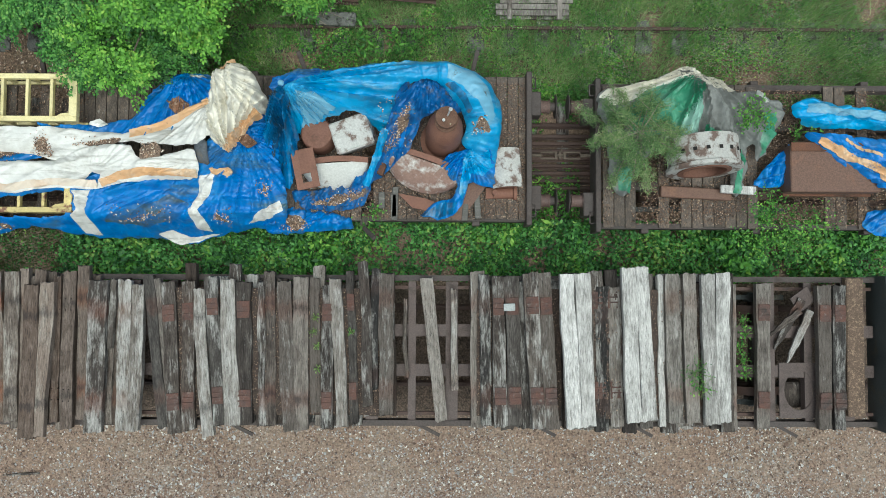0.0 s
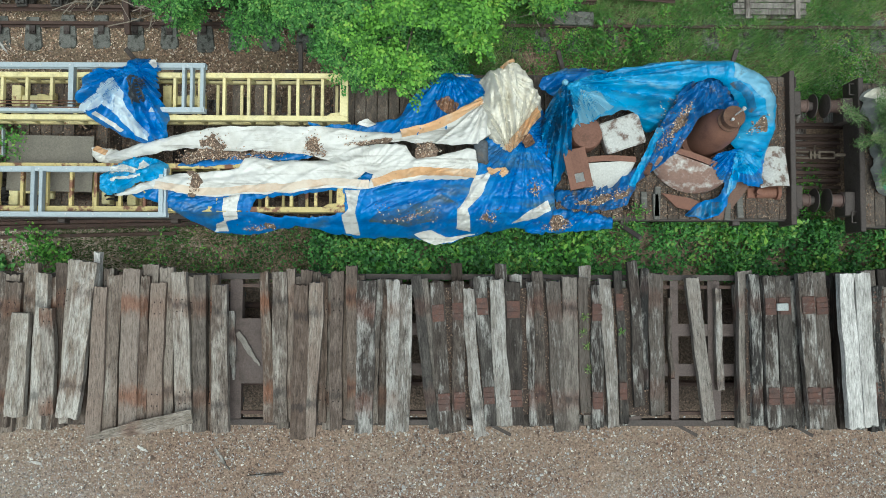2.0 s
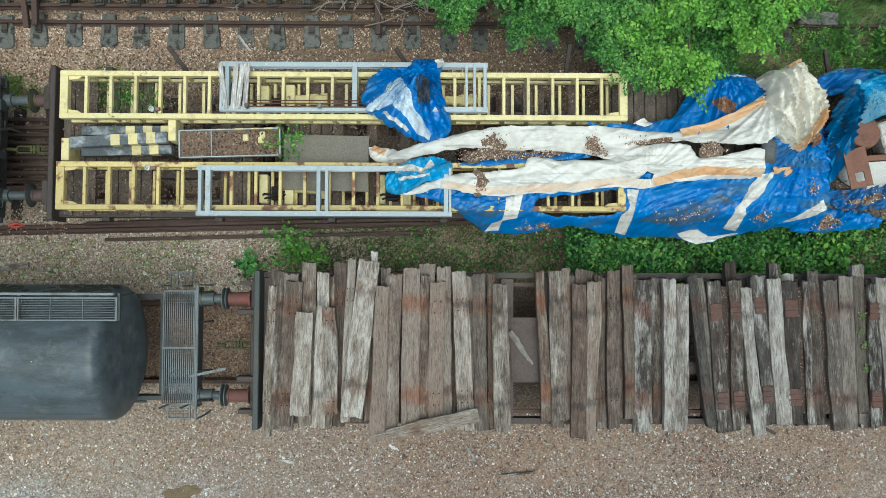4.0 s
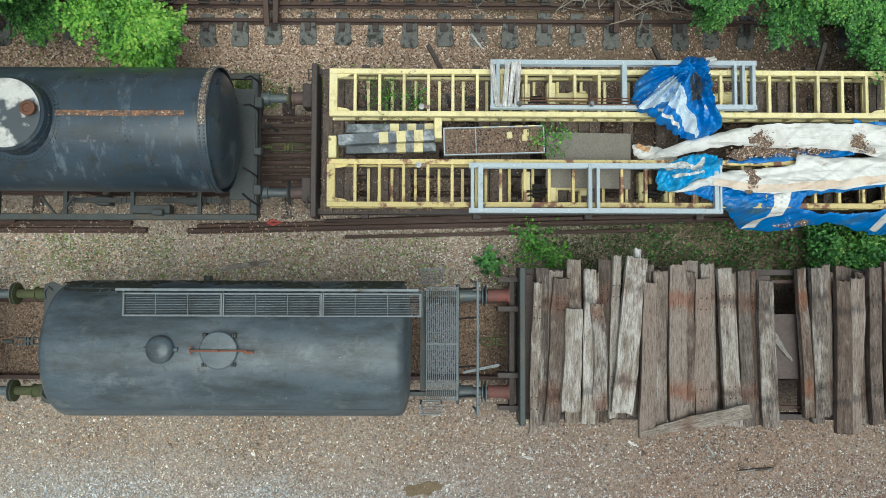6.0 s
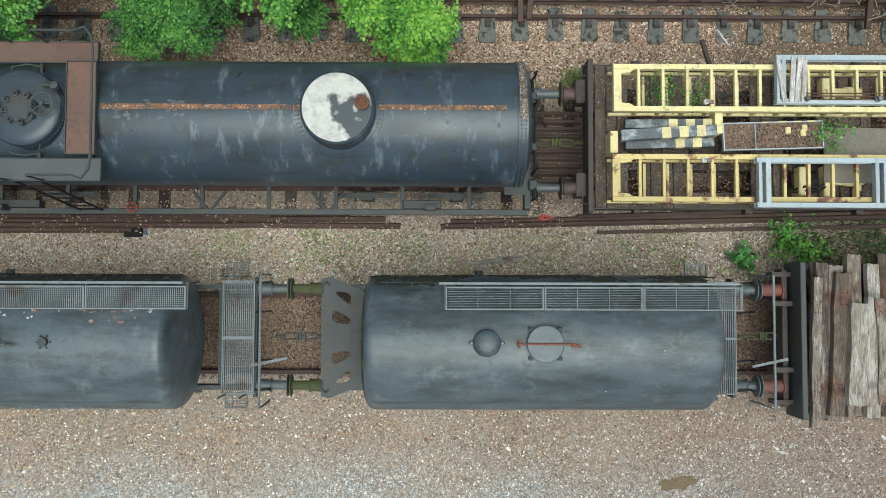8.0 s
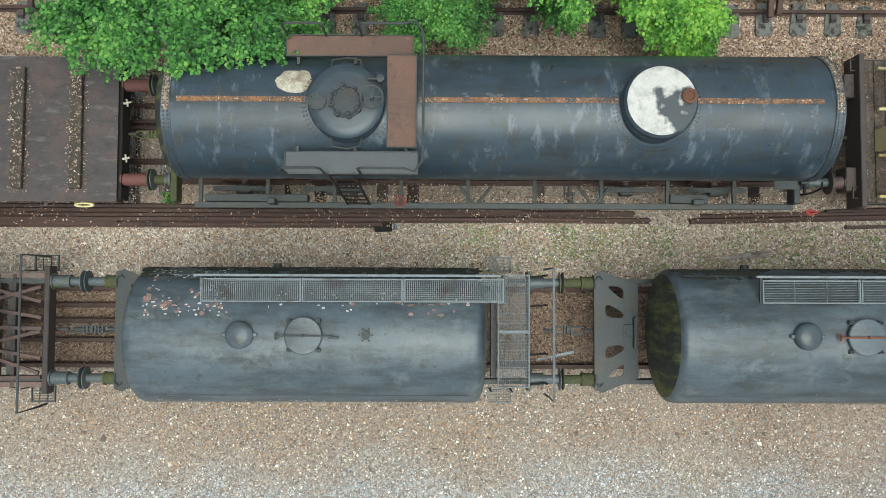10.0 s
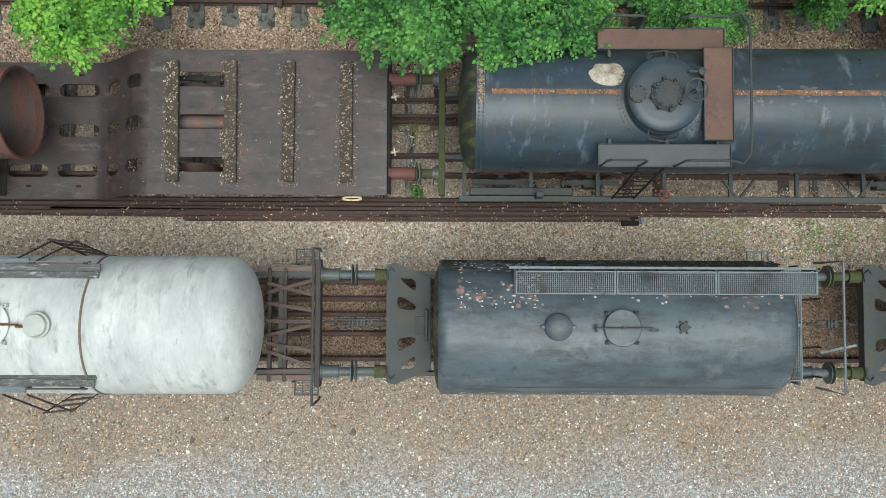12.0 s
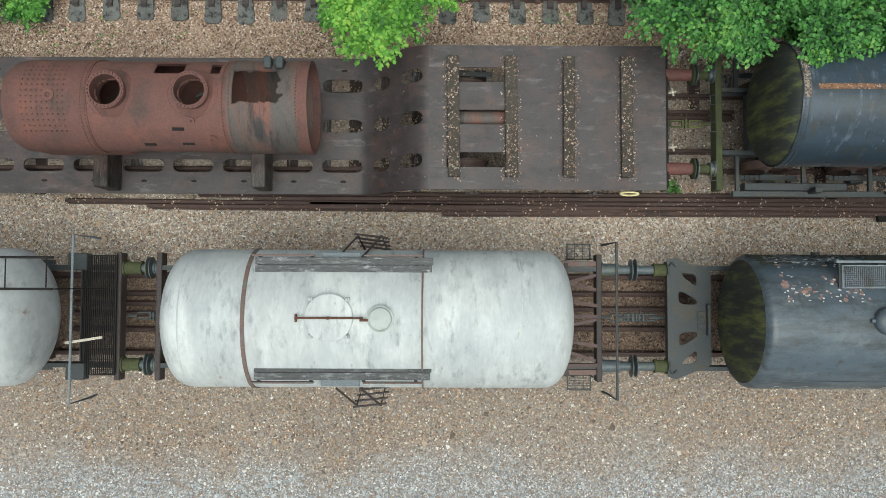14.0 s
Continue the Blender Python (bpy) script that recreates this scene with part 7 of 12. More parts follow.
M_crumbs = surface("bark_crumbs", (0.078, 0.053, 0.042), (0.045, 0.034, 0.029), (0.25, 0.175, 0.13), scale=9, grain=60, rough=0.95, patch_at=0.60, patch_scale=30, edge=0.03, bump=0.9, grain_dark=0.35)
crumb_bed(-4.35, -0.5, 1.55, 1)
crumb_bed(1.1, 2.6, 1.60, 2)
crumb_bed(2.7, 5.5, 1.86, 3)
for y in (-0.65, 0.85):
    s = Shape()
    s.box(-0.09, 0.09, -0.12, 0.12, 0, 0.15, c=0.01)
    solo("packing_block", s, M_wooddark, "dark timber packing block under a sleeper", "timber block", at=pose(3.96, y, 1.875), group="packing blocks")


# ---- middle train: flat wagon with yellow lattice frames and tarpaulins ----
FY = 3.69      # centre line of the flat wagon's body
DECK = 1.3


def flat_wagon(x0, x1, label, gaps, seed, yc):
    w = thing("flat_wagon", 0, 0, 0, label, "railway wagon", group="flat wagons")
    for side in (-1, 1):
        s = Shape()
        channel(s, x0, x1, yc + side * 1.34, 0.98, DECK - 0.06, -side, 0.014, 0.1)
        part("solebar", s, M_darkrust, w)
        s = Shape()
        s.box(x0 + 0.1, x1 - 0.1, yc + side * 0.55 - 0.07, yc + side * 0.55 + 0.07, 0.92, DECK - 0.06)
        part("centre_sill", s, M_darkrust, w)
    r = random.Random(seed)
    x = x0 + 0.12
    variants = []
    for k in range(6):
        s = Shape()
        s.box(-0.095, 0.095, -1.31, 1.31, -0.055, 0.0, c=0.006)
        variants.append(s.mesh("deck_board", M_deckwood, 0))
    while x < x1 - 0.15:
        ob = part("deck_board", r.choice(variants), None, w)
        ob.location = (x + 0.1, yc + r.uniform(-0.02, 0.02), DECK - r.uniform(0, 0.012))
        if any(a < x < b for a, b in gaps) and r.random() < 0.62:
            bpy.data.objects.remove(ob)
        x += 0.204
    for x, out in ((x0, -1), (x1, 1)):
        s = Shape()
        s.box(x - 0.05, x + 0.05, yc - 1.42, yc + 1.38, 0.95, 1.5, c=0.012)
        part("end_board", s, M_darkrust, w, "dark rusty end board")
        for yy in (-0.9, 0.83):
            s = Shape()
            a, b = sorted((x + out * 0.05, x + out * 0.24))
            s.box(a, b, yc + yy - 0.22, yc + yy + 0.22, 0.95, 1.33, c=0.015)
            part("buffer_block", s, M_darkrust, w, "dark weathered buffer block")
        s = Shape()
        for yy in (-1.15, 1.2):
            s.wire([(x + out * 0.05, yc + yy - 0.1, 1.35), (x + out * 0.13, yc + yy - 0.1, 1.35), (x + out * 0.13, yc + yy + 0.1, 1.35), (x + out * 0.05, yc + yy + 0.1, 1.35)], 0.016)
        part("grab_handle", s, M_darkrust, w)
    buffer_pair(w, x0 - 0.22, -1, UP, stock=0.2, rod=0.06, casing=M_bufpurple, head_mat=M_darkrust, head_r=0.22)
    buffer_pair(w, x1 + 0.22, 1, UP, stock=0.16, rod=0.12, casing=M_bufpurple, head_mat=M_darkrust, head_r=0.22)
    # stake pockets along both sides
    k = x0 + 0.9
    while k < x1:
        for side in (-1, 1):
            s = Shape()
            yy = yc + side * 1.38
            s.box(k - 0.07, k + 0.07, yy - 0.04, yy + 0.04, 1.05, 1.25, c=0.01)
            part("stake_pocket", s, M_darkrust, w)
        k += 2.05
    for x in (x0 + 1.4, x0 + 3.2, x1 - 3.2, x1 - 1.4):
        wheelset(w, x, UP)
    return w


M_deckwood = surface("dirty_deck_boards", (0.085, 0.068, 0.058), (0.125, 0.102, 0.087), (0.17, 0.13, 0.10), scale=3, grain=34, stretch=(2, 0.8, 2), rough=0.95, vary=0.25, patch_at=0.58, patch_scale=12, bump=0.8, grain_dark=0.35, more=(((0.24, 0.225, 0.205), 0.64, 9.0, 0.05, (1, 1, 1)), ((0.05, 0.042, 0.036), 0.60, 5.0, 0.08, (1.5, 0.7, 1))))
M_woodgreyblock = surface("grey_block", (0.15, 0.145, 0.135), (0.10, 0.095, 0.085), (0.2, 0.19, 0.175), scale=5, grain=30, stretch=(1, 5, 1), rough=0.9, bump=0.6)
flat_wagon(-16.2, 2.05, "long flat wagon with worn boards carrying frames and tarpaulins", ((-15.5, -12.0), (-11.0, -6.3), (-1.3, -0.6)), 4, FY)
flat_wagon(3.3, 13.6, "flat wagon with missing floor boards and covered loads", ((3.7, 5.0), (6.0, 12.0)), 5, FY - 0.12)
coupling_host = thing("screw_coupling", 0, 0, 0, "slack rusty screw coupling between two wagons", "coupling")
coupling(coupling_host, 2.1, 3.26, UP, mat=M_coupling)


def lattice(name, x0, x1, y0, y1, zb, zt, mats, rungs, label, group):
    """A welded box lattice: four chords, rungs above and below, uprights."""
    f = thing(name, 0, 0, 0, label, "steel frame", group=group)
    cw = 0.09
    for y, tag in ((y0, 0), (y1 - cw, 1)):
        s = Shape()
        s.box(x0, x1, y, y + cw, zt - 0.13, zt, c=0.006)
        part("top_chord", s, mats[0], f)
        s = Shape()
        s.box(x0, x1, y + 0.02, y + cw - 0.02, zb, zb + 0.09, c=0.006)
        part("bottom_chord", s, mats[0], f)
    for x in (x0, x1 - 0.14):
        s = Shape()
        s.box(x, x + 0.14, y0 + cw, y1 - cw, zt - 0.13, zt - 0.003, c=0.006)
        part("end_bar", s, mats[1], f)
    for k, x in enumerate(rungs):
        s = Shape()
        s.box(x - 0.027, x + 0.027, y0 + cw, y1 - cw, zt - 0.1, zt - 0.012, c=0.006)
        part("rung", s, mats[1] if k % 4 == 3 else mats[0], f)
        s = Shape()
        s.box(x + 0.17, x + 0.22, y0 + 0.1, y1 - 0.1, zb + 0.01, zb + 0.07)
        part("lower_rung", s, mats[0], f)
        for y in (y0 + 0.02, y1 - 0.07):
            s = Shape()
            s.box(x - 0.03, x + 0.03, y, y + 0.05, zb + 0.09, zt - 0.13)
            part("upright", s, mats[0], f)
    # gussets in the end corners
    for x, d in ((x0 + 0.14, 1), (x1 - 0.14, -1)):
        for y, e in ((y0 + cw, 1), (y1 - cw, -1)):
            s = Shape()
            s.plate([(x, y), (x + d * 0.24, y), (x + d * 0.16, y + e * 0.05), (x, y + e * 0.07)][:: d * e], 0.012, pose(0, 0, zt - 0.05))
            part("gusset", s, mats[0], f)
    return f


rungs_n = [-15.42 + 0.43 * k for k in range(22)]
rungs_s = [-15.41 + 0.425 * k for k in range(22)]
lattice("lattice_frame", -15.87, -5.94, 4.02, 4.86, 1.36, 1.9, (M_yellow, M_yellow), [x for x in rungs_n if x < -6.3], "long yellow welded lattice frame, paint faded", "yellow lattice frames")
lattice("lattice_frame", -15.9, -5.98, 2.42, 3.26, 1.36, 1.9, (M_yellowrust, M_yellowrust), [x for x in rungs_s if x < -6.3], "long yellow lattice frame, rusty at one end", "yellow lattice frames")


def machinery(x, y, z):
    m = thing("hoist_unit", 0, 0, 0, "yellow painted hoist mechanism inside a lattice frame", "machinery", group="hoist units")
    for a, b, w in ((-0.45, -0.3, 0.26), (0.0, 0.16, 0.28)):
        s = Shape()
        s.box(x + a, x + b, y - w, y + w, z, z + 0.23, c=0.015)
        part("bracket", s, M_yellow, m)
    s = Shape()
    s.box(x + 0.16, x + 0.75, y - 0.06, y + 0.1, z + 0.05, z + 0.2, c=0.02)
    s.tube((x + 0.5, y - 0.08, z + 0.12), (x + 0.5, y + 0.12, z + 0.12), 0.09, 16)
    s.box(x + 0.6, x + 0.74, y - 0.16, y + 0.16, z + 0.02, z + 0.12, c=0.015)
    part("arm", s, M_yellow, m)
    s = Shape()
    s.wire([(x - 0.5, y - 0.15, z + 0.1), (x - 0.35, y - 0.1, z + 0.25), (x - 0.15, y - 0.12, z + 0.27), (x + 0.02, y - 0.05, z + 0.2)], 0.022)
    s.wire([(x - 0.5, y - 0.2, z + 0.1), (x - 0.3, y - 0.17, z + 0.26), (x - 0.1, y - 0.18, z + 0.26), (x + 0.02, y - 0.1, z + 0.22)], 0.018)
    part("hose", s, M_dark, m, "black hose")
    s = Shape()
    s.box(x - 0.25, x - 0.08, y - 0.2, y + 0.05, z, z + 0.16, c=0.01)
    part("valve_block", s, M_dark, m)


machinery(-12.0, 4.44, DECK + 0.02)
machinery(-12.0, 2.84, DECK + 0.02)
machinery(-9.9, 2.84, DECK + 0.02)
machinery(-9.3, 4.44, DECK + 0.02)


def grey_frame(x0, x1, y0, y1, z, cross, label):
    f = thing("channel_frame", 0, 0, 0, label, "steel frame", group="grey channel frames")
    for y, face in ((y0, 1), (y1, -1)):
        s = Shape()
        channel(s, x0, x1, y, z - 0.14, z, face, 0.012, 0.085)
        part("side_channel", s, M_greypaint, f)
    for x, wd in cross:
        s = Shape()
        s.box(x - wd / 2, x + wd / 2, y0 + 0.012, y1 - 0.012, z - 0.12, z + 0.004, c=0.006)
        part("cross_member", s, M_greypaint, f)
    s = Shape()
    for k in range(9):
        x = x0 + 0.3 + (x1 - x0 - 0.6) * k / 8
        s.tube((x, y0 + 0.045, z), (x, y0 + 0.045, z + 0.012), 0.014, 7)
        s.tube((x, y1 - 0.045, z), (x, y1 - 0.045, z + 0.012), 0.014, 7)
    part("bolt_heads", s, M_boltpale, f)["kind"] = "stuff"
    return f


M_boltpale = surface("pale_bolts", (0.55, 0.56, 0.55), (0.4, 0.4, 0.4), scale=8, grain=60, rough=0.5)
grey_frame(-13.05, -8.4, 4.13, 4.99, 2.04, [(-13.02, 0.05), (-12.92, 0.07), (-10.71, 0.09), (-8.77, 0.05), (-8.63, 0.05), (-8.45, 0.06)], "pale blue-grey steel channel frame on yellow lattice")
grey_frame(-13.42, -9.02, 2.31, 3.18, 2.04, [(-13.36, 0.06), (-13.22, 0.09), (-11.32, 0.07), (-11.18, 0.06), (-9.12, 0.08), (-9.05, 0.04)], "pale blue-grey steel channel frame on yellow lattice")
for y in (4.2, 4.26, 4.31):
    s = Shape()
    s.tube((-12.6, y, 2.052), (-10.2, y, 2.052), 0.011, 6)
    solo("rod", s, M_rust, "thin rusty steel rod on a grey frame", "rod", group="rods on a frame")
for k, (x, lean) in enumerate(((-12.78, 4), (-12.68, 6), (-12.58, 3), (-12.98, -8))):
    s = Shape()
    s.box(-0.042, 0.042, -0.4, 0.4, 0, 0.03, c=0.006)
    solo("board", s, M_woodpale, "short whitened board across a grey frame", "board", at=pose(x, 4.55, 2.046 + (0.002 * k), 0, 0, -lean), group="boards on grey frame")
for x in (-12.55, -11.3):
    s = Shape()
    s.tube((0, 0, 0), (0, 0, 0.12), 0.035, 10)
    s.tube((0, 0, 0.03), (0, 0, 0.05), 0.05, 10)
    solo("bolt_stud", s, M_grate, "grey threaded stud standing on a frame", "stud", at=pose(x, 4.2, 2.045), group="frame studs")
for x, y in ((-14.25, 4.18), (-14.3, 3.15)):
    s = Shape()
    s.turned([(0, 0.05), (0.05, 0.05), (0.06, 0.03), (0.02, 0.028), (0.02, 0)], pose(0, 0, 0), 18)
    lamp = solo("round_lamp", s, M_boltpale, "small round white lamp beside a lattice rung", "lamp", at=pose(x, y, 1.905), group="round lamps")
    s = Shape()
    s.box(-0.04, 0.04, -0.03, 0.03, -0.02, 0.04, c=0.008)
    p = part("bracket", s, M_flakerust, lamp)
    p.location = (0.1, 0.0, 0.0)


# striped warning boards, tray and sheet between the frames
def warning_board(x0, x1, y, width, z, lean, stripes_from, label):
    b = thing("warning_board", (x0 + x1) / 2, y, z, label, "warning board", group="striped boards")
    b.rotation_euler = (0, 0, radians(lean))
    L = x1 - x0
    s = Shape()
    s.box(-L / 2, L / 2, -width / 2, width / 2, -0.16, 0, c=0.006)
    part("board", s, M_blackpaint, b)
    k = stripes_from
    i = 0
    while k < L - 0.14:
        s = Shape()
        s.plate([(-L / 2 + k, -width / 2), (-L / 2 + k + 0.16, -width / 2), (-L / 2 + k + 0.16, width / 2), (-L / 2 + k, width / 2)], 0.003, pose(0, 0, 0.0005))
        s.box(-L / 2 + k, -L / 2 + k + 0.16, -width / 2 - 0.003, -width / 2 - 0.0005, -0.16, 0)
        part("stripe", s, M_yellow, b, "yellow stripe")
        k += 0.31
        i += 1
    return b


M_blackpaint = surface("scuffed_black_paint", (0.05, 0.058, 0.066), (0.11, 0.13, 0.15), (0.34, 0.37, 0.39), scale=3, grain=25, rough=0.5, patch_at=0.57, patch_scale=3, edge=0.08)
warning_board(-15.72, -14.02, 3.66, 0.19, 1.82, 3.5, 0.72, "black and yellow striped steel board")
warning_board(-15.6, -14.0, 3.86, 0.16, 1.62, 0.5, 0.78, "black and yellow striped steel board")
warning_board(-15.6, -14.0, 3.5, 0.16, 1.62, 2.0, 0.9, "black and yellow striped steel board")
for x, y in ((-15.83, 3.5), (-13.96, 3.86)):
    s = Shape()
    s.box(-0.07, 0.07, -0.2, 0.2, -0.42, 0, c=0.01)
    s.tube((0, 0.0, 0), (0, 0.0, 0.004), 0.03, 10)
    solo("end_plate", s, M_yellow, "yellow steel end plate of a striped board", "steel plate", at=pose(x, y, 1.74))


def tray():
    t = thing("tray", -12.96, 3.64, 1.6, "flat steel tray full of dead leaves", "tray")
    t.rotation_euler = (0, 0, radians(1.8))
    s = Shape()
    s.box(-0.88, 0.88, -0.23, 0.23, 0, 0.02)
    part("bottom", s, M_litter, t, "bottom hidden by brown leaf litter")
    for b in ((-0.9, -0.88, -0.25, 0.25), (0.88, 0.9, -0.25, 0.25), (-0.88, 0.88, -0.25, -0.23), (-0.88, 0.88, 0.23, 0.25), (-0.33, -0.315, -0.23, 0.23)):
        s = Shape()
        s.box(*b, -0.02, 0.07)
        part("rim", s, M_greypaint, t)
    for x in (-0.2, 0.1, 0.38, 0.62):
        s = Shape()
        s.plate([(x, 0.231), (x + 0.14, 0.231), (x + 0.14, 0.252), (x, 0.252)], 0.004, pose(0, 0, 0.07))
        part("stripe", s, M_yellow, t)
    for x, y in ((0.28, 0.1), (0.55, 0.05), (0.58, 0.14)):
        s = Shape()
        s.box(x - 0.05, x + 0.05, y - 0.07, y + 0.05, 0.02, 0.06, c=0.015)
        part("yellow_scrap", s, M_yellow, t)


tray()
M_sheet = surface("weathered_grey_sheet", (0.125, 0.112, 0.092), (0.165, 0.148, 0.122), (0.26, 0.17, 0.12), scale=2, grain=40, rough=0.6, patch_at=0.7)
s = Shape()
s.box(-0.76, 0.76, -0.5, 0.5, -0.02, 0.0, c=0.004)
solo("sheet", s, M_sheet, "dull grey-brown steel sheet on the wagon", "steel sheet", at=pose(-11.26, 3.3, 1.58, 0, 0, -1))


# ---- tarpaulins ----
def ragged(poly, seed, step=0.06, amount=0.035):
    """Torn hems: the outline cut into short pieces that wander."""
    out = []
    for i in range(len(poly)):
        (ax, ay), (bx, by) = poly[i], poly[(i + 1) % len(poly)]
        n = max(1, int(math.hypot(bx - ax, by - ay) / step))
        for k in range(n):
            x, y = ax + (bx - ax) * k / n, ay + (by - ay) * k / n
            d = [sum(noise.noise(Vector((x * f, y * f, seed + s))) / g for f, g in ((4, 1), (13, 2))) for s in (0, 40)]
            out.append((x + amount * d[0], y + amount * d[1]))
    return out


GRADS = np.random.default_rng(5).uniform(0, 2 * np.pi, 4096)


def ripple(x, y, seed):
    """Smooth noise of two coordinates, about -0.7 to 0.7."""
    x, y = np.asarray(x, float), np.asarray(y, float)
    i, j = np.floor(x), np.floor(y)
    u, v = x - i, y - j

    def corner(a, b):
        g = GRADS[((i + a) * 157 + (j + b) * 311 + int(seed * 97) * 13).astype(np.int64) % 4096]
        return np.cos(g) * (u - a) + np.sin(g) * (v - b)

    p, q = u * u * u * (u * (u * 6 - 15) + 10), v * v * v * (v * (v * 6 - 15) + 10)
    return (corner(0, 0) * (1 - p) + corner(1, 0) * p) * (1 - q) + (corner(0, 1) * (1 - p) + corner(1, 1) * p) * q


def ease(a, b, v):
    t = np.clip((np.asarray(v, float) - a) / (b - a), 0, 1)
    return t * t * (3 - 2 * t)


def crease(x, y, seed, turn, freq, long=0.15):
    """Long narrow ridges that run along turn, in degrees, and come and go."""
    c, s = math.cos(radians(turn)), math.sin(radians(turn))
    u, v = x * c + y * s, -x * s + y * c
    v = v + 0.22 * ripple(u * 0.7, v * 0.7, seed + 1)
    n = ripple(u * freq * long, v * freq, seed + 2)
    m = ease(-0.2, 0.25, ripple(x * 1.1, y * 1.1, seed + 3))
    k = ripple(u * freq * long * 1.3, v * freq * 0.8, seed + 7)
    return np.clip(1 - np.abs(n) * 6.0, 0, 1) ** 1.1 * m - 0.6 * np.clip(1 - np.abs(k) * 9.0, 0, 1) * (1 - 0.6 * m) + 0.12 * n


def pleats(x, y, seed, cx, cy, count):
    """Folds that fan out from a tied point."""
    a, r = np.arctan2(y - cy, x - cx), np.hypot(x - cx, y - cy)
    n = ripple(a * count, r * 0.5, seed)
    return (np.clip(1 - np.abs(n) * 3.6, 0, 1) - 0.3) * r / (r + 0.35) * np.exp(-r / 2.2)


def crumpled(x, y, seed):
    """Flat facets that meet in long straight creases, as in stiff old sheet."""
    z = 0.0
    for k in range(4):
        f = 0.9 * 1.75 ** k
        a = seed * 1.9 + k * 2.4
        u = (x * math.cos(a) + y * math.sin(a)) * f + 0.7 * ripple(x * 0.8, y * 0.8, seed + 3 * k)
        m = ease(-0.15, 0.35, ripple(x * 1.2, y * 1.2, seed + 20 + 5 * k))
        z = z + m * (2 * np.abs(u - np.floor(u + 0.5)) - 0.5) * 0.5 / f
    return z


def sheet_form(height, seed, folds, crumple, lift=0.0, fans=()):
    """The height of a creased sheet on its support."""
    def form(x, y):
        z = height(x, y) + lift
        for k, (amp, turn, freq) in enumerate(folds):
            z = z + 1.5 * amp * crease(x, y, seed + k, turn, freq) + 0.8 * amp * crease(x, y, seed + k + 11, turn + 16, freq * 2.1) + 0.45 * amp * crease(x, y, seed + k + 23, turn - 33, freq * 3.3)
        for amp, cx, cy, count in fans:
            z = z + 1.4 * amp * pleats(x, y, seed, cx, cy, count)
        return z + 2.0 * crumple * crumpled(x, y, seed)
    return form


def cloth(name, poly, form, mat, label, seed, cell=0.018, droop=0.05, parent=None, amount=0.05, rounds=1, holes=()):
    """A draped sheet over the outline, with a drooping ragged hem and torn holes."""
    poly = ragged(rounded(poly, rounds), seed, amount=amount)
    holes = [ragged(h, seed + 9, amount=amount) for h in holes]
    xs = np.array([p[0] for p in poly])
    ys = np.array([p[1] for p in poly])
    gx = np.arange(xs.min() - cell, xs.max() + 2 * cell, cell)
    gy = np.arange(ys.min() - cell, ys.max() + 2 * cell, cell)
    X, Y = np.meshgrid(gx, gy, indexing="ij")
    keep = inside(poly, X[:-1, :-1] + cell / 2, Y[:-1, :-1] + cell / 2)
    dist, near = edge_distance(poly, X, Y)
    for h in holes:
        keep &= ~inside(h, X[:-1, :-1] + cell / 2, Y[:-1, :-1] + cell / 2)
        d2, n2 = edge_distance(h, X, Y)
        near = np.where((d2 < dist)[..., None], n2, near)
        dist = np.minimum(dist, d2)
    used = np.zeros(X.shape, int)
    for dx in (0, 1):
        for dy in (0, 1):
            used[dx:dx + keep.shape[0], dy:dy + keep.shape[1]] += keep
    rim = (used > 0) & (used < 4)
    PX, PY = np.where(rim, near[..., 0], X), np.where(rim, near[..., 1], Y)
    Z = form(PX, PY) - droop * np.exp(-np.where(rim, 0.0, dist) / 0.03)
    index = -np.ones(X.shape, int)
    index[used > 0] = np.arange((used > 0).sum())
    vs = np.stack([PX, PY, Z], -1)[used > 0]
    fs = np.stack([index[:-1, :-1], index[1:, :-1], index[1:, 1:], index[:-1, 1:]], -1)[keep]
    me = bpy.data.meshes.new(name)
    me.from_pydata(vs.tolist(), [], fs.tolist())
    me.shade_smooth()
    me.set_sharp_from_angle(angle=radians(60))
    me.materials.append(mat)
    if parent:
        return part(name, me, None, parent, label)
    return solo(name, me, None, label, "tarpaulin")


def band(pts, width):
    """Outline of a strip of that width along the points."""
    left, right = [], []
    n = len(pts)
    for i in range(n):
        a, b = Vector(pts[max(0, i - 1)]), Vector(pts[min(n - 1, i + 1)])
        d = (b - a).normalized()
        p = Vector(pts[i])
        q = Vector((-d.y, d.x)) * width / 2
        left.append(tuple(p + q))
        right.append(tuple(p - q))
    return left + right[::-1]


def tarpaulin(label, poly, height, mat, seed, bands=(), folds=((0.05, 20, 3.0),), droop=0.05, lift=0.0, crumple=0.12, fans=(), holes=(), amount=0.05):
    """A sheet with printed bands or sewn panels as parts: (name, outline, material, label). Returns its form, to lay things on it."""
    t = thing("tarpaulin", 0, 0, 0, label, "tarpaulin", group="tarpaulins on the wagons")
    form = sheet_form(height, seed, folds, crumple, lift, fans)
    cloth("sheet", poly, form, mat, "", seed, droop=droop, parent=t, holes=holes, amount=amount)
    for name, outline, m, text in bands:
        cloth(name, outline, lambda x, y: form(x, y) + 0.016, m, text, seed, droop=0.008, parent=t, amount=0.025, rounds=0)
    return form


def plastic(name, a, b, c, stains, rough=0.42, grain=0.82):
    """Woven plastic sheet: broad fading, streaks along the folds, grime."""
    return surface(name, a, b, c, scale=1.1, grain=22, rough=rough, patch_at=0.62, patch_scale=2.2, edge=0.12, bump=0.06, grain_dark=0.5 + grain / 2, vary=0.05, more=stains)


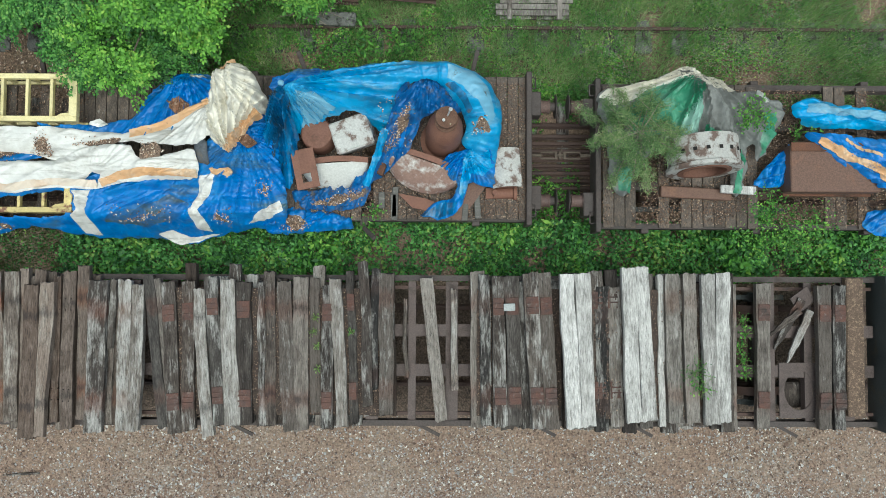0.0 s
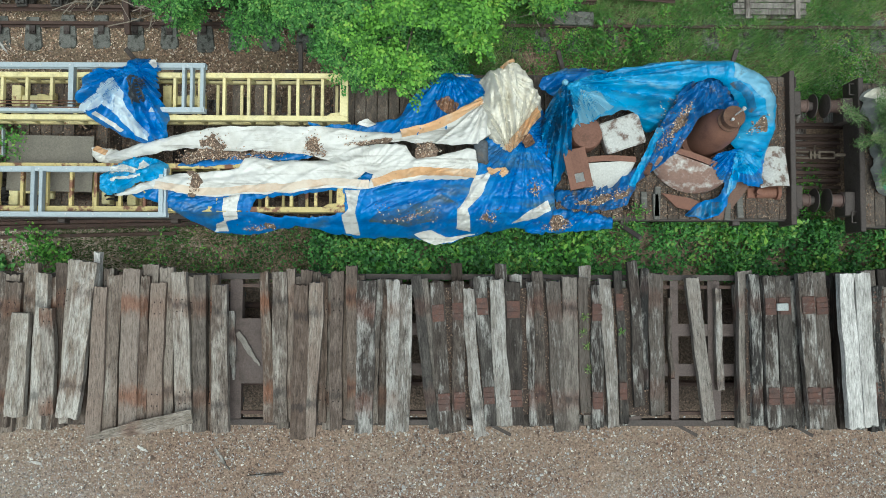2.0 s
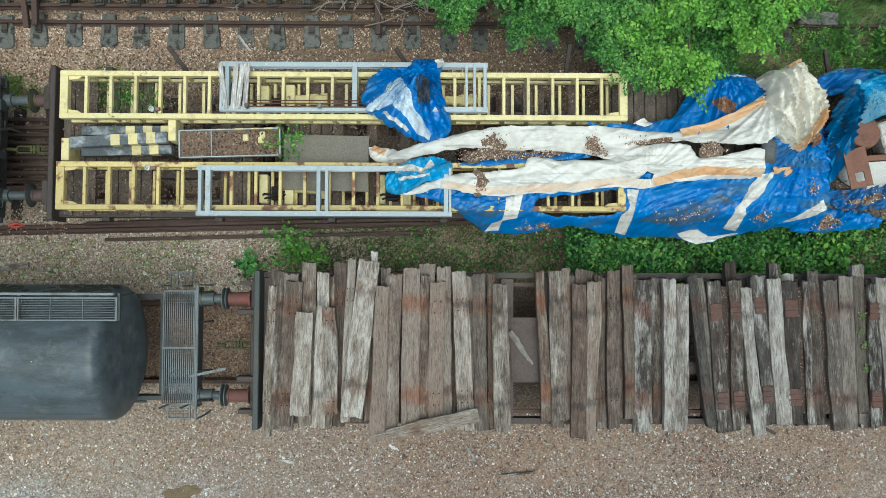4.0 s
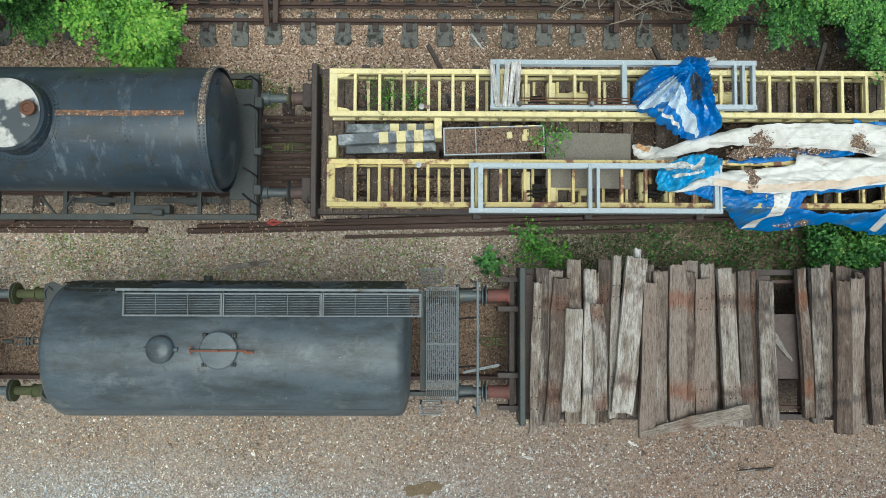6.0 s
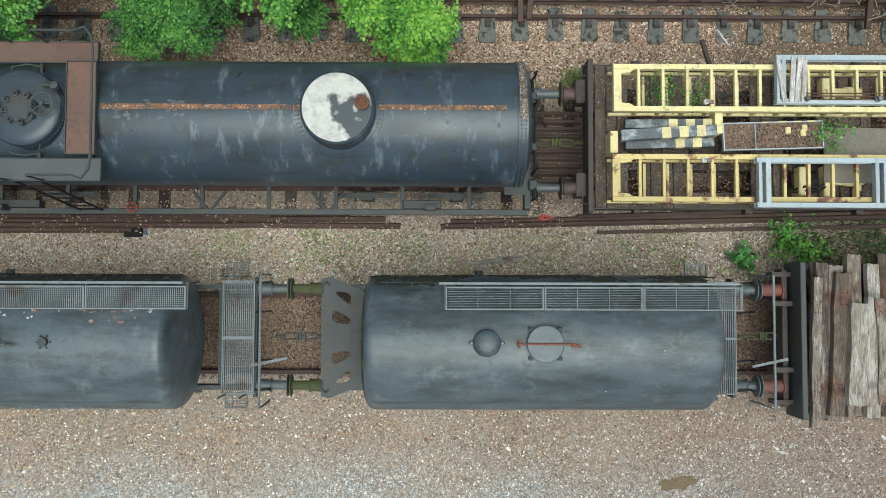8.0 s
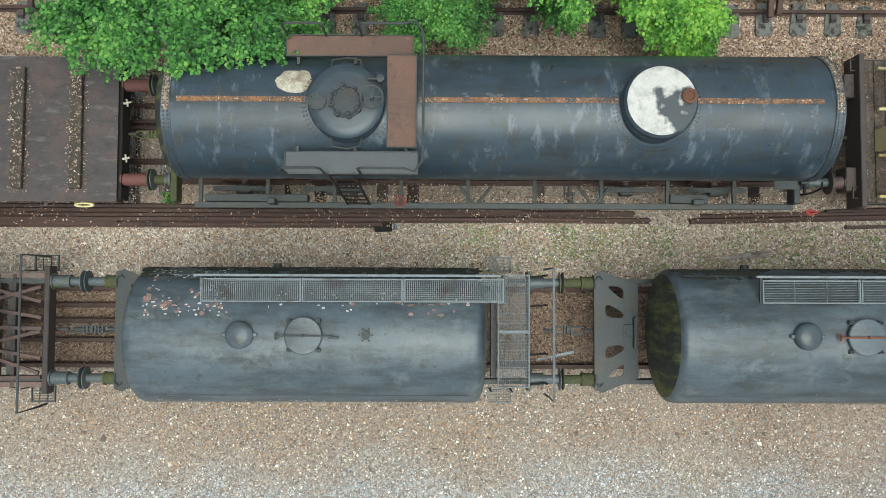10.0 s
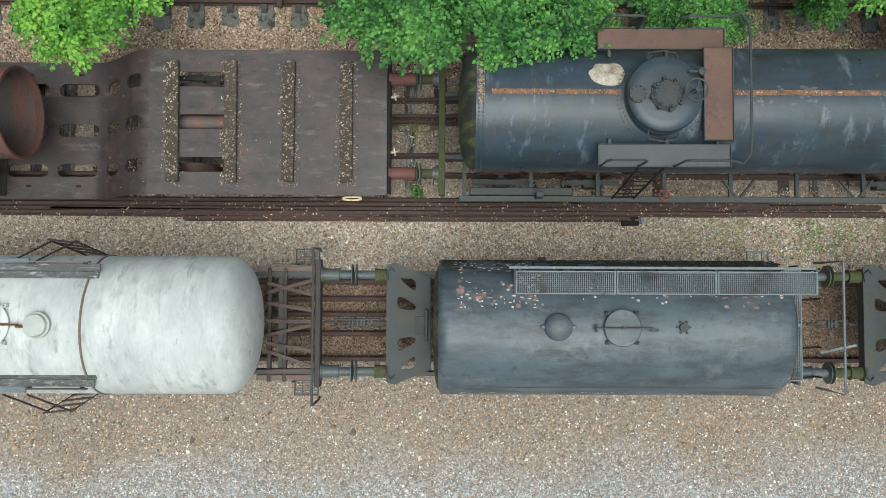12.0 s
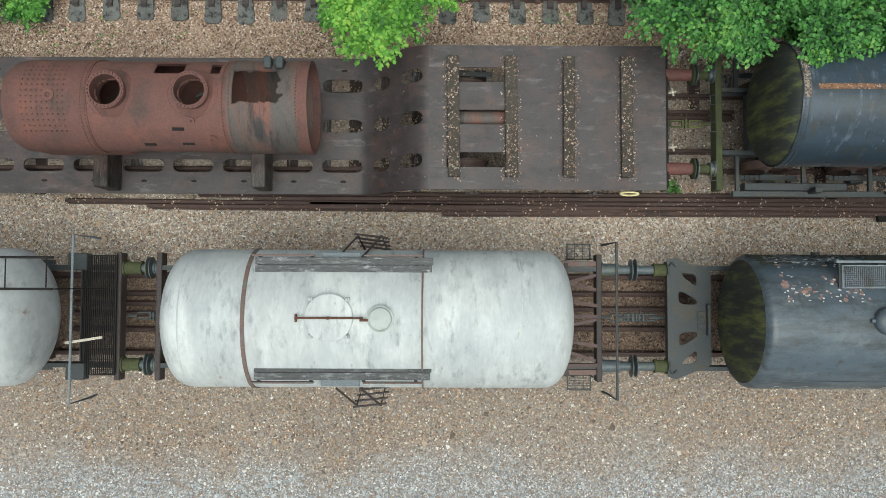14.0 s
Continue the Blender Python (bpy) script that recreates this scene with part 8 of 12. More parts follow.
M_blue = plastic("blue_tarpaulin", (0.006, 0.18, 0.53), (0.005, 0.135, 0.44), (0.015, 0.23, 0.58),
                 (((0.003, 0.075, 0.29), 0.60, 2.4, 0.10, (0.5, 2.2, 1)), ((0.12, 0.31, 0.50), 0.685, 3.0, 0.05, (0.5, 2.6, 1)), ((0.07, 0.105, 0.07), 0.63, 1.5, 0.09, (0.6, 1.8, 1)), ((0.16, 0.10, 0.06), 0.70, 5.0, 0.03, (0.6, 2.0, 1))))
M_blueworn = plastic("faded_blue_tarpaulin", (0.014, 0.32, 0.62), (0.010, 0.24, 0.53), (0.08, 0.42, 0.66),
                     (((0.006, 0.11, 0.27), 0.60, 2.0, 0.10, (0.6, 2.2, 1)), ((0.33, 0.54, 0.64), 0.65, 1.6, 0.10, (0.6, 1.8, 1)), ((0.10, 0.09, 0.075), 0.69, 3.0, 0.05, (0.8, 1.8, 1))))
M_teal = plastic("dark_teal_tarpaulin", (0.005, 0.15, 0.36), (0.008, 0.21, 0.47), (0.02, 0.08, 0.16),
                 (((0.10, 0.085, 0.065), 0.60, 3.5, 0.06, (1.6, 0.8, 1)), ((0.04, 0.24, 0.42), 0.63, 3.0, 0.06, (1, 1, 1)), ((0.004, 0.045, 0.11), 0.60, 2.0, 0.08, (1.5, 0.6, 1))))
M_navy = plastic("navy_blue_tarpaulin", (0.005, 0.085, 0.27), (0.006, 0.12, 0.36), (0.02, 0.06, 0.13),
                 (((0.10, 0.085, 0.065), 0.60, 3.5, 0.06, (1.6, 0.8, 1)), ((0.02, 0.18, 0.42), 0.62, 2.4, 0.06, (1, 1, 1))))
M_white = plastic("dirty_white_tarpaulin", (0.70, 0.69, 0.665), (0.62, 0.61, 0.58), (0.49, 0.47, 0.43),
                  (((0.30, 0.235, 0.17), 0.665, 2.5, 0.05, (0.6, 2.0, 1)), ((0.34, 0.325, 0.295), 0.60, 3.0, 0.07, (0.35, 3.0, 1)), ((0.56, 0.37, 0.24), 0.70, 1.6, 0.06, (0.5, 1.5, 1)), ((0.13, 0.10, 0.075), 0.71, 6.0, 0.03, (0.7, 2.0, 1))), 0.55, 0.9)
M_orangefaint = plastic("stained_white_hem", (0.60, 0.47, 0.35), (0.61, 0.555, 0.49), (0.53, 0.35, 0.22), (((0.20, 0.15, 0.10), 0.68, 5.0, 0.04, (0.7, 1.6, 1)),), 0.6, 0.88)
M_bundle = plastic("mildewed_white_tarpaulin", (0.72, 0.69, 0.61), (0.64, 0.61, 0.53), (0.46, 0.43, 0.35),
                   (((0.36, 0.32, 0.25), 0.61, 3.0, 0.06, (2.4, 0.7, 1)), ((0.13, 0.11, 0.085), 0.68, 5.0, 0.03, (2.0, 0.8, 1)), ((0.50, 0.34, 0.20), 0.69, 1.8, 0.05, (1, 1, 1))), 0.6, 0.86)
M_paleblue = plastic("bleached_blue_tarpaulin", (0.20, 0.42, 0.56), (0.12, 0.34, 0.52), (0.33, 0.47, 0.54), (((0.08, 0.10, 0.10), 0.66, 4.0, 0.05, (1, 1, 1)),), 0.5, 0.85)
M_palecloth = plastic("bleached_white_blue_tarpaulin", (0.62, 0.67, 0.70), (0.46, 0.58, 0.68), (0.25, 0.42, 0.60), (((0.06, 0.20, 0.45), 0.62, 3.0, 0.06, (2.0, 0.6, 1)),), 0.5, 0.88)
M_orange = plastic("orange_tarpaulin_band", (0.58, 0.30, 0.12), (0.58, 0.40, 0.25), (0.60, 0.52, 0.42), (((0.22, 0.12, 0.06), 0.66, 5.0, 0.05, (1, 1, 1)),), 0.6, 0.85)
M_greentarp = plastic("faded_green_tarpaulin", (0.035, 0.22, 0.12), (0.09, 0.31, 0.20), (0.26, 0.37, 0.32), (((0.05, 0.10, 0.06), 0.62, 3.0, 0.07, (1, 1, 1)),), 0.6, 0.8)
M_mint = plastic("bleached_green_tarpaulin", (0.30, 0.47, 0.41), (0.22, 0.42, 0.34), (0.42, 0.52, 0.48), (((0.10, 0.16, 0.12), 0.65, 4.0, 0.05, (1, 1, 1)),), 0.6, 0.85)
M_greytarp = plastic("torn_grey_tarpaulin", (0.16, 0.17, 0.165), (0.23, 0.235, 0.225), (0.10, 0.105, 0.10), (((0.30, 0.31, 0.29), 0.63, 2.6, 0.08, (1.6, 0.7, 1)), ((0.06, 0.075, 0.05), 0.64, 3.0, 0.06, (1, 1, 1))), 0.7, 0.75)
M_paletarp = plastic("pale_grey_tarpaulin", (0.46, 0.47, 0.45), (0.34, 0.36, 0.34), (0.22, 0.22, 0.2), (((0.15, 0.15, 0.13), 0.65, 4.0, 0.05, (1, 1, 1)),), 0.7, 0.82)
M_slate = surface("slate_grey_sheet", (0.045, 0.052, 0.062), (0.075, 0.085, 0.10), (0.12, 0.10, 0.08), scale=3, grain=30, rough=0.6, patch_at=0.64)
M_litterpocket = surface("orange_brown_leaves", (0.30, 0.15, 0.085), (0.15, 0.085, 0.055), (0.42, 0.30, 0.22), scale=9, grain=40, rough=0.95, patch_at=0.60, patch_scale=14, bump=0.8, bump_far=0.02)
M_grimyblue = plastic("mould_stained_blue_tarpaulin", (0.012, 0.12, 0.36), (0.03, 0.10, 0.22), (0.075, 0.105, 0.07), (((0.09, 0.10, 0.05), 0.57, 1.8, 0.12, (0.6, 1.8, 1)), ((0.006, 0.14, 0.46), 0.55, 1.4, 0.10, (0.6, 2.0, 1))))


def load_top(x, y):
    """Height of what lies under the big sheets: frames in the west, a mound of parts further east."""
    west = 1.93 - 0.17 * ease(3.2, 3.45, y) * (1 - ease(3.85, 4.1, y))
    mound = 1.62 + 0.60 * np.exp(-((x + 3.2) / 1.0) ** 2 - ((y - 3.75) / 0.85) ** 2) + 0.33 * np.exp(-((x + 4.6) / 1.2) ** 2 - ((y - 3.3) / 0.6) ** 2)
    k = ease(-6.2, -5.4, x)
    h = west * (1 - k) + mound * k
    return h - 0.85 * ease(0.0, 0.5, 2.48 - y) - 0.3 * ease(4.75, 5.1, y)


def at_line(x, y, pts):
    """Distance to a line through the points, and how far along (0 to 1)."""
    best, along = np.full(np.shape(x), 1e9), np.zeros(np.shape(x))
    n = len(pts) - 1
    for i in range(n):
        (ax, ay), (bx, by) = pts[i], pts[i + 1]
        dx, dy = bx - ax, by - ay
        t = np.clip(((x - ax) * dx + (y - ay) * dy) / (dx * dx + dy * dy), 0, 1)
        q = np.hypot(x - ax - t * dx, y - ay - t * dy)
        along = np.where(q < best, (i + t) / n, along)
        best = np.minimum(best, q)
    return best, along


# big blue sheet with white seams; its window shows the yellow frame
sheet_blue = tarpaulin("blue tarpaulin with white seams draped over the load",
    [(-9.8, 2.84), (-9.69, 2.72), (-9.06, 2.48), (-8.74, 2.29), (-8.45, 2.12), (-7.82, 2.05), (-7.32, 2.15), (-6.82, 2.22), (-6.0, 2.05), (-5.44, 2.02), (-4.87, 2.08), (-4.41, 1.9), (-3.66, 2.08), (-3.09, 2.2), (-2.62, 2.2), (-2.35, 2.08),
     (-2.28, 2.6), (-2.34, 3.11), (-2.45, 3.95), (-2.6, 4.5), (-3.1, 4.5), (-3.6, 3.5), (-4.6, 3.3), (-6.0, 3.1), (-7.5, 3.0), (-9.0, 2.98)],
    load_top, M_blue, 3, (
        ("white_seam", [(-8.07, 2.66), (-7.78, 2.73), (-7.86, 2.31), (-8.12, 2.27), (-8.16, 2.12), (-8.41, 2.12), (-8.31, 2.23), (-8.13, 2.29)], M_white, "white panel sewn into the sheet"),
        ("white_seam", [(-5.98, 2.80), (-5.73, 2.82), (-5.8, 2.47), (-5.8, 2.07), (-6.04, 2.09), (-6.04, 2.36), (-5.9, 2.49)], M_white, "white panel sewn into the sheet"),
        ("white_seam", [(-3.72, 3.06), (-3.44, 3.12), (-3.6, 2.72), (-3.84, 2.51), (-3.74, 2.13), (-4.01, 2.2), (-4.01, 2.5), (-3.81, 2.78)], M_white, "white panel sewn into the sheet"),
        ("white_seam", [(-3.04, 2.28), (-2.75, 2.47), (-2.41, 2.66), (-2.34, 2.5), (-2.62, 2.34)], M_white, "white panel sewn into the sheet"),
        ("grimy_patch", [(-5.6, 2.3), (-4.9, 2.22), (-4.2, 2.36), (-4.0, 2.6), (-4.3, 2.75), (-4.9, 2.5), (-5.4, 2.45)], M_grimyblue, "blue panel stained olive by mould"),
        ("white_hem", [(-4.8, 2.12), (-4.48, 2.17), (-4.22, 2.06), (-3.59, 2.12), (-4.1, 1.98), (-4.41, 1.91), (-4.61, 1.98)], M_white, "loose white hem")),
    folds=((0.05, 8, 2.6), (0.035, 62, 2.2)), fans=((0.12, -2.9, 3.75, 7.0),), droop=0.06, crumple=0.05, holes=([(-7.6, 2.45), (-7.52, 2.64), (-6.77, 2.73), (-6.02, 2.82), (-5.98, 2.40), (-7.19, 2.36)],))
tarpaulin("blue tarpaulin pulled up to a stanchion", [(-6.78, 3.98), (-5.93, 3.97), (-5.14, 4.1), (-4.96, 4.26), (-4.78, 4.55), (-4.53, 4.8), (-4.35, 4.97), (-4.17, 5.06), (-3.86, 4.99), (-3.5, 4.8), (-3.4, 4.13), (-4.11, 3.8), (-4.96, 3.7), (-5.93, 3.78)],
    load_top, M_blue, 4, (("leaf_pocket", [(-4.42, 4.42), (-4.17, 4.5), (-3.99, 4.34), (-4.05, 4.2), (-4.2, 4.15), (-4.35, 4.28)], M_litterpocket, "torn pocket full of orange leaves"), ("white_edge", [(-4.1, 4.96), (-3.84, 4.94), (-3.72, 4.84), (-3.98, 4.88)], M_white, "white torn edge"),
                          ("white_corner", [(-5.8, 4.0), (-5.62, 4.12), (-5.44, 4.0), (-5.6, 3.94)], M_white, "white corner patch")),
    folds=((0.05, 55, 3.0),), fans=((0.14, -4.15, 5.0, 6.0),), crumple=0.1, lift=0.03)
tarpaulin("blue tarpaulin showing under white sheets", [(-9.1, 3.22), (-8.0, 3.4), (-7.2, 3.5), (-6.5, 3.48), (-6.6, 3.36), (-7.3, 3.32), (-8.2, 3.2)], load_top, M_blue, 24, folds=((0.04, 5, 4.0),), crumple=0.08, lift=0.02)

# white sheets on top, with orange hems
sheet_north = tarpaulin("long white tarpaulin strip with an orange edge",
    [(-10.16, 3.42), (-9.38, 3.67), (-8.47, 3.88), (-7.63, 3.94), (-6.42, 3.92), (-5.69, 3.87), (-5.02, 3.82), (-4.41, 3.99), (-3.68, 4.4), (-3.3, 4.72), (-3.0, 4.4), (-3.05, 3.95), (-3.5, 3.72), (-3.74, 3.52), (-4.62, 3.62), (-4.96, 3.68), (-5.69, 3.62), (-5.93, 3.35), (-6.29, 3.32), (-6.78, 3.47), (-8.05, 3.5), (-8.71, 3.55), (-9.25, 3.46), (-9.79, 3.32), (-10.15, 3.3)],
    load_top, M_white, 7, (("orange_band", band([(-5.0, 3.80), (-4.72, 3.85), (-4.35, 3.96), (-3.99, 4.13), (-3.6, 4.36)], 0.15), M_orange, "faded orange edge band"),),
    folds=((0.035, 4, 1.7), (0.02, 24, 1.6)), fans=((0.10, -3.5, 4.4, 6.0),), lift=0.12, crumple=0.02, amount=0.03)
sheet_south = tarpaulin("white tarpaulin strip with a stained orange hem",
    [(-10.02, 2.68), (-9.07, 3.05), (-7.8, 3.13), (-7.68, 3.38), (-7.14, 3.29), (-6.29, 3.33), (-5.69, 3.6), (-4.96, 3.62), (-4.78, 3.33), (-4.35, 3.36), (-3.75, 3.52), (-3.67, 3.18), (-3.75, 2.98), (-4.35, 2.98), (-5.08, 2.95), (-5.56, 2.84), (-5.8, 2.81), (-6.29, 2.83), (-6.89, 2.74), (-7.61, 2.7), (-8.4, 2.64), (-9.24, 2.83), (-9.6, 2.69)],
    load_top, M_white, 9, (("stained_hem", band([(-9.2, 2.87), (-8.4, 2.74), (-7.61, 2.79), (-6.89, 2.84), (-6.29, 2.92), (-5.93, 2.92), (-5.56, 2.91)], 0.13), M_orangefaint, "faintly orange stained hem"),
                           ("orange_band", band([(-5.5, 2.93), (-5.14, 3.04), (-4.72, 3.10), (-4.35, 3.11), (-3.72, 3.06)], 0.13), M_orange, "faded orange hem band")),
    folds=((0.04, 3, 1.8), (0.025, 32, 1.6)), fans=((0.06, -3.7, 3.3, 8.0), (0.05, -5.6, 3.1, 4.0)), lift=0.15, crumple=0.03, amount=0.03, holes=([(-5.78, 2.98), (-5.62, 3.12), (-5.48, 3.08), (-5.58, 2.92)],))
tarpaulin("small slate grey sheet between tarpaulins", [(-3.76, 3.62), (-3.56, 3.66), (-3.48, 3.39), (-3.5, 3.2), (-3.72, 3.24)], load_top, M_slate, 14, folds=((0.02, 60, 2),), lift=0.12, crumple=0.05)


def bundle_top(x, y):
    """A heap of gathered cloth with a long back and a slumped foot."""
    u = ((x + 3.08 + 0.12 * (y - 4.2)) / 0.60) ** 2 + ((y - 4.22) / 0.92) ** 2
    return 1.95 + 0.40 * ease(0.0, 0.9, 1 - u) + 0.14 * ripple(x * 1.3, y * 0.9, 8)


tarpaulin("bunched-up dirty white tarpaulin bundle", [(-3.64, 4.8), (-3.49, 4.92), (-3.37, 4.83), (-3.07, 5.03), (-2.84, 4.89), (-2.72, 4.59), (-2.57, 4.42), (-2.6, 4.06), (-2.78, 3.97), (-2.96, 3.7), (-3.18, 3.41), (-3.48, 3.47), (-3.57, 3.71), (-3.51, 4.07), (-3.63, 4.25), (-3.55, 4.59)],
          bundle_top, M_bundle, 12,
          (("orange_band", band([(-2.64, 4.1), (-2.84, 3.88), (-3.02, 3.62), (-3.2, 3.46)], 0.15), M_orange, "faded orange edge"), ("orange_band", band([(-3.3, 4.82), (-3.18, 4.92), (-3.06, 4.99)], 0.07), M_orange, "faded orange edge"),
           ("leaf_hollow", [(-3.02, 3.62), (-2.84, 3.72), (-2.7, 3.6), (-2.86, 3.5)], M_litterpocket, "dark hollow with dead leaves")),
          folds=((0.07, 75, 1.6),), fans=((0.22, -3.1, 3.3, 7.0), (0.14, -3.45, 4.85, 6.0)), droop=0.16, lift=0.14, crumple=0.36)
tarpaulin("orange and white tarpaulin fold on blue sheet", [(-3.5, 3.16), (-3.2, 3.2), (-3.12, 3.1), (-3.2, 3.02), (-3.48, 3.04)], load_top, M_orange, 16, (), folds=((0.05, 20, 5.0),), lift=0.12)

# tuft of blue sheet on the lattice frames
tarpaulin("crumpled blue and white tarpaulin on yellow frames", [(-10.62, 4.18), (-10.48, 4.67), (-10.29, 4.85), (-9.86, 4.87), (-9.66, 5.02), (-9.37, 5.09), (-9.18, 4.97), (-9.25, 4.73), (-9.17, 4.38), (-9.01, 3.99), (-9.07, 3.7), (-9.45, 3.63), (-9.79, 3.7), (-10.03, 3.84)],
          lambda x, y: 2.08 + 0.16 * np.exp(-((x + 9.9) / 0.45) ** 2 - ((y - 4.4) / 0.5) ** 2) - 0.22 * ease(4.0, 3.6, y), M_blue, 21,
          (("white_panel", [(-10.52, 4.13), (-10.33, 4.33), (-10.09, 4.57), (-9.9, 4.67), (-9.73, 4.43), (-9.7, 4.18), (-9.55, 3.99), (-9.39, 3.75), (-9.43, 3.66), (-9.62, 3.74), (-9.8, 3.98), (-9.96, 4.14), (-10.09, 4.23), (-10.28, 4.08)], M_palecloth, "bleached white panel"),
           ("white_stripe", band([(-10.2, 4.06), (-10.0, 3.94), (-9.78, 3.78)], 0.07), M_white, "white printed stripe"),
           ("dark_hollow", [(-9.64, 4.63), (-9.56, 4.72), (-9.42, 4.68), (-9.38, 4.28), (-9.61, 4.24)], M_slate, "dark slate grey patch"), ("white_corner", [(-9.33, 5.02), (-9.18, 5.03), (-9.17, 4.92), (-9.27, 4.87)], M_white, "white corner patch")),
          folds=((0.12, 120, 1.5), (0.05, 40, 2.0)), fans=((0.26, -9.6, 4.85, 6.0),), droop=0.12, crumple=0.12)
tarpaulin("crumpled pale blue tarpaulin end", [(-10.2, 2.9), (-10.1, 3.12), (-9.7, 3.3), (-9.2, 3.32), (-8.95, 3.2), (-9.1, 3.0), (-9.5, 2.86), (-9.85, 2.66), (-10.1, 2.7)], lambda x, y: 2.02 + 0.08 * np.exp(-((x + 9.7) / 0.4) ** 2), M_blueworn, 22,
          (("white_stripe", band([(-10.0, 3.1), (-9.75, 3.16), (-9.5, 3.1), (-9.35, 3.24)], 0.11), M_white, "white printed stripe"), ("white_stripe", band([(-9.95, 2.92), (-9.7, 2.96), (-9.4, 3.02)], 0.06), M_white, "white printed stripe")), folds=((0.11, 20, 2.6), (0.08, 100, 3)), crumple=0.14)
tarpaulin("torn white tarpaulin scrap with orange edge", [(-10.5, 3.62), (-9.95, 3.5), (-9.6, 3.3), (-10.1, 3.26), (-10.45, 3.35)], lambda x, y: 1.72 + 0.0 * x, M_white, 23, (("orange_band", band([(-10.42, 3.56), (-10.2, 3.46)], 0.1), M_orange, "orange edge"),), folds=((0.05, 30, 4.0),))

# faded blue sheet over the dome load
RIDGE = [(-2.2, 4.5), (-1.2, 4.62), (-0.3, 4.72), (0.5, 4.72), (1.0, 4.45), (1.22, 3.9), (1.2, 3.3)]


def dome_load(x, y):
    d, t = at_line(x, y, RIDGE)
    top = 2.5 + 0.18 * np.sin(t * 2.4) - 0.85 * ease(0.66, 1.0, t)
    return 1.36 + (top - 1.36) * np.exp(-(d / 0.62) ** 2)


sheet_arch = tarpaulin("faded light blue tarpaulin arched over a dome",
    [(-2.25, 4.56), (-1.54, 4.76), (-0.63, 4.95), (0.45, 4.98), (0.94, 4.87), (1.3, 4.6), (1.49, 4.32), (1.52, 3.94), (1.47, 3.62), (1.42, 3.3), (1.22, 3.19), (0.95, 3.33), (0.98, 3.55), (0.77, 3.74), (0.9, 3.9), (0.84, 4.15), (0.63, 4.32), (0.43, 4.59), (0.05, 4.62), (-0.2, 4.46), (-0.33, 4.09), (-0.58, 3.88), (-0.82, 4.08), (-1.01, 4.19), (-1.31, 4.16), (-1.61, 4.04), (-2.05, 3.77), (-2.2, 4.2)],
    dome_load, M_blueworn, 31, (
        ("bleached_panel", [(-2.02, 4.42), (-1.69, 4.4), (-1.36, 4.22), (-1.64, 4.06), (-2.03, 3.82), (-1.96, 4.08)], M_paleblue, "bleached pale blue panel"),
        ("bleached_panel", [(0.55, 4.86), (0.92, 4.8), (1.24, 4.5), (1.38, 4.1), (1.3, 3.95), (1.05, 4.25), (0.8, 4.5), (0.56, 4.62)], M_paleblue, "bleached pale blue panel"),
        ("dark_fold", [(0.5, 4.54), (0.66, 4.4), (0.84, 4.22), (0.92, 4.06), (0.98, 4.14), (0.86, 4.38), (0.66, 4.56)], M_teal, "dark teal inner fold")),
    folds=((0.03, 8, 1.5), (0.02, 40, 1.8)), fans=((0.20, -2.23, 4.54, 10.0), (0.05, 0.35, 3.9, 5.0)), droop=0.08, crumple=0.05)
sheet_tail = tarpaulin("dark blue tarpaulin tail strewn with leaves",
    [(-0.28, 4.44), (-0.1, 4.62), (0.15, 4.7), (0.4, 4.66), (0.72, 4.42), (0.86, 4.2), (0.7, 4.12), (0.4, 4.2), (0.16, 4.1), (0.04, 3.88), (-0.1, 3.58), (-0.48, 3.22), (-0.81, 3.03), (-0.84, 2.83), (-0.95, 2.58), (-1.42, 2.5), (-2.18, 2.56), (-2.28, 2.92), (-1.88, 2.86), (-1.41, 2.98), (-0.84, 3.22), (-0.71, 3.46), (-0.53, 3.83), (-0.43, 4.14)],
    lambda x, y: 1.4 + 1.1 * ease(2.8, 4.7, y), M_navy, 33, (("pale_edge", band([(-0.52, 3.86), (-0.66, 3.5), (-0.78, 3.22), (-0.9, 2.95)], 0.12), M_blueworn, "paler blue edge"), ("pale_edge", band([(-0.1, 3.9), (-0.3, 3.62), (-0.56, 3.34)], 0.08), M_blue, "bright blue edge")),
    folds=((0.09, 60, 3.0), (0.05, 12, 3.0)), fans=((0.14, 0.2, 4.75, 5.0),), droop=0.05, crumple=0.1)
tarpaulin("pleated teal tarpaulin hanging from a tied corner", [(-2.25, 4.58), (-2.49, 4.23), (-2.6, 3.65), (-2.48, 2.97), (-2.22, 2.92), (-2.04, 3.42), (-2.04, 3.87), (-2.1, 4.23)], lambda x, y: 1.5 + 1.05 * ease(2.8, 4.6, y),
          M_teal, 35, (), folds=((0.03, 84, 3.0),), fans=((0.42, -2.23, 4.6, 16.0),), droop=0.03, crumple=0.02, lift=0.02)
sheet_hem = tarpaulin("blue tarpaulin hem with leaf debris", [(-2.8, 2.27), (-2.55, 2.54), (-2.19, 2.6), (-1.16, 2.44), (-1.12, 2.2), (-1.74, 2.17), (-2.44, 2.1), (-2.71, 2.1)], lambda x, y: 1.36 - 0.3 * ease(2.35, 2.05, y), M_blue, 36, folds=((0.08, 12, 3.0), (0.05, 70, 3.0)), droop=0.1, crumple=0.14)
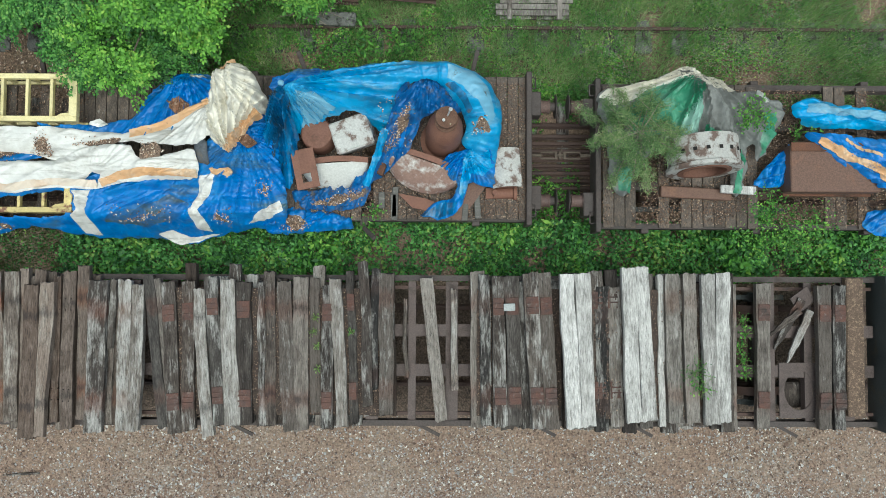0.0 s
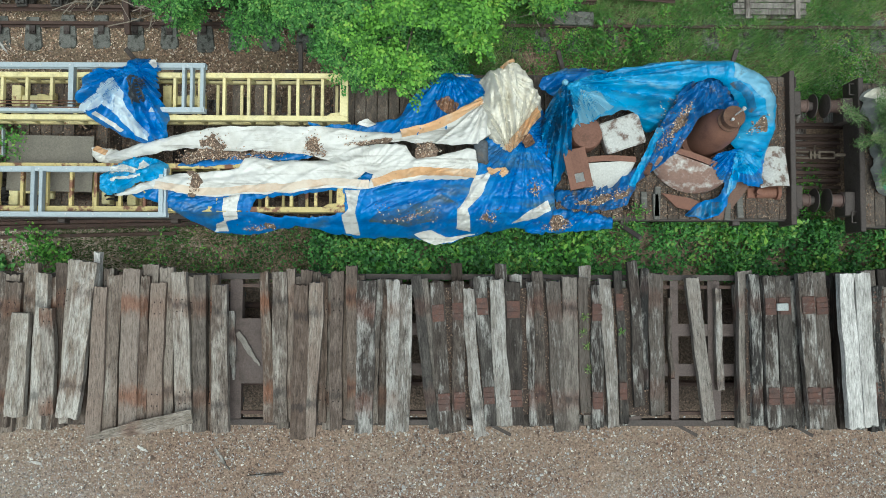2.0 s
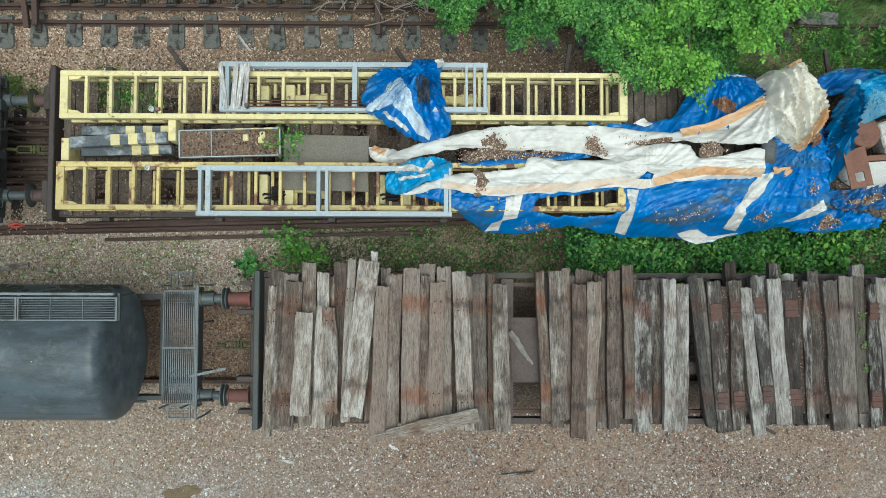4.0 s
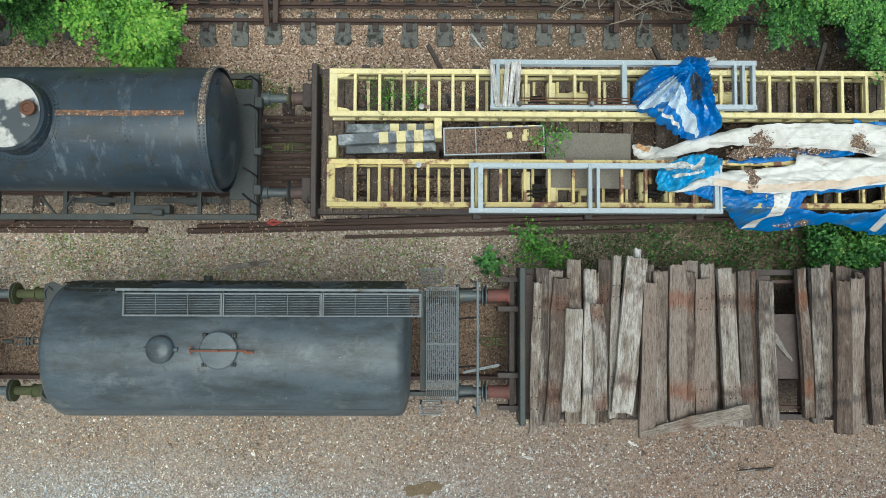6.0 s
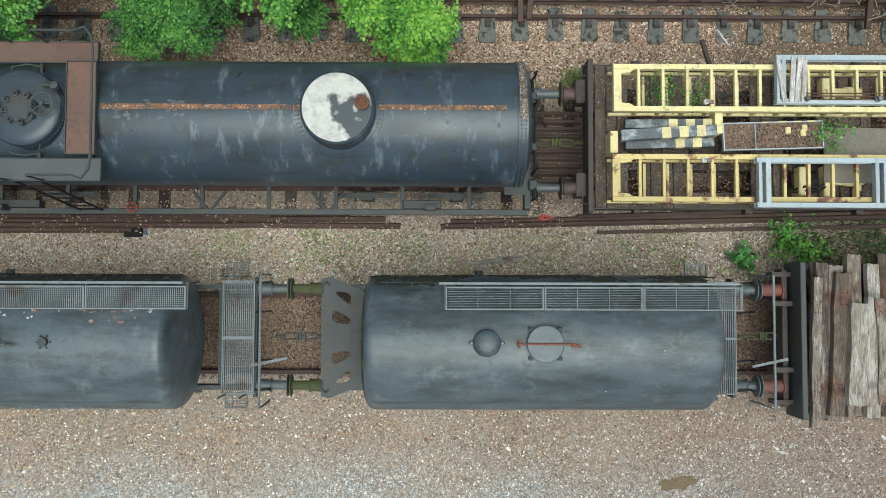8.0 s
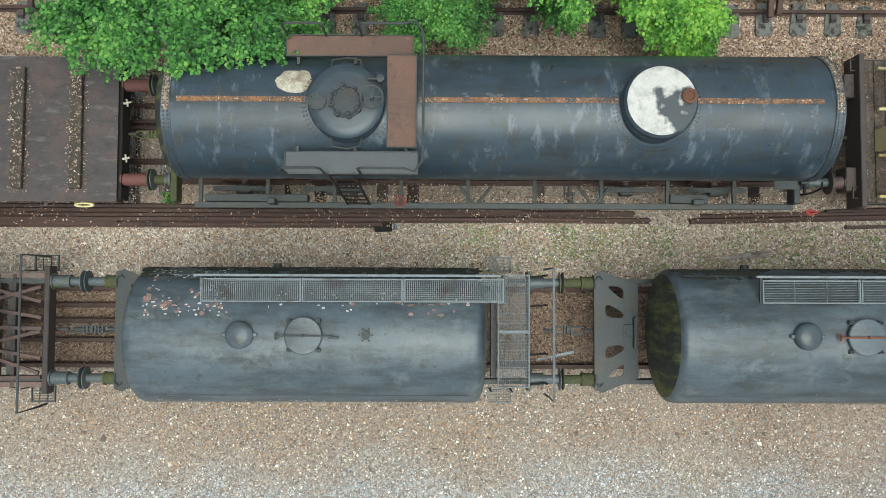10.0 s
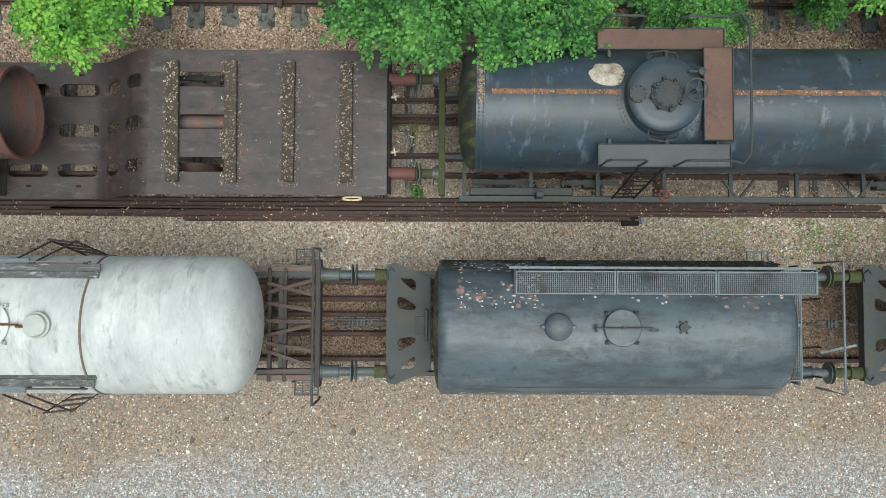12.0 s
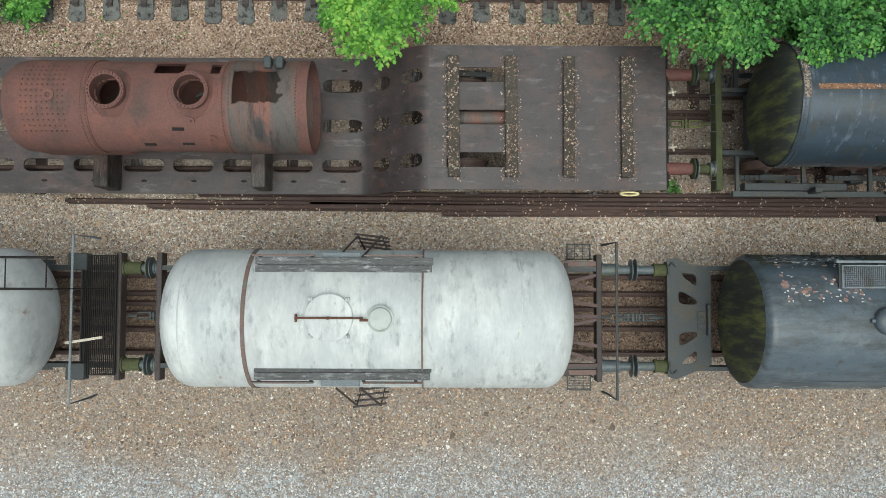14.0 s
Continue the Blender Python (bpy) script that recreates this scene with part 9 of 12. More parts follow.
tarpaulin("loose faded blue tarpaulin over metal parts", [(0.43, 3.33), (0.66, 3.55), (0.95, 3.62), (1.3, 3.62), (1.42, 3.3), (1.4, 2.95), (1.15, 2.92), (0.97, 3.04), (0.88, 2.72), (0.72, 2.45), (0.49, 2.35), (0.04, 2.41), (0.24, 2.6), (0.7, 2.78), (0.76, 2.98), (0.62, 3.1)], lambda x, y: 1.46 + 0.3 * ease(2.6, 3.3, y), M_blue, 37,
          (("dark_fold", [(0.06, 2.43), (0.4, 2.38), (0.66, 2.46), (0.74, 2.66), (0.5, 2.66)], M_teal, "dark teal fold"), ("faded_fold", [(0.84, 3.4), (0.95, 3.58), (1.28, 3.58), (1.36, 3.3), (1.2, 3.1), (1.0, 3.16), (0.94, 2.94), (0.84, 2.72), (0.78, 2.8)], M_blueworn, "faded pale blue fold")), folds=((0.06, 62, 1.8),), fans=((0.16, 0.9, 3.6, 6.0),), crumple=0.05, lift=0.03)
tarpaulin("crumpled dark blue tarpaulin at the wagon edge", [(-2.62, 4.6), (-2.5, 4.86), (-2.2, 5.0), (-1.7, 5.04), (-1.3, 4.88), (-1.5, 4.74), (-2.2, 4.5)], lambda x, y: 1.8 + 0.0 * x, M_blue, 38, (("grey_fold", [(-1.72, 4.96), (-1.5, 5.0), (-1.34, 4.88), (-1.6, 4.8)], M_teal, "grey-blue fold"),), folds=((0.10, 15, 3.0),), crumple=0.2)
s = Shape()
s.turned([(-0.03, 0.055), (0.01, 0.05), (0.03, 0.035), (0.045, 0.0)], pose(0, 0, 0), 10)
solo("knot", s, M_paleblue, "bleached knotted corner of a blue tarpaulin", "knot", at=pose(-2.24, 4.55, 2.56))
# old green and grey sheet on the eastern wagon
tarpaulin("torn green and grey tarpaulin over a load",
    [(3.26, 4.62), (3.43, 4.73), (3.82, 4.78), (4.06, 4.83), (4.40, 4.95), (4.69, 5.09), (4.83, 5.14), (5.03, 5.04), (5.17, 4.93), (5.46, 4.78), (5.75, 4.66), (6.14, 4.73), (6.33, 4.64), (6.62, 4.54), (6.67, 4.25), (6.53, 3.96), (6.3, 3.6), (6.18, 3.4), (6.1, 3.77), (5.99, 3.7), (5.97, 2.99), (5.80, 2.75), (5.68, 2.9), (5.73, 3.67), (5.46, 3.79), (4.98, 3.82), (4.64, 3.75), (4.42, 3.77), (3.96, 3.28), (3.8, 2.78), (3.6, 2.9), (3.48, 3.2), (3.48, 3.86), (3.28, 4.25)],
    lambda x, y: 1.55 + 0.6 * np.exp(-((x - 4.9) / 0.9) ** 2 - ((y - 4.4) / 0.65) ** 2), M_greytarp, 41,
    (("green_panel", [(4.05, 4.66), (4.4, 4.76), (4.66, 4.9), (4.9, 4.88), (5.06, 4.70), (4.94, 4.42), (4.78, 4.16), (4.6, 3.9), (4.2, 3.86), (3.9, 3.9), (3.75, 4.3)], M_greentarp, "faded green panel"),
     ("pale_fold", [(4.66, 4.16), (4.9, 4.46), (5.0, 4.3), (4.96, 3.88), (4.62, 3.8), (4.56, 3.92)], M_mint, "bleached pale green fold"),
     ("green_hem", band([(5.1, 3.96), (5.5, 3.84), (5.84, 3.62), (5.84, 3.2), (5.76, 2.84)], 0.14), M_greentarp, "green hem with eyelets"), ("green_panel", [(6.25, 4.3), (6.5, 4.3), (6.5, 4.0), (6.3, 3.66), (6.2, 3.5)], M_greentarp, "faded green flap"),
     ("green_panel", [(3.6, 3.3), (3.9, 3.34), (3.86, 2.86), (3.66, 2.92)], M_greentarp, "faded green flap"),
     ("pale_edge", [(3.3, 4.58), (3.43, 4.71), (3.82, 4.76), (4.06, 4.81), (4.40, 4.93), (4.69, 5.07), (4.83, 5.12), (5.03, 5.02), (5.17, 4.91), (5.46, 4.76), (5.7, 4.62), (5.3, 4.64), (5.05, 4.74), (4.8, 4.86), (4.55, 4.76), (4.2, 4.64), (3.9, 4.50), (3.5, 4.42)], M_bundle, "bleached pale edge"),
     ("white_scrap", band([(6.12, 4.66), (6.26, 4.6), (6.3, 4.48)], 0.12), M_paletarp, "bleached torn scrap")),
    folds=((0.08, 80, 1.5), (0.05, 115, 1.8)), fans=((0.24, 5.0, 5.0, 6.0),), droop=0.1, crumple=0.10)
tarpaulin("blue tarpaulin with a pale stripe", [(6.75, 4.4), (6.95, 4.6), (7.6, 4.5), (8.4, 4.35), (9.5, 4.25), (9.5, 3.9), (8.6, 4.0), (7.8, 4.02), (6.95, 4.05)], lambda x, y: 1.72 + 0.0 * x, M_blueworn, 42, (("pale_stripe", band([(7.0, 4.36), (7.8, 4.3), (8.8, 4.18), (9.4, 4.12)], 0.14), M_paleblue, "pale stripe with worn print"),), folds=((0.07, -5, 3.0),), droop=0.1)
tarpaulin("blue tarpaulin with orange rust stains", [(6.8, 3.95), (7.6, 3.86), (8.4, 3.8), (9.3, 3.8), (9.3, 3.3), (8.5, 3.0), (8.3, 2.86), (7.7, 3.3), (7.2, 3.6)], lambda x, y: 1.88 + 0.0 * x, M_blue, 43,
    (("orange_stain", band([(7.1, 3.76), (7.6, 3.5), (8.1, 3.3), (8.3, 3.05)], 0.13), M_orange, "orange rust stain"), ("orange_stain", band([(7.6, 3.78), (7.9, 3.6), (8.25, 3.5)], 0.06), M_orange, "orange rust stain"), ("pale_panel", [(8.3, 3.76), (8.55, 3.76), (8.6, 3.2), (8.42, 3.1)], M_paletarp, "bleached pale panel")), folds=((0.09, -35, 3.0),), droop=0.08, crumple=0.12)
tarpaulin("blue tarpaulin fold beside a rusty box", [(6.05, 3.0), (6.2, 3.2), (6.5, 3.55), (6.78, 3.8), (6.75, 3.4), (6.66, 3.0), (6.3, 2.95)], lambda x, y: 1.6 + 0.0 * x, M_blue, 44, folds=((0.10, 60, 3.0),), crumple=0.16)
tarpaulin("small blue tarpaulin scrap on the wagon side", [(8.1, 2.3), (8.3, 2.6), (8.9, 2.6), (8.9, 2.15), (8.4, 2.1)], lambda x, y: 1.4 + 0.0 * x, M_blue, 45, folds=((0.07, 40, 3),))


# ---- metal parts lying on the flat wagon ----
def steam_dome(x, y, z):
    d = thing("steam_dome", x, y, z, "rusty steam dome casing with a valve on top", "steam dome")
    d.rotation_euler = (radians(-6), radians(2), 0)
    d.scale = (0.86, 0.86, 0.92)
    s = Shape()
    s.turned([(0, 0.48), (0.03, 0.48), (0.08, 0.385), (0.70, 0.38), (0.92, 0.355), (1.08, 0.30), (1.20, 0.225), (1.25, 0.20)], pose(0, 0, 0), 48)
    part("casing", s, M_rustdome, d, "smooth rust-brown casing")
    s = Shape()
    s.turned([(1.22, 0.2), (1.24, 0.225), (1.27, 0.225), (1.29, 0.18), (1.44, 0.175), (1.44, 0.215), (1.5, 0.215), (1.5, 0.0)], pose(0, 0, 0), 40)
    part("neck", s, M_rustneck, d, "speckled brown neck")
    s = Shape()
    for px, py in ((-0.06, -0.08),):
        s.tube((px, py, 1.5), (px, py, 1.55), 0.02, 10)
        s.tube((px, py, 1.55), (px, py, 1.57), 0.03, 10)
    part("valve_stub", s, M_boltpale, d)
    s = Shape()
    s.tube((0.02, 0.03, 1.5), (0.06, 0.05, 1.78), 0.016, 8)
    s.turned([(1.76, 0.0), (1.77, 0.035), (1.8, 0.04), (1.83, 0.02), (1.84, 0)], pose(0.06, 0.05, 0), 16)
    part("valve_handle", s, M_boltpale, d, "white capped valve handle")


M_rustbox = surface("rust_brown_sheet", (0.125, 0.07, 0.052), (0.15, 0.085, 0.062), (0.19, 0.095, 0.06), scale=2, grain=40, rough=0.75, patch_at=0.62)
M_rustdome = surface("rust_brown_casting", (0.165, 0.072, 0.048), (0.20, 0.098, 0.068), (0.12, 0.056, 0.038), scale=3, grain=30, rough=0.75, bump=0.1, grain_dark=0.75)
M_rustneck = surface("speckled_rust", (0.15, 0.08, 0.05), (0.10, 0.05, 0.035), (0.40, 0.35, 0.25), scale=6, grain=50, rough=0.85, patch_at=0.68, patch_scale=14, edge=0.03)
steam_dome(0.49, 3.82, DECK)

M_peelwhite = surface("peeling_white_paint", (0.52, 0.51, 0.49), (0.42, 0.41, 0.385), (0.16, 0.11, 0.09), scale=3, grain=30, rough=0.85, patch_at=0.54, patch_scale=4.5, edge=0.05, bump=0.3, grain_dark=0.75)
M_peelclean = surface("chipped_white_paint", (0.58, 0.575, 0.55), (0.50, 0.49, 0.465), (0.20, 0.14, 0.11), scale=3, grain=30, rough=0.8, patch_at=0.66, patch_scale=5, edge=0.04, bump=0.2, grain_dark=0.8)
M_peelrust = surface("rusty_white_paint", (0.20, 0.115, 0.09), (0.26, 0.17, 0.14), (0.52, 0.50, 0.47), scale=3, grain=30, rough=0.85, patch_at=0.56, patch_scale=4, edge=0.08, bump=0.3, grain_dark=0.7)
s = Shape()
s.box(-0.35, 0.35, -0.28, 0.28, 0, 0.5, c=0.03)
solo("metal_box", s, M_peelwhite, "white metal box with peeling paint under tarpaulin", "metal box", at=pose(-1.08, 3.9, DECK + 0.12, 6, -8, 18))
s = Shape()
s.turned([(0, 0.29), (0.5, 0.29), (0.56, 0.265), (0.58, 0.22), (0.58, 0.0)], pose(0, 0, 0), 36)
solo("drum", s, M_rustdome, "rust-brown drum partly under tarpaulin", "drum", at=pose(-1.74, 3.84, DECK))


def door_disc(name, x, y, z, r, rot, mat, rimmat, label):
    """A dished segment: a curved front plate with a flange."""
    d = thing(name, x, y, z, label, "casing panel")
    d.rotation_euler = tuple(radians(a) for a in rot)
    s = Shape()
    n, k = 26, 7
    vs = []
    for i in range(n + 1):
        a = math.pi * i / n
        for j in range(k + 1):
            q = j / k
            px = r * math.cos(a)
            py = -0.78 * r * math.sin(a) * q + 0.05
            vs.append((px, py, 0.12 * (1 - q * q) - 0.1 * q ** 6))
    fs = [(i * (k + 1) + j, (i + 1) * (k + 1) + j, (i + 1) * (k + 1) + j + 1, i * (k + 1) + j + 1) for i in range(n) for j in range(k)]
    m = len(vs)
    vs += [(a, b, c - 0.05) for a, b, c in vs]
    fs += [tuple(m + q for q in reversed(f)) for f in fs]
    for i in range(n):
        a, b = i * (k + 1) + k, (i + 1) * (k + 1) + k
        fs.append((a, m + a, m + b, b))
    s.add(vs, fs)
    part("panel", s, mat, d)
    s = Shape()
    pts = [(-r + 2 * r * i / 12, 0.06 + 0.06 * math.sin(math.pi * i / 12), 0.09) for i in range(13)]
    s.add([(x, y + dy, z + dz) for x, y, z in pts for dy, dz in ((-0.05, -0.08), (0.05, -0.08), (0.05, 0.05), (-0.05, 0.05))],
          [(4 * i + k, 4 * i + (k + 1) % 4, 4 * i + 4 + (k + 1) % 4, 4 * i + 4 + k) for i in range(12) for k in range(4)] + [(3, 2, 1, 0), (48, 49, 50, 51)])
    part("flange", s, rimmat, d, "rusty bolted flange")
    return d


door_disc("casing_panel", -1.46, 3.31, 1.56, 0.62, (6, 0, 4), M_peelclean, M_rustdome, "white painted curved casing panel with rusty flange")
door_disc("casing_panel", 0.16, 3.36, 1.6, 0.74, (8, 2, -19), M_peelrust, M_rustdome, "rusty curved casing panel with white traces")


def bracket_plate(x, y, z, turn):
    d = thing("bracket_plate", x, y, z, "rust-red steel bracket plate with a square hole", "steel plate")
    d.rotation_euler = (0, 0, radians(turn))
    for b in ((-0.2, -0.08, -0.35, 0.35), (0.08, 0.2, -0.35, 0.35), (-0.08, 0.08, -0.35, -0.24), (-0.08, 0.08, -0.08, 0.35)):
        s = Shape()
        s.box(*b, 0, 0.025)
        part("web", s, M_rustdome, d)


bracket_plate(-1.92, 3.2, 1.9, 12)
s = Shape()
arc = [(-0.26 + 0.52 * k / 12, 0.1 * math.sin(math.pi * k / 12)) for k in range(13)]
rows = [[(a, y, b + dz) for a, b in arc] for y in (-0.36, 0.36) for dz in (0.0, -0.02)]
s.add(sum(rows, []), [(k, k + 1, 27 + k, 26 + k) for k in range(12)] + [(13 + k, 39 + k, 40 + k, 14 + k) for k in range(12)] + [(k, 13 + k, 14 + k, k + 1) for k in range(12)] + [(26 + k, 27 + k, 40 + k, 39 + k) for k in range(12)] + [(0, 26, 39, 13), (12, 25, 51, 38)])
solo("curved_cover", s, M_peelwhite, "white flaking curved sheet metal cover", "cover", at=pose(1.62, 3.28, 1.62, -8, 0, 4))
s = Shape()
s.box(-0.2, 0.2, -0.3, 0.3, 0, 0.3, c=0.02)
solo("gear_case", s, M_rustdome, "rusty gear case below a cover", "machine part", at=pose(1.62, 3.25, DECK))
s = Shape()
s.box(-0.28, 0.28, -0.08, 0.12, 0, 0.05, c=0.012)
s.tube((-0.14, 0.02, 0.05), (0.22, 0.02, 0.05), 0.1, 16)
s.tube((0.22, 0.02, 0.08), (0.28, 0.02, 0.08), 0.13, 16)
s.tube((-0.12, 0.02, 0.05), (-0.12, 0.02, 0.2), 0.05, 12)
solo("pump", s, M_rustdome, "small rusty pump on the wagon deck", "pump", at=pose(1.55, 2.84, DECK))
s = Shape()
s.plate([(-0.4, 0.16), (-0.1, -0.06), (0.42, -0.1), (0.5, 0.06), (0.1, 0.14)], 0.05, pose(0, 0, 0))
solo("wedge_casting", s, M_rustdome, "wedge-shaped rusty casting with a hole", "machine part", at=pose(0.05, 2.62, 1.42, 0, 0, -8))
s = Shape()
s.plate([(-0.3, -0.3), (-0.1, -0.36), (0.35, 0.26), (0.12, 0.42)], 0.04, pose(0, 0, 0))
solo("steel_plate", s, M_rustbox, "curved rusty steel plate under tarpaulin", "steel plate", at=pose(0.92, 2.72, 1.36, 10, 0, 0))
s = Shape()
for k in range(6):
    s.box(-0.1 + 0.02 * k, 0.05 + 0.02 * k, -0.16 + 0.055 * k, -0.13 + 0.055 * k, 0, 0.25)
s.box(-0.05, 0.14, -0.18, 0.2, -0.02, 0.22, c=0.01)
solo("toothed_rack", s, M_rust, "rusty toothed rack beside a white box", "machine part", at=pose(-0.66, 3.35, 1.4, 0, 0, -20))
for x, y, L, lean in ((-0.4, 2.62, 0.42, 2), (-0.62, 2.72, 0.3, 1), (0.9, 2.56, 0.42, -4), (-0.38, 2.66, 0.6, -2), (1.12, 2.62, 0.45, 3)):
    s = Shape()
    s.box(-0.055, 0.055, -L / 2, L / 2, 0, 0.09, c=0.012)
    solo("timber_block", s, M_woodgreyblock, "short grey timber block on the wagon deck", "timber block", at=pose(x, y, DECK, 0, 0, lean), group="timber blocks")
# iron stakes leaning out on both sides
for x, y, dx, dy in ((-4.55, 5.0, -0.22, 0.42), (-2.0, 4.98, -0.12, 0.32), (1.0, 5.0, 0.1, 0.42), (-6.6, 2.28, -0.5, 0.06), (-1.0, 2.28, 0.1, -0.1), (-13.9, 5.05, -0.12, 0.18), (-9.75, 5.05, -0.15, 0.2), (-6.9, 5.05, 0.02, 0.28)):
    s = Shape()
    s.box(-0.04, 0.04, -0.03, 0.03, 0, 1.0, c=0.008)
    solo("stake", s, M_darkrust, "dark iron stanchion leaning out from the wagon", "stanchion", at=look((x, y, 1.15), (x - dx, y - dy, 1.0)) @ Matrix.Diagonal((1, 1, 0.55, 1)), group="wagon stanchions")


# smokebox ring, box and beam on the eastern wagon
def ring_drum():
    d = thing("ring_drum", 5.1, 3.42, 1.78, "white painted riveted drum ring with rusty opening", "drum")
    d.rotation_euler = (radians(85), 0, radians(3))
    s = Shape()
    s.turned([(-0.35, 0.62), (0.12, 0.62), (0.14, 0.66), (0.2, 0.66), (0.22, 0.62), (0.2, 0.46), (-0.35, 0.46)], pose(0, 0, 0), 56)
    part("shell", s, M_peelwhite, d)
    s = Shape()
    s.turned([(0.205, 0.46), (0.225, 0.46), (0.225, 0.38), (-0.3, 0.36), (-0.3, 0.0)], pose(0, 0, 0), 40)
    part("inner_ring", s, M_rustdome, d, "rust-brown inner ring")
    s = Shape()
    for k in range(8):
        a = radians(20 + 20 * k)
        s.box(-0.03, 0.03, -0.03, 0.03, -0.01, 0.01, m=pose(0.625 * math.cos(a), 0.625 * math.sin(a), -0.08, 0, 90, math.degrees(a)))
    part("bolt_plate", s, M_dark, d)


ring_drum()
s = Shape()
s.box(-0.8, 0.8, -0.42, 0.42, 0, 0.5, c=0.02)
bx = thing("rusty_box", 7.45, 3.28, DECK, "flat-topped rust-brown steel box half under tarpaulin", "steel box")
part("body", s, M_rustbox, bx)
s = Shape()
s.box(-0.8, 0.8, 0.3, 0.46, 0.5, 0.54, c=0.01)
s.box(-0.8, 0.8, -0.46, -0.36, 0.1, 0.18, c=0.01)
part("edge_strip", s, M_rust, bx)
s = Shape()
s.box(-0.32, 0.32, -0.075, 0.075, 0, 0.06, c=0.01)
solo("board", s, M_woodpale, "short splintered white board on the wagon", "board", at=pose(5.8, 2.92, 1.52, 0, 0, -3))
s = Shape()
s.box(-0.55, 0.75, -0.1, 0.1, 0, 0.12, c=0.015)
solo("channel_beam", s, M_rustbox, "rusty beam below the drum ring", "steel beam", at=pose(5.0, 2.88, DECK, 0, 0, -3))



# ---- plants ----
plant_rng = np.random.default_rng(12)


def leaf_material(name, dark, light, yellow=None):
    m = bpy.data.materials.new(name)
    m.use_nodes = True
    N, L = m.node_tree.nodes, m.node_tree.links
    bsdf, out = N["Principled BSDF"], N["Material Output"]
    geo = N.new("ShaderNodeNewGeometry")
    ramp = N.new("ShaderNodeValToRGB")
    e = ramp.color_ramp.elements
    e[0].color, e[1].color = (*dark, 1), (*light, 1)
    if yellow:
        e[1].position = 0.86
        k = e.new(0.97)
        k.color = (*yellow, 1)
    tc = N.new("ShaderNodeTexCoord")
    n = N.new("ShaderNodeTexNoise")
    n.inputs["Scale"].default_value = 1.4
    L.new(tc.outputs["Object"], n.inputs["Vector"])
    add = N.new("ShaderNodeMath")
    add.operation = "MULTIPLY_ADD"
    L.new(n.outputs["Fac"], add.inputs[0])
    add.inputs[1].default_value = 1.5
    sub = N.new("ShaderNodeMath")
    sub.operation = "ADD"
    L.new(geo.outputs["Random Per Island"], sub.inputs[0])
    sub.inputs[1].default_value = -0.75
    L.new(sub.outputs[0], add.inputs[2])
    L.new(add.outputs[0], ramp.inputs["Fac"])
    L.new(ramp.outputs["Color"], bsdf.inputs["Base Color"])
    bsdf.inputs["Roughness"].default_value = 0.55
    bsdf.inputs["Specular IOR Level"].default_value = 0.35
    tr = N.new("ShaderNodeBsdfTranslucent")
    L.new(ramp.outputs["Color"], tr.inputs["Color"])
    mx = N.new("ShaderNodeMixShader")
    mx.inputs[0].default_value = 0.3
    L.new(bsdf.outputs[0], mx.inputs[1])
    L.new(tr.outputs[0], mx.inputs[2])
    L.new(mx.outputs[0], out.inputs["Surface"])
    return m


M_leaf = leaf_material("fresh_green_leaves", (0.022, 0.080, 0.022), (0.135, 0.37, 0.075), (0.24, 0.46, 0.10))
M_leafbright = leaf_material("bright_green_leaves", (0.034, 0.12, 0.026), (0.17, 0.43, 0.07), (0.28, 0.50, 0.09))
M_leaflime = leaf_material("lime_green_leaves", (0.05, 0.16, 0.026), (0.24, 0.54, 0.075), (0.36, 0.58, 0.10))
M_nettle = leaf_material("dark_green_undergrowth", (0.030, 0.10, 0.034), (0.17, 0.44, 0.115), (0.30, 0.48, 0.12))
M_grass = leaf_material("grass_blades", (0.10, 0.20, 0.055), (0.32, 0.46, 0.13), (0.48, 0.48, 0.26))
M_weedgrass = leaf_material("feathery_green_grass", (0.09, 0.21, 0.06), (0.27, 0.46, 0.15), (0.46, 0.52, 0.27))
M_weed = leaf_material("light_green_weeds", (0.06, 0.15, 0.04), (0.24, 0.46, 0.12), (0.45, 0.55, 0.16))
M_turf = leaf_material("short_dark_turf", (0.045, 0.085, 0.028), (0.15, 0.22, 0.075), (0.26, 0.27, 0.14))
M_drygrass = leaf_material("grey_seed_grass", (0.22, 0.23, 0.18), (0.46, 0.46, 0.40))
M_needle = leaf_material("pine_needles", (0.085, 0.17, 0.06), (0.25, 0.37, 0.15), (0.36, 0.42, 0.20))
M_bark = surface("rough_bark", (0.09, 0.07, 0.055), (0.14, 0.115, 0.095), scale=5, grain=30, stretch=(3, 3, 0.5), rough=0.95, bump=0.8)
M_twig = surface("dry_grey_twigs", (0.30, 0.26, 0.21), (0.20, 0.17, 0.14), scale=5, grain=30, rough=0.95)


def quads_mesh(name, P, mats, slots=None):
    """Mesh of many separate quads; P: n x 4 x 3."""
    n = len(P)
    me = bpy.data.meshes.new(name)
    me.vertices.add(n * 4)
    me.vertices.foreach_set("co", P.reshape(-1).astype(np.float32))
    me.loops.add(n * 4)
    me.loops.foreach_set("vertex_index", np.arange(n * 4, dtype=np.int32))
    me.polygons.add(n)
    me.polygons.foreach_set("loop_start", np.arange(0, n * 4, 4, dtype=np.int32))
    me.polygons.foreach_set("loop_total", np.full(n, 4, np.int32))
    for m in mats:
        me.materials.append(m)
    if slots is not None:
        me.polygons.foreach_set("material_index", slots.astype(np.int32))
    me.update(calc_edges=True)
    return me


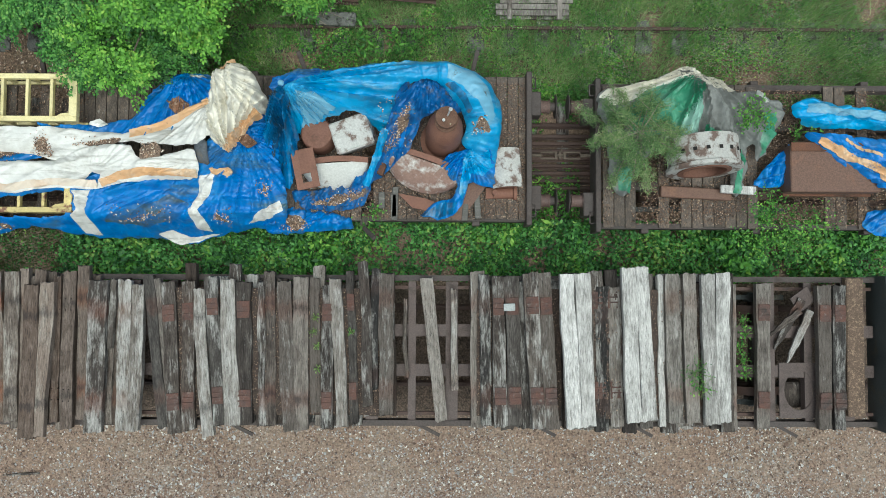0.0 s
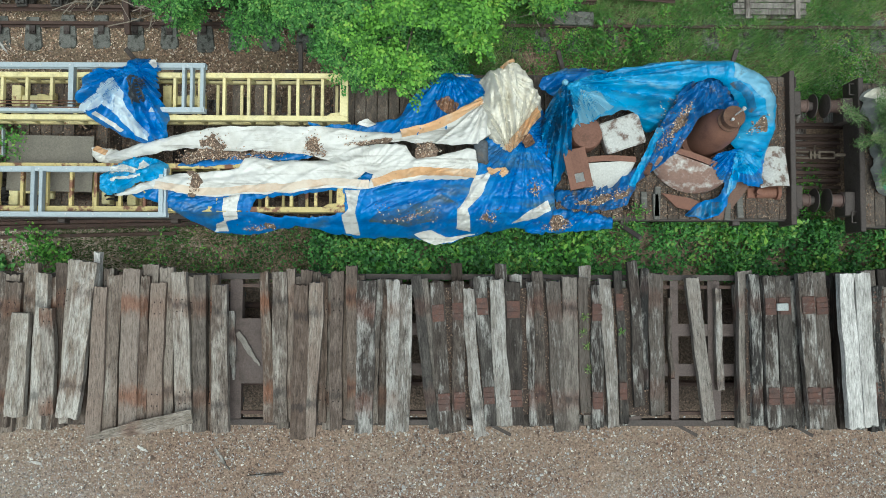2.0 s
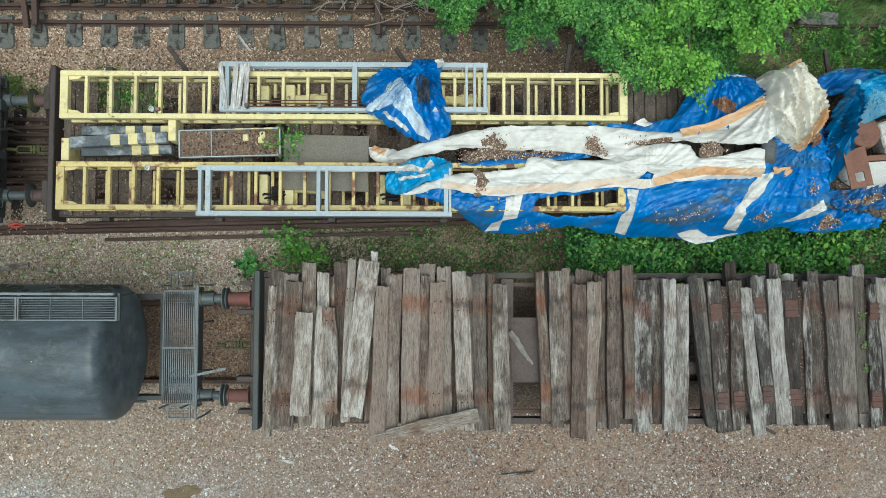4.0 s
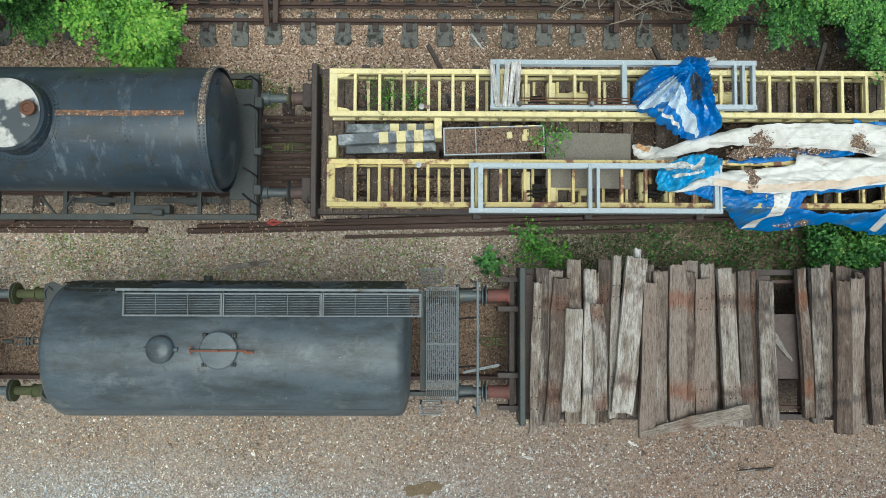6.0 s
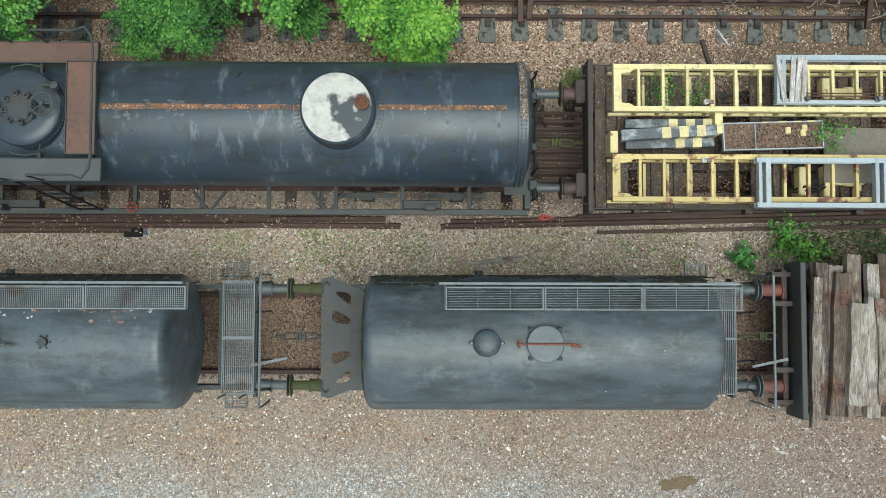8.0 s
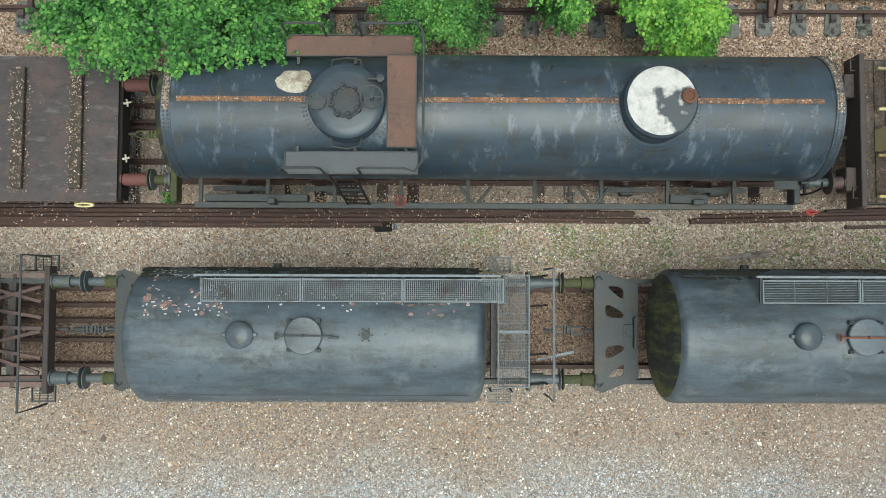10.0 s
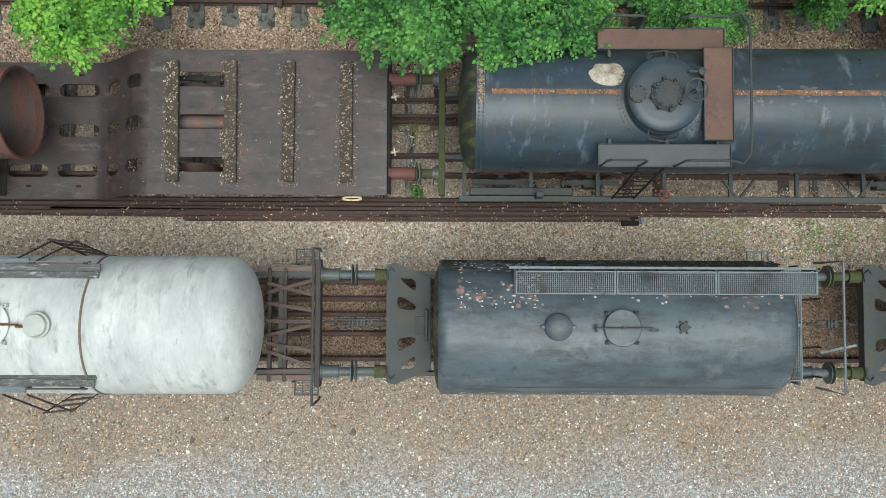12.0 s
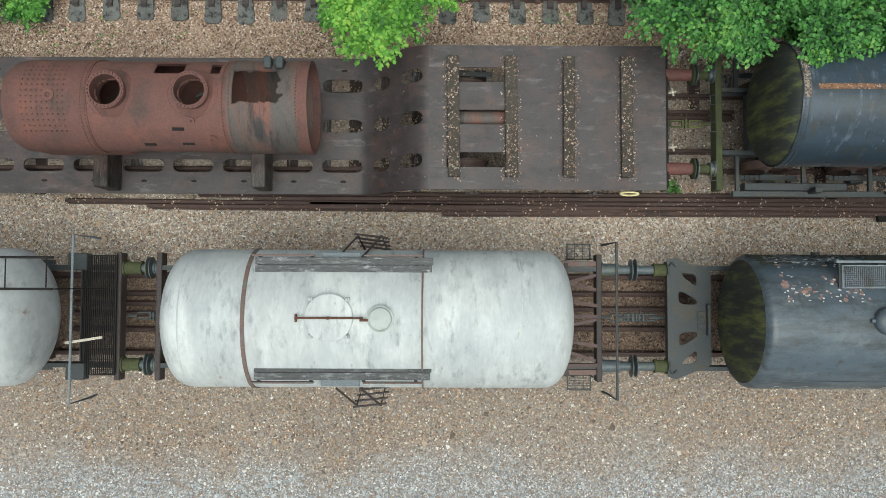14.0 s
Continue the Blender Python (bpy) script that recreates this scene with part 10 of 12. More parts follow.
def leaves(centres, size, spread=0.7, aspect=0.55, vary=0.4, fold_up=0.18, lie=0.75, yaw=None, pitch=None):
    """Leaf quads bent along the midrib round the centres; lie: how flat they lie."""
    n = len(centres)
    r = plant_rng
    yaw = r.uniform(0, 2 * np.pi, n) if yaw is None else yaw
    pitch = r.normal(0, spread, n) if pitch is None else pitch
    roll = r.normal(0, spread * lie, n)
    L = size * (1 + r.uniform(-vary, vary, n))
    W = L * aspect
    a = np.stack([np.cos(yaw) * np.cos(pitch), np.sin(yaw) * np.cos(pitch), np.sin(pitch)], 1)
    b0 = np.stack([-np.sin(yaw), np.cos(yaw), np.zeros(n)], 1)
    up = np.cross(a, b0)
    b = b0 * np.cos(roll)[:, None] + up * np.sin(roll)[:, None]
    nrm = np.cross(a, b)
    P = np.empty((n, 4, 3))
    P[:, 0] = centres - a * (L / 2)[:, None]
    P[:, 2] = centres + a * (L / 2)[:, None] - nrm * (L * 0.12)[:, None]
    P[:, 1] = centres + b * (W / 2)[:, None] + nrm * (W * fold_up)[:, None]
    P[:, 3] = centres - b * (W / 2)[:, None] + nrm * (W * fold_up)[:, None]
    return P


def sprays(blobs, count, leaf, aspect, per=13):
    """Leaves in flat sprays on twigs that point outwards from each clump, in tiers with dark gaps between."""
    r = plant_rng
    B = np.array(blobs, float)
    n = count // per
    w = B[:, 3] * B[:, 4]
    pick = r.choice(len(B), n, p=w / w.sum())
    d = r.normal(size=(n, 3))
    d /= np.linalg.norm(d, axis=1, keepdims=True)
    d[:, 2] = np.abs(d[:, 2])
    q = r.uniform(0.3, 1.0, n) ** 0.5 * (1 + 0.3 * np.sin(d[:, 0] * 6 + pick * 1.7) * np.sin(d[:, 1] * 5 + pick * 2.3))
    # twigs gather in tufts on each clump
    tufts = 9
    td = r.normal(size=(len(B), tufts, 3))
    td /= np.linalg.norm(td, axis=2, keepdims=True)
    td[..., 2] = np.abs(td[..., 2]) * 0.9
    d = td[pick, r.integers(0, tufts, n)] * 0.8 + d * 0.36
    base = B[pick, :3] + d * (q * 0.9)[:, None] * B[pick, 3:]
    yaw = np.arctan2(d[:, 1], d[:, 0]) + r.normal(0, 0.6, n)
    dip = r.normal(-0.12, 0.22, n)
    long = leaf * r.uniform(3.0, 5.5, n)
    t = np.linspace(0.0, 1.0, per)
    side = np.where(np.arange(per) % 2, 1.0, -1.0)
    side[-1] = 0.0
    fwd = np.stack([np.cos(yaw) * np.cos(dip), np.sin(yaw) * np.cos(dip), np.sin(dip)], 1)
    cross = np.stack([-np.sin(yaw), np.cos(yaw), np.zeros(n)], 1)
    P = base[:, None] + fwd[:, None] * (long[:, None] * t)[..., None] + cross[:, None] * (side * leaf * 0.5 * (1.15 - 0.5 * t))[None, :, None]
    P = P.reshape(-1, 3) + r.normal(0, leaf * 0.14, (n * per, 3))
    turn = (yaw[:, None] + side * 0.85 + r.normal(0, 0.25, (n, per))).reshape(-1)
    tilt = np.repeat(dip, per) + r.normal(0, 0.22, n * per)
    return leaves(P, leaf, 0.34, aspect, 0.35, 0.15, 0.9, turn, tilt)


def blob_points(blobs, count):
    """Points in the outer shell of ellipsoids (x, y, z, rx, ry, rz), shared by their size."""
    r = plant_rng
    B = np.array(blobs, float)
    w = B[:, 3] * B[:, 4]
    pick = r.choice(len(B), count, p=w / w.sum())
    d = r.normal(size=(count, 3))
    d /= np.linalg.norm(d, axis=1, keepdims=True)
    d[:, 2] = np.abs(d[:, 2]) * np.where(r.uniform(size=count) < 0.85, 1, -0.6)
    q = r.uniform(0.25, 1.0, count) ** 0.45
    # ragged: sparse and dense directions
    q *= 1 + 0.28 * np.sin(d[:, 0] * 7 + pick * 1.7) * np.sin(d[:, 1] * 6 + pick * 2.3)
    return B[pick, :3] + d * q[:, None] * B[pick, 3:]


def tree(name, x, y, base, trunk_r, blobs, count, leaf, mat, label, spread=0.7, aspect=0.55, seed=1):
    """Tapered trunk, a limb to each clump of the crown, leaves in ragged clumps."""
    r = random.Random(seed)
    t = thing(name, 0, 0, 0, label, "tree" if "tree" in name else "bush")
    zc = sum(b[2] for b in blobs) / len(blobs)
    s = Shape()
    top = Vector((x + r.uniform(-0.1, 0.1), y, base + (zc - base) * 0.8))
    foot = Vector((x, y, base))
    for k in range(6):
        a, b = foot.lerp(top, k / 6), foot.lerp(top, (k + 1) / 6)
        s.tube(a, b, trunk_r * (1.15 - 0.14 * k), 10, trunk_r * (1.15 - 0.14 * (k + 1)))
    trunk = part("trunk", s, M_bark, t)
    for b in blobs:
        s = Shape()
        a = foot.lerp(top, r.uniform(0.45, 0.95))
        e = Vector(b[:3])
        mid = a.lerp(e, 0.5) + Vector((r.uniform(-0.1, 0.1), r.uniform(-0.1, 0.1), 0.12))
        s.tube(a, mid, trunk_r * 0.4, 7, trunk_r * 0.26)
        s.tube(mid, e, trunk_r * 0.26, 6, trunk_r * 0.1)
        for _ in range(4):
            d = Vector((r.uniform(-1, 1) * b[3], r.uniform(-1, 1) * b[4], r.uniform(0, 0.8) * b[5]))
            s.tube(e.lerp(mid, r.uniform(0, 0.4)), e + d * 0.85, trunk_r * 0.1, 5, trunk_r * 0.04)
        part("limb", s, M_bark, t)
    inner = leaves(blob_points([(a, b, c, p * 0.8, q * 0.8, h * 0.6) for a, b, c, p, q, h in blobs], count // 4), leaf * 1.2, spread, aspect)
    part("crown", quads_mesh("crown", np.concatenate([sprays(blobs, int(count * 0.8), leaf * 1.2, aspect), inner]), [mat]), None, t)
    return t


def clumps(seed, n, x0, x1, y0, y1, z0, z1, rmin, rmax):
    r = random.Random(seed)
    out = []
    for _ in range(n):
        q = r.uniform(rmin, rmax)
        out.append((r.uniform(x0, x1), r.uniform(y0, y1), r.uniform(z0, z1), q, q * r.uniform(0.8, 1.1), q * r.uniform(0.5, 0.8)))
    return out


# row of trees and bushes behind the northern track
tree("birch_tree", -5.6, 6.9, -0.15, 0.09, clumps(1, 10, -6.0, -3.9, 5.2, 7.4, 1.3, 2.3, 0.45, 0.7) + clumps(31, 9, -8.3, -6.0, 5.9, 7.4, 1.3, 2.3, 0.45, 0.7) + [(-6.3, 5.5, 1.7, 0.4, 0.35, 0.3), (-5.3, 4.85, 1.9, 0.55, 0.4, 0.3), (-4.8, 4.9, 1.7, 0.4, 0.35, 0.3)], 49685, 0.044, M_leaf, "leafy young birch overhanging the wagons", seed=2, aspect=0.7)
tree("maple_tree", -4.6, 6.6, -0.15, 0.08, clumps(3, 9, -5.6, -3.4, 5.1, 7.2, 1.9, 2.6, 0.4, 0.6) + [(-5.0, 4.75, 2.2, 0.38, 0.34, 0.25)], 17000, 0.056, M_leaflime, "bright green broadleaf tree behind the track", seed=4, aspect=0.7)
tree("birch_tree", -8.5, 7.2, -0.15, 0.08, clumps(5, 8, -9.2, -7.6, 6.1, 7.4, 1.2, 2.2, 0.4, 0.65), 18997, 0.040, M_leaf, "fine-leaved green tree behind stored rails", seed=6, aspect=0.7)
tree("maple_bush", -19.8, 7.0, -0.15, 0.06, clumps(7, 9, -20.4, -18.9, 5.3, 7.2, 1.0, 2.0, 0.4, 0.6), 18031, 0.059, M_leaflime, "bright green rounded bush beside the track", seed=8, aspect=0.75)
tree("shrub_bush", -22.9, 6.9, -0.15, 0.05, clumps(9, 10, -24.6, -21.4, 5.4, 7.0, 0.6, 1.4, 0.35, 0.55), 18031, 0.053, M_leaf, "dark green shrub beside the track", seed=10, aspect=0.6)
tree("beech_tree", -27.6, 7.0, -0.15, 0.11, clumps(11, 20, -30.6, -25.6, 4.95, 7.0, 2.3, 3.3, 0.5, 0.75) + [(-27.8, 4.45, 3.3, 0.42, 0.42, 0.22), (-26.8, 4.65, 3.2, 0.4, 0.4, 0.22), (-28.9, 4.8, 2.9, 0.5, 0.45, 0.3), (-30.0, 5.2, 2.6, 0.6, 0.5, 0.35)], 47331, 0.065, M_leaf, "spreading broadleaf tree hanging over a tank wagon", seed=12, aspect=0.72)
tree("beech_tree", -22.0, 7.2, -0.15, 0.08, clumps(13, 8, -23.2, -21.2, 5.6, 7.4, 1.8, 2.8, 0.4, 0.65), 18031, 0.062, M_leafbright, "green broadleaf tree behind the track", seed=14, aspect=0.72)
tree("maple_tree", -34.6, 6.8, -0.15, 0.09, clumps(15, 10, -35.5, -33.7, 4.8, 6.8, 1.9, 2.7, 0.4, 0.6) + [(-35.0, 4.62, 2.5, 0.3, 0.26, 0.2)], 21412, 0.065, M_leaflime, "bright green tree leaning over a flat deck", seed=16, aspect=0.75)
tree("shrub_bush", -42.4, 6.6, -0.15, 0.05, clumps(17, 4, -43.4, -41.6, 5.2, 6.2, 0.3, 0.7, 0.25, 0.4), 5634, 0.056, M_leafbright, "small green shrub beside the track", seed=18, aspect=0.7)
tree("shrub_bush", -2.2, 7.3, -0.15, 0.04, clumps(21, 5, -3.2, -1.4, 6.4, 7.3, 0.4, 0.9, 0.3, 0.5), 6761, 0.068, M_leafbright, "low bright bush by stacked rails", seed=22, aspect=0.4)


def ground_cover(name, count, area, height, leaf, mat, label, density=None, spread=0.75, aspect=0.6):
    """Leaves over an area (x0, x1, y0, y1), patchy, up to a height that varies."""
    r = plant_rng
    x0, x1, y0, y1 = area
    x, y = r.uniform(x0, x1, count * 3), r.uniform(y0, y1, count * 3)
    d = np.array([noise.noise(Vector((a * 0.9, b * 0.9, 7.0))) + 0.6 * noise.noise(Vector((a * 2.7, b * 2.7, 3.0))) for a, b in zip(x, y)])
    if density is not None:
        d = d + density(x, y)
    keep = d > r.uniform(-0.55, 0.25, len(x))
    x, y, d = x[keep][:count], y[keep][:count], d[keep][:count]
    z = np.array([ground_height(a, b) for a, b in zip(x, y)]) + height * np.clip(0.55 + d, 0.15, 1.3) * r.uniform(0.15, 1.0, len(x)) ** 0.6
    me = quads_mesh(name, leaves(np.stack([x, y, z], 1), leaf, spread, aspect), [mat])
    return solo(name, me, None, label, "plants", kind="stuff")


ground_cover("undergrowth", 26000, (-6.8, 11.0, 1.25, 2.45), 0.6, 0.08, M_nettle, "dense green weeds between two rows of wagons", lambda x, y: 0.35 + 0.0 * x)
ground_cover("undergrowth", 6500, (-6.0, 11.0, 1.25, 2.4), 0.85, 0.125, M_leafbright, "taller light green weeds between two rows of wagons", lambda x, y: -0.05 + 0.0 * x, aspect=0.5)
ground_cover("undergrowth", 1400, (-11.0, -6.0, 1.35, 2.4), 0.2, 0.06, M_nettle, "sparse green weeds between wagons", lambda x, y: -0.2 + 0.12 * (x + 9.5))
ground_cover("weeds", 38000, (-5.5, 11.0, 4.7, 8.5), 0.33, 0.042, M_weed, "patchy green weeds over old track", lambda x, y: -0.1 + 0.0 * x)
ground_cover("weeds", 14000, (-4.5, 11.0, 4.9, 7.6), 0.36, 0.06, M_leafbright, "clumps of bright leafy weeds over old track", lambda x, y: -0.2 - 0.03 * x)
ground_cover("weeds", 2500, (2.2, 3.2, 2.0, 5.2), 0.3, 0.06, M_leafbright, "bright weeds between two wagons", lambda x, y: 0.25 * np.abs(y - 3.6) - 0.2)
ground_cover("weeds", 1500, (-24.0, -12.0, 0.9, 2.1), 0.05, 0.05, M_grass, "thin scattered weeds in gravel", lambda x, y: -0.3 + 0.0 * x)
ground_cover("weeds", 1300, (-45.0, -15.5, 4.9, 6.2), 0.08, 0.06, M_leafbright, "small weeds in leaf litter", lambda x, y: -0.45 + 0.0 * x)


def grass(name, count, area, length, mat, label, lean=0.6, patch=-0.1, width=0.012):
    r = plant_rng
    x0, x1, y0, y1 = area
    x, y = r.uniform(x0, x1, count * 3), r.uniform(y0, y1, count * 3)
    d = np.array([noise.noise(Vector((a * 0.8, b * 0.8, 17.0))) + 0.5 * noise.noise(Vector((a * 2.2, b * 2.2, 5.0))) for a, b in zip(x, y)])
    keep = d > r.uniform(-0.3, 0.3, len(x)) - patch
    x, y = x[keep][:count], y[keep][:count]
    n = len(x)
    z = np.array([ground_height(a, b) for a, b in zip(x, y)])
    yaw = r.uniform(0, 2 * np.pi, n)
    tilt = np.abs(r.normal(0, lean, n))
    L = length * r.uniform(0.5, 1.3, n)
    a = np.stack([np.cos(yaw) * np.sin(tilt), np.sin(yaw) * np.sin(tilt), np.cos(tilt)], 1)
    b = np.stack([-np.sin(yaw), np.cos(yaw), np.zeros(n)], 1)
    base = np.stack([x, y, z], 1)
    P = np.empty((n, 4, 3))
    P[:, 0] = base - b * width / 2
    P[:, 1] = base + b * width / 2
    tip = base + a * L[:, None]
    P[:, 2] = tip + b * width * 0.2
    P[:, 3] = tip - b * width * 0.2
    return solo(name, quads_mesh(name, P, [mat]), None, label, "grass", kind="stuff")


grass("tall_grass", 60000, (-4.0, 11.0, 4.8, 8.5), 0.30, M_weedgrass, "uncut feathery grass over old track", 0.8, 0.12, 0.010)
ground_cover("seed_heads", 30000, (0.5, 11.0, 5.0, 8.2), 0.45, 0.024, M_drygrass, "pale grey seed heads above weeds", lambda x, y: -0.22 + 0.035 * x, aspect=0.4)
grass("short_grass", 16000, (-11.8, -5.0, 1.2, 2.5), 0.10, M_turf, "short grass between wagons", 0.7, 0.35)
grass("short_grass", 2600, (-23.5, -14.0, 0.9, 2.0), 0.1, M_grass, "thin grass in gravel", 0.7, -0.25)
grass("short_grass", 2500, (-18.0, -15.9, 4.6, 5.3), 0.14, M_grass, "grass tuft near a buffer", 0.7, 0.1)


def herb(x, y, z, r, count, leaf, mat, label, aspect=0.6, height=0.4):
    """A single leafy plant: stalks and leaves."""
    t = thing("herb_plant", x, y, z, label, "plant")
    s = Shape()
    g = random.Random(int((x + 50) * 100))
    pts = []
    for k in range(7):
        a = 2 * math.pi * k / 7 + g.uniform(-0.3, 0.3)
        e = Vector((r * 0.8 * math.cos(a), r * 0.8 * math.sin(a), height * g.uniform(0.5, 1.0)))
        m = Vector((e.x * 0.35, e.y * 0.35, e.z * 0.8))
        s.wire([(0, 0, 0), m, e], 0.006, 5)
        for _ in range(count // 7):
            q = g.uniform(0.15, 1.1)
            c = (m * 2 * q if q < 0.5 else m.lerp(e, (q - 0.5) * 2))
            pts.append((c.x + g.gauss(0, r * 0.16), c.y + g.gauss(0, r * 0.16), c.z + g.gauss(0, 0.03)))
    part("stalk", s, M_stalk, t)
    part("foliage", quads_mesh("foliage", leaves(np.array(pts), leaf, 0.5, aspect), [mat]), None, t)
    return t


M_stalk = surface("green_stalks", (0.10, 0.17, 0.05), (0.14, 0.2, 0.06), scale=4, grain=30, rough=0.8)
herb(-12.95, 1.5, 0, 0.33, 110, 0.12, M_nettle, "dark green leafy plant in gravel", 0.7, 0.3)
herb(-12.1, 1.85, 0, 0.55, 420, 0.075, M_leafbright, "light green bushy plant by the timber wagon", 0.6, 0.55)
herb(-11.7, 1.55, 0, 0.4, 220, 0.075, M_leafbright, "light green bushy plant by the timber wagon", 0.6, 0.45)
herb(-3.35, 1.6, 0, 0.38, 200, 0.11, M_leafbright, "feathery green plant among weeds", 0.3, 0.5)
herb(-14.9, 4.45, DECK, 0.5, 260, 0.05, M_leafbright, "thin green plant growing through a lattice frame", 0.45, 0.62)
herb(-14.35, 4.3, DECK, 0.35, 160, 0.05, M_leafbright, "thin green plant growing through a lattice frame", 0.45, 0.62)
herb(-11.95, 3.62, DECK, 0.42, 260, 0.06, M_leafbright, "green weed on the wagon between frames", 0.5, 0.65)
herb(-0.72, 2.5, DECK, 0.2, 60, 0.05, M_leafbright, "small green weed on the wagon deck", 0.6, 0.2)
herb(-0.95, 2.2, 1.1, 0.25, 60, 0.05, M_leafbright, "small green weed at the wagon edge", 0.6, 0.25)
herb(4.85, -0.3, 2.0, 0.3, 150, 0.045, M_leaf, "small green seedling on whitened sleepers", 0.3, 0.2)
herb(4.95, -0.55, 2.0, 0.25, 60, 0.05, M_leafbright, "small green weed on whitened sleepers", 0.6, 0.12)
for k in range(5):
    herb(5.95 + 0.06 * math.sin(k * 2.1), 0.55 - 0.24 * k, 1.24, 0.16, 40, 0.05, M_leafbright, "green weed rooted in the timber wagon frame", 0.6, 0.15)
herb(-1.12, 0.35, 1.64, 0.08, 14, 0.04, M_leafbright, "tiny bright weed between sleepers", 0.6, 0.06)
for k, (xx, yy) in enumerate(((-1.75, 0.6), (-1.72, 0.1), (-1.7, -0.3), (-1.78, 0.35))):
    herb(xx, yy, 1.6, 0.1, 22, 0.03, M_grass, "tiny yellowish weed between sleepers", 0.6, 0.05)
herb(6.5, 2.3, 0.0, 0.75, 1500, 0.05, M_leafbright, "leafy sapling rising beside a flat wagon", 0.6, 2.0)
herb(7.1, 2.15, 0.0, 0.6, 1100, 0.05, M_leafbright, "leafy sapling rising beside a flat wagon", 0.6, 1.7)
herb(5.95, 4.2, DECK, 0.4, 420, 0.05, M_leafbright, "sapling growing through a torn tarpaulin", 0.6, 1.1)
herb(6.95, 4.0, DECK, 0.28, 80, 0.06, M_leafbright, "green weed beside blue tarpaulin", 0.6, 0.5)
herb(-29.2, 2.5, 0.0, 0.22, 40, 0.09, M_leafbright, "small plant beside a buffer", 0.7, 0.15)
herb(-5.35, 5.0, DECK, 0.35, 160, 0.05, M_leafbright, "green sprig on the wagon boards", 0.6, 0.3)
herb(-1.0, 5.95, -0.13, 0.5, 150, 0.12, M_leafbright, "bright leafy plant beside old rail", 0.35, 0.4)
herb(-0.35, 6.0, -0.13, 0.4, 120, 0.12, M_leafbright, "bright leafy plant beside old rail", 0.35, 0.4)


def pine(x, y, z):
    t = thing("pine_tree", x, y, z, "young pine with thin tufted branches on a wagon", "tree")
    g = random.Random(3)
    s = Shape()
    s.tube((0.15, -0.2, 0), (0.0, 0.0, 1.0), 0.035, 8, 0.02)
    part("trunk", s, M_twig, t)
    P = []
    for k in range(26):
        a = 2.4 * k + g.uniform(-0.3, 0.3)
        h = 0.15 + 0.85 * (k / 26)
        L = 1.12 * (1.1 - 0.45 * (k / 26)) * g.uniform(0.55, 1.0)
        e = Vector((L * math.cos(a), L * math.sin(a) * 0.9, h + 0.15))
        b0 = Vector((0, 0, h))
        s = Shape()
        mid = b0.lerp(e, 0.5) + Vector((0, 0, 0.05))
        s.wire([b0, mid, e], 0.008, 5)
        for q in range(3):
            f = b0.lerp(e, 0.45 + 0.2 * q)
            d = Vector((g.uniform(-0.25, 0.25), g.uniform(-0.25, 0.25), 0.06))
            s.wire([f, f + d], 0.005, 4)
            for _ in range(230):
                u = g.uniform(0, 1)
                c = f.lerp(f + d, u) if g.random() < 0.5 else b0.lerp(e, g.uniform(0.5, 1.02))
                P.append((c.x + g.gauss(0, 0.055), c.y + g.gauss(0, 0.055), c.z + g.gauss(0, 0.04)))
        part("branch", s, M_twig, t)
    part("needles", quads_mesh("needles", leaves(np.array(P), 0.085, 0.6, 0.09), [M_needle]), None, t)


pine(3.9, 3.85, DECK)


def dead_twigs(x, y, z, seed, n, spread, label):
    t = thing("dead_branches", x, y, z, label, "branches")
    g = random.Random(seed)
    for _ in range(n):
        s = Shape()
        a = Vector((g.uniform(-0.4, 0.4), g.uniform(-0.2, 0.3), 0.02))
        d = Vector((g.uniform(-1, 1) * spread, g.uniform(-0.9, 0.4) * spread * 0.7, g.uniform(0.1, 0.6)))
        mid = a + d * 0.5 + Vector((g.uniform(-0.1, 0.1), g.uniform(-0.1, 0.1), 0.08))
        s.wire([a, mid, a + d], 0.011, 5)
        for _ in range(2):
            f = a.lerp(a + d, g.uniform(0.3, 0.9))
            s.wire([f, f + Vector((g.uniform(-0.3, 0.3), g.uniform(-0.3, 0.3), 0.1))], 0.006, 4)
        part("twig", s, M_twig, t)


dead_twigs(-9.6, 6.7, 0.25, 4, 22, 0.95, "tangle of dry grey branches over stored rails")
dead_twigs(-11.0, 6.9, 0.25, 5, 12, 0.8, "dry grey branches lying over stored rails")
dead_twigs(-2.0, 6.6, 0.0, 6, 8, 0.6, "dry pale branches by stacked rails")
dead_twigs(-13.1, 6.8, 0.25, 7, 6, 0.7, "dry grey branches lying over stored rails")


# ---- northern track with concrete sleepers, stacked track panels and rails ----
N_RAIL = 6.37


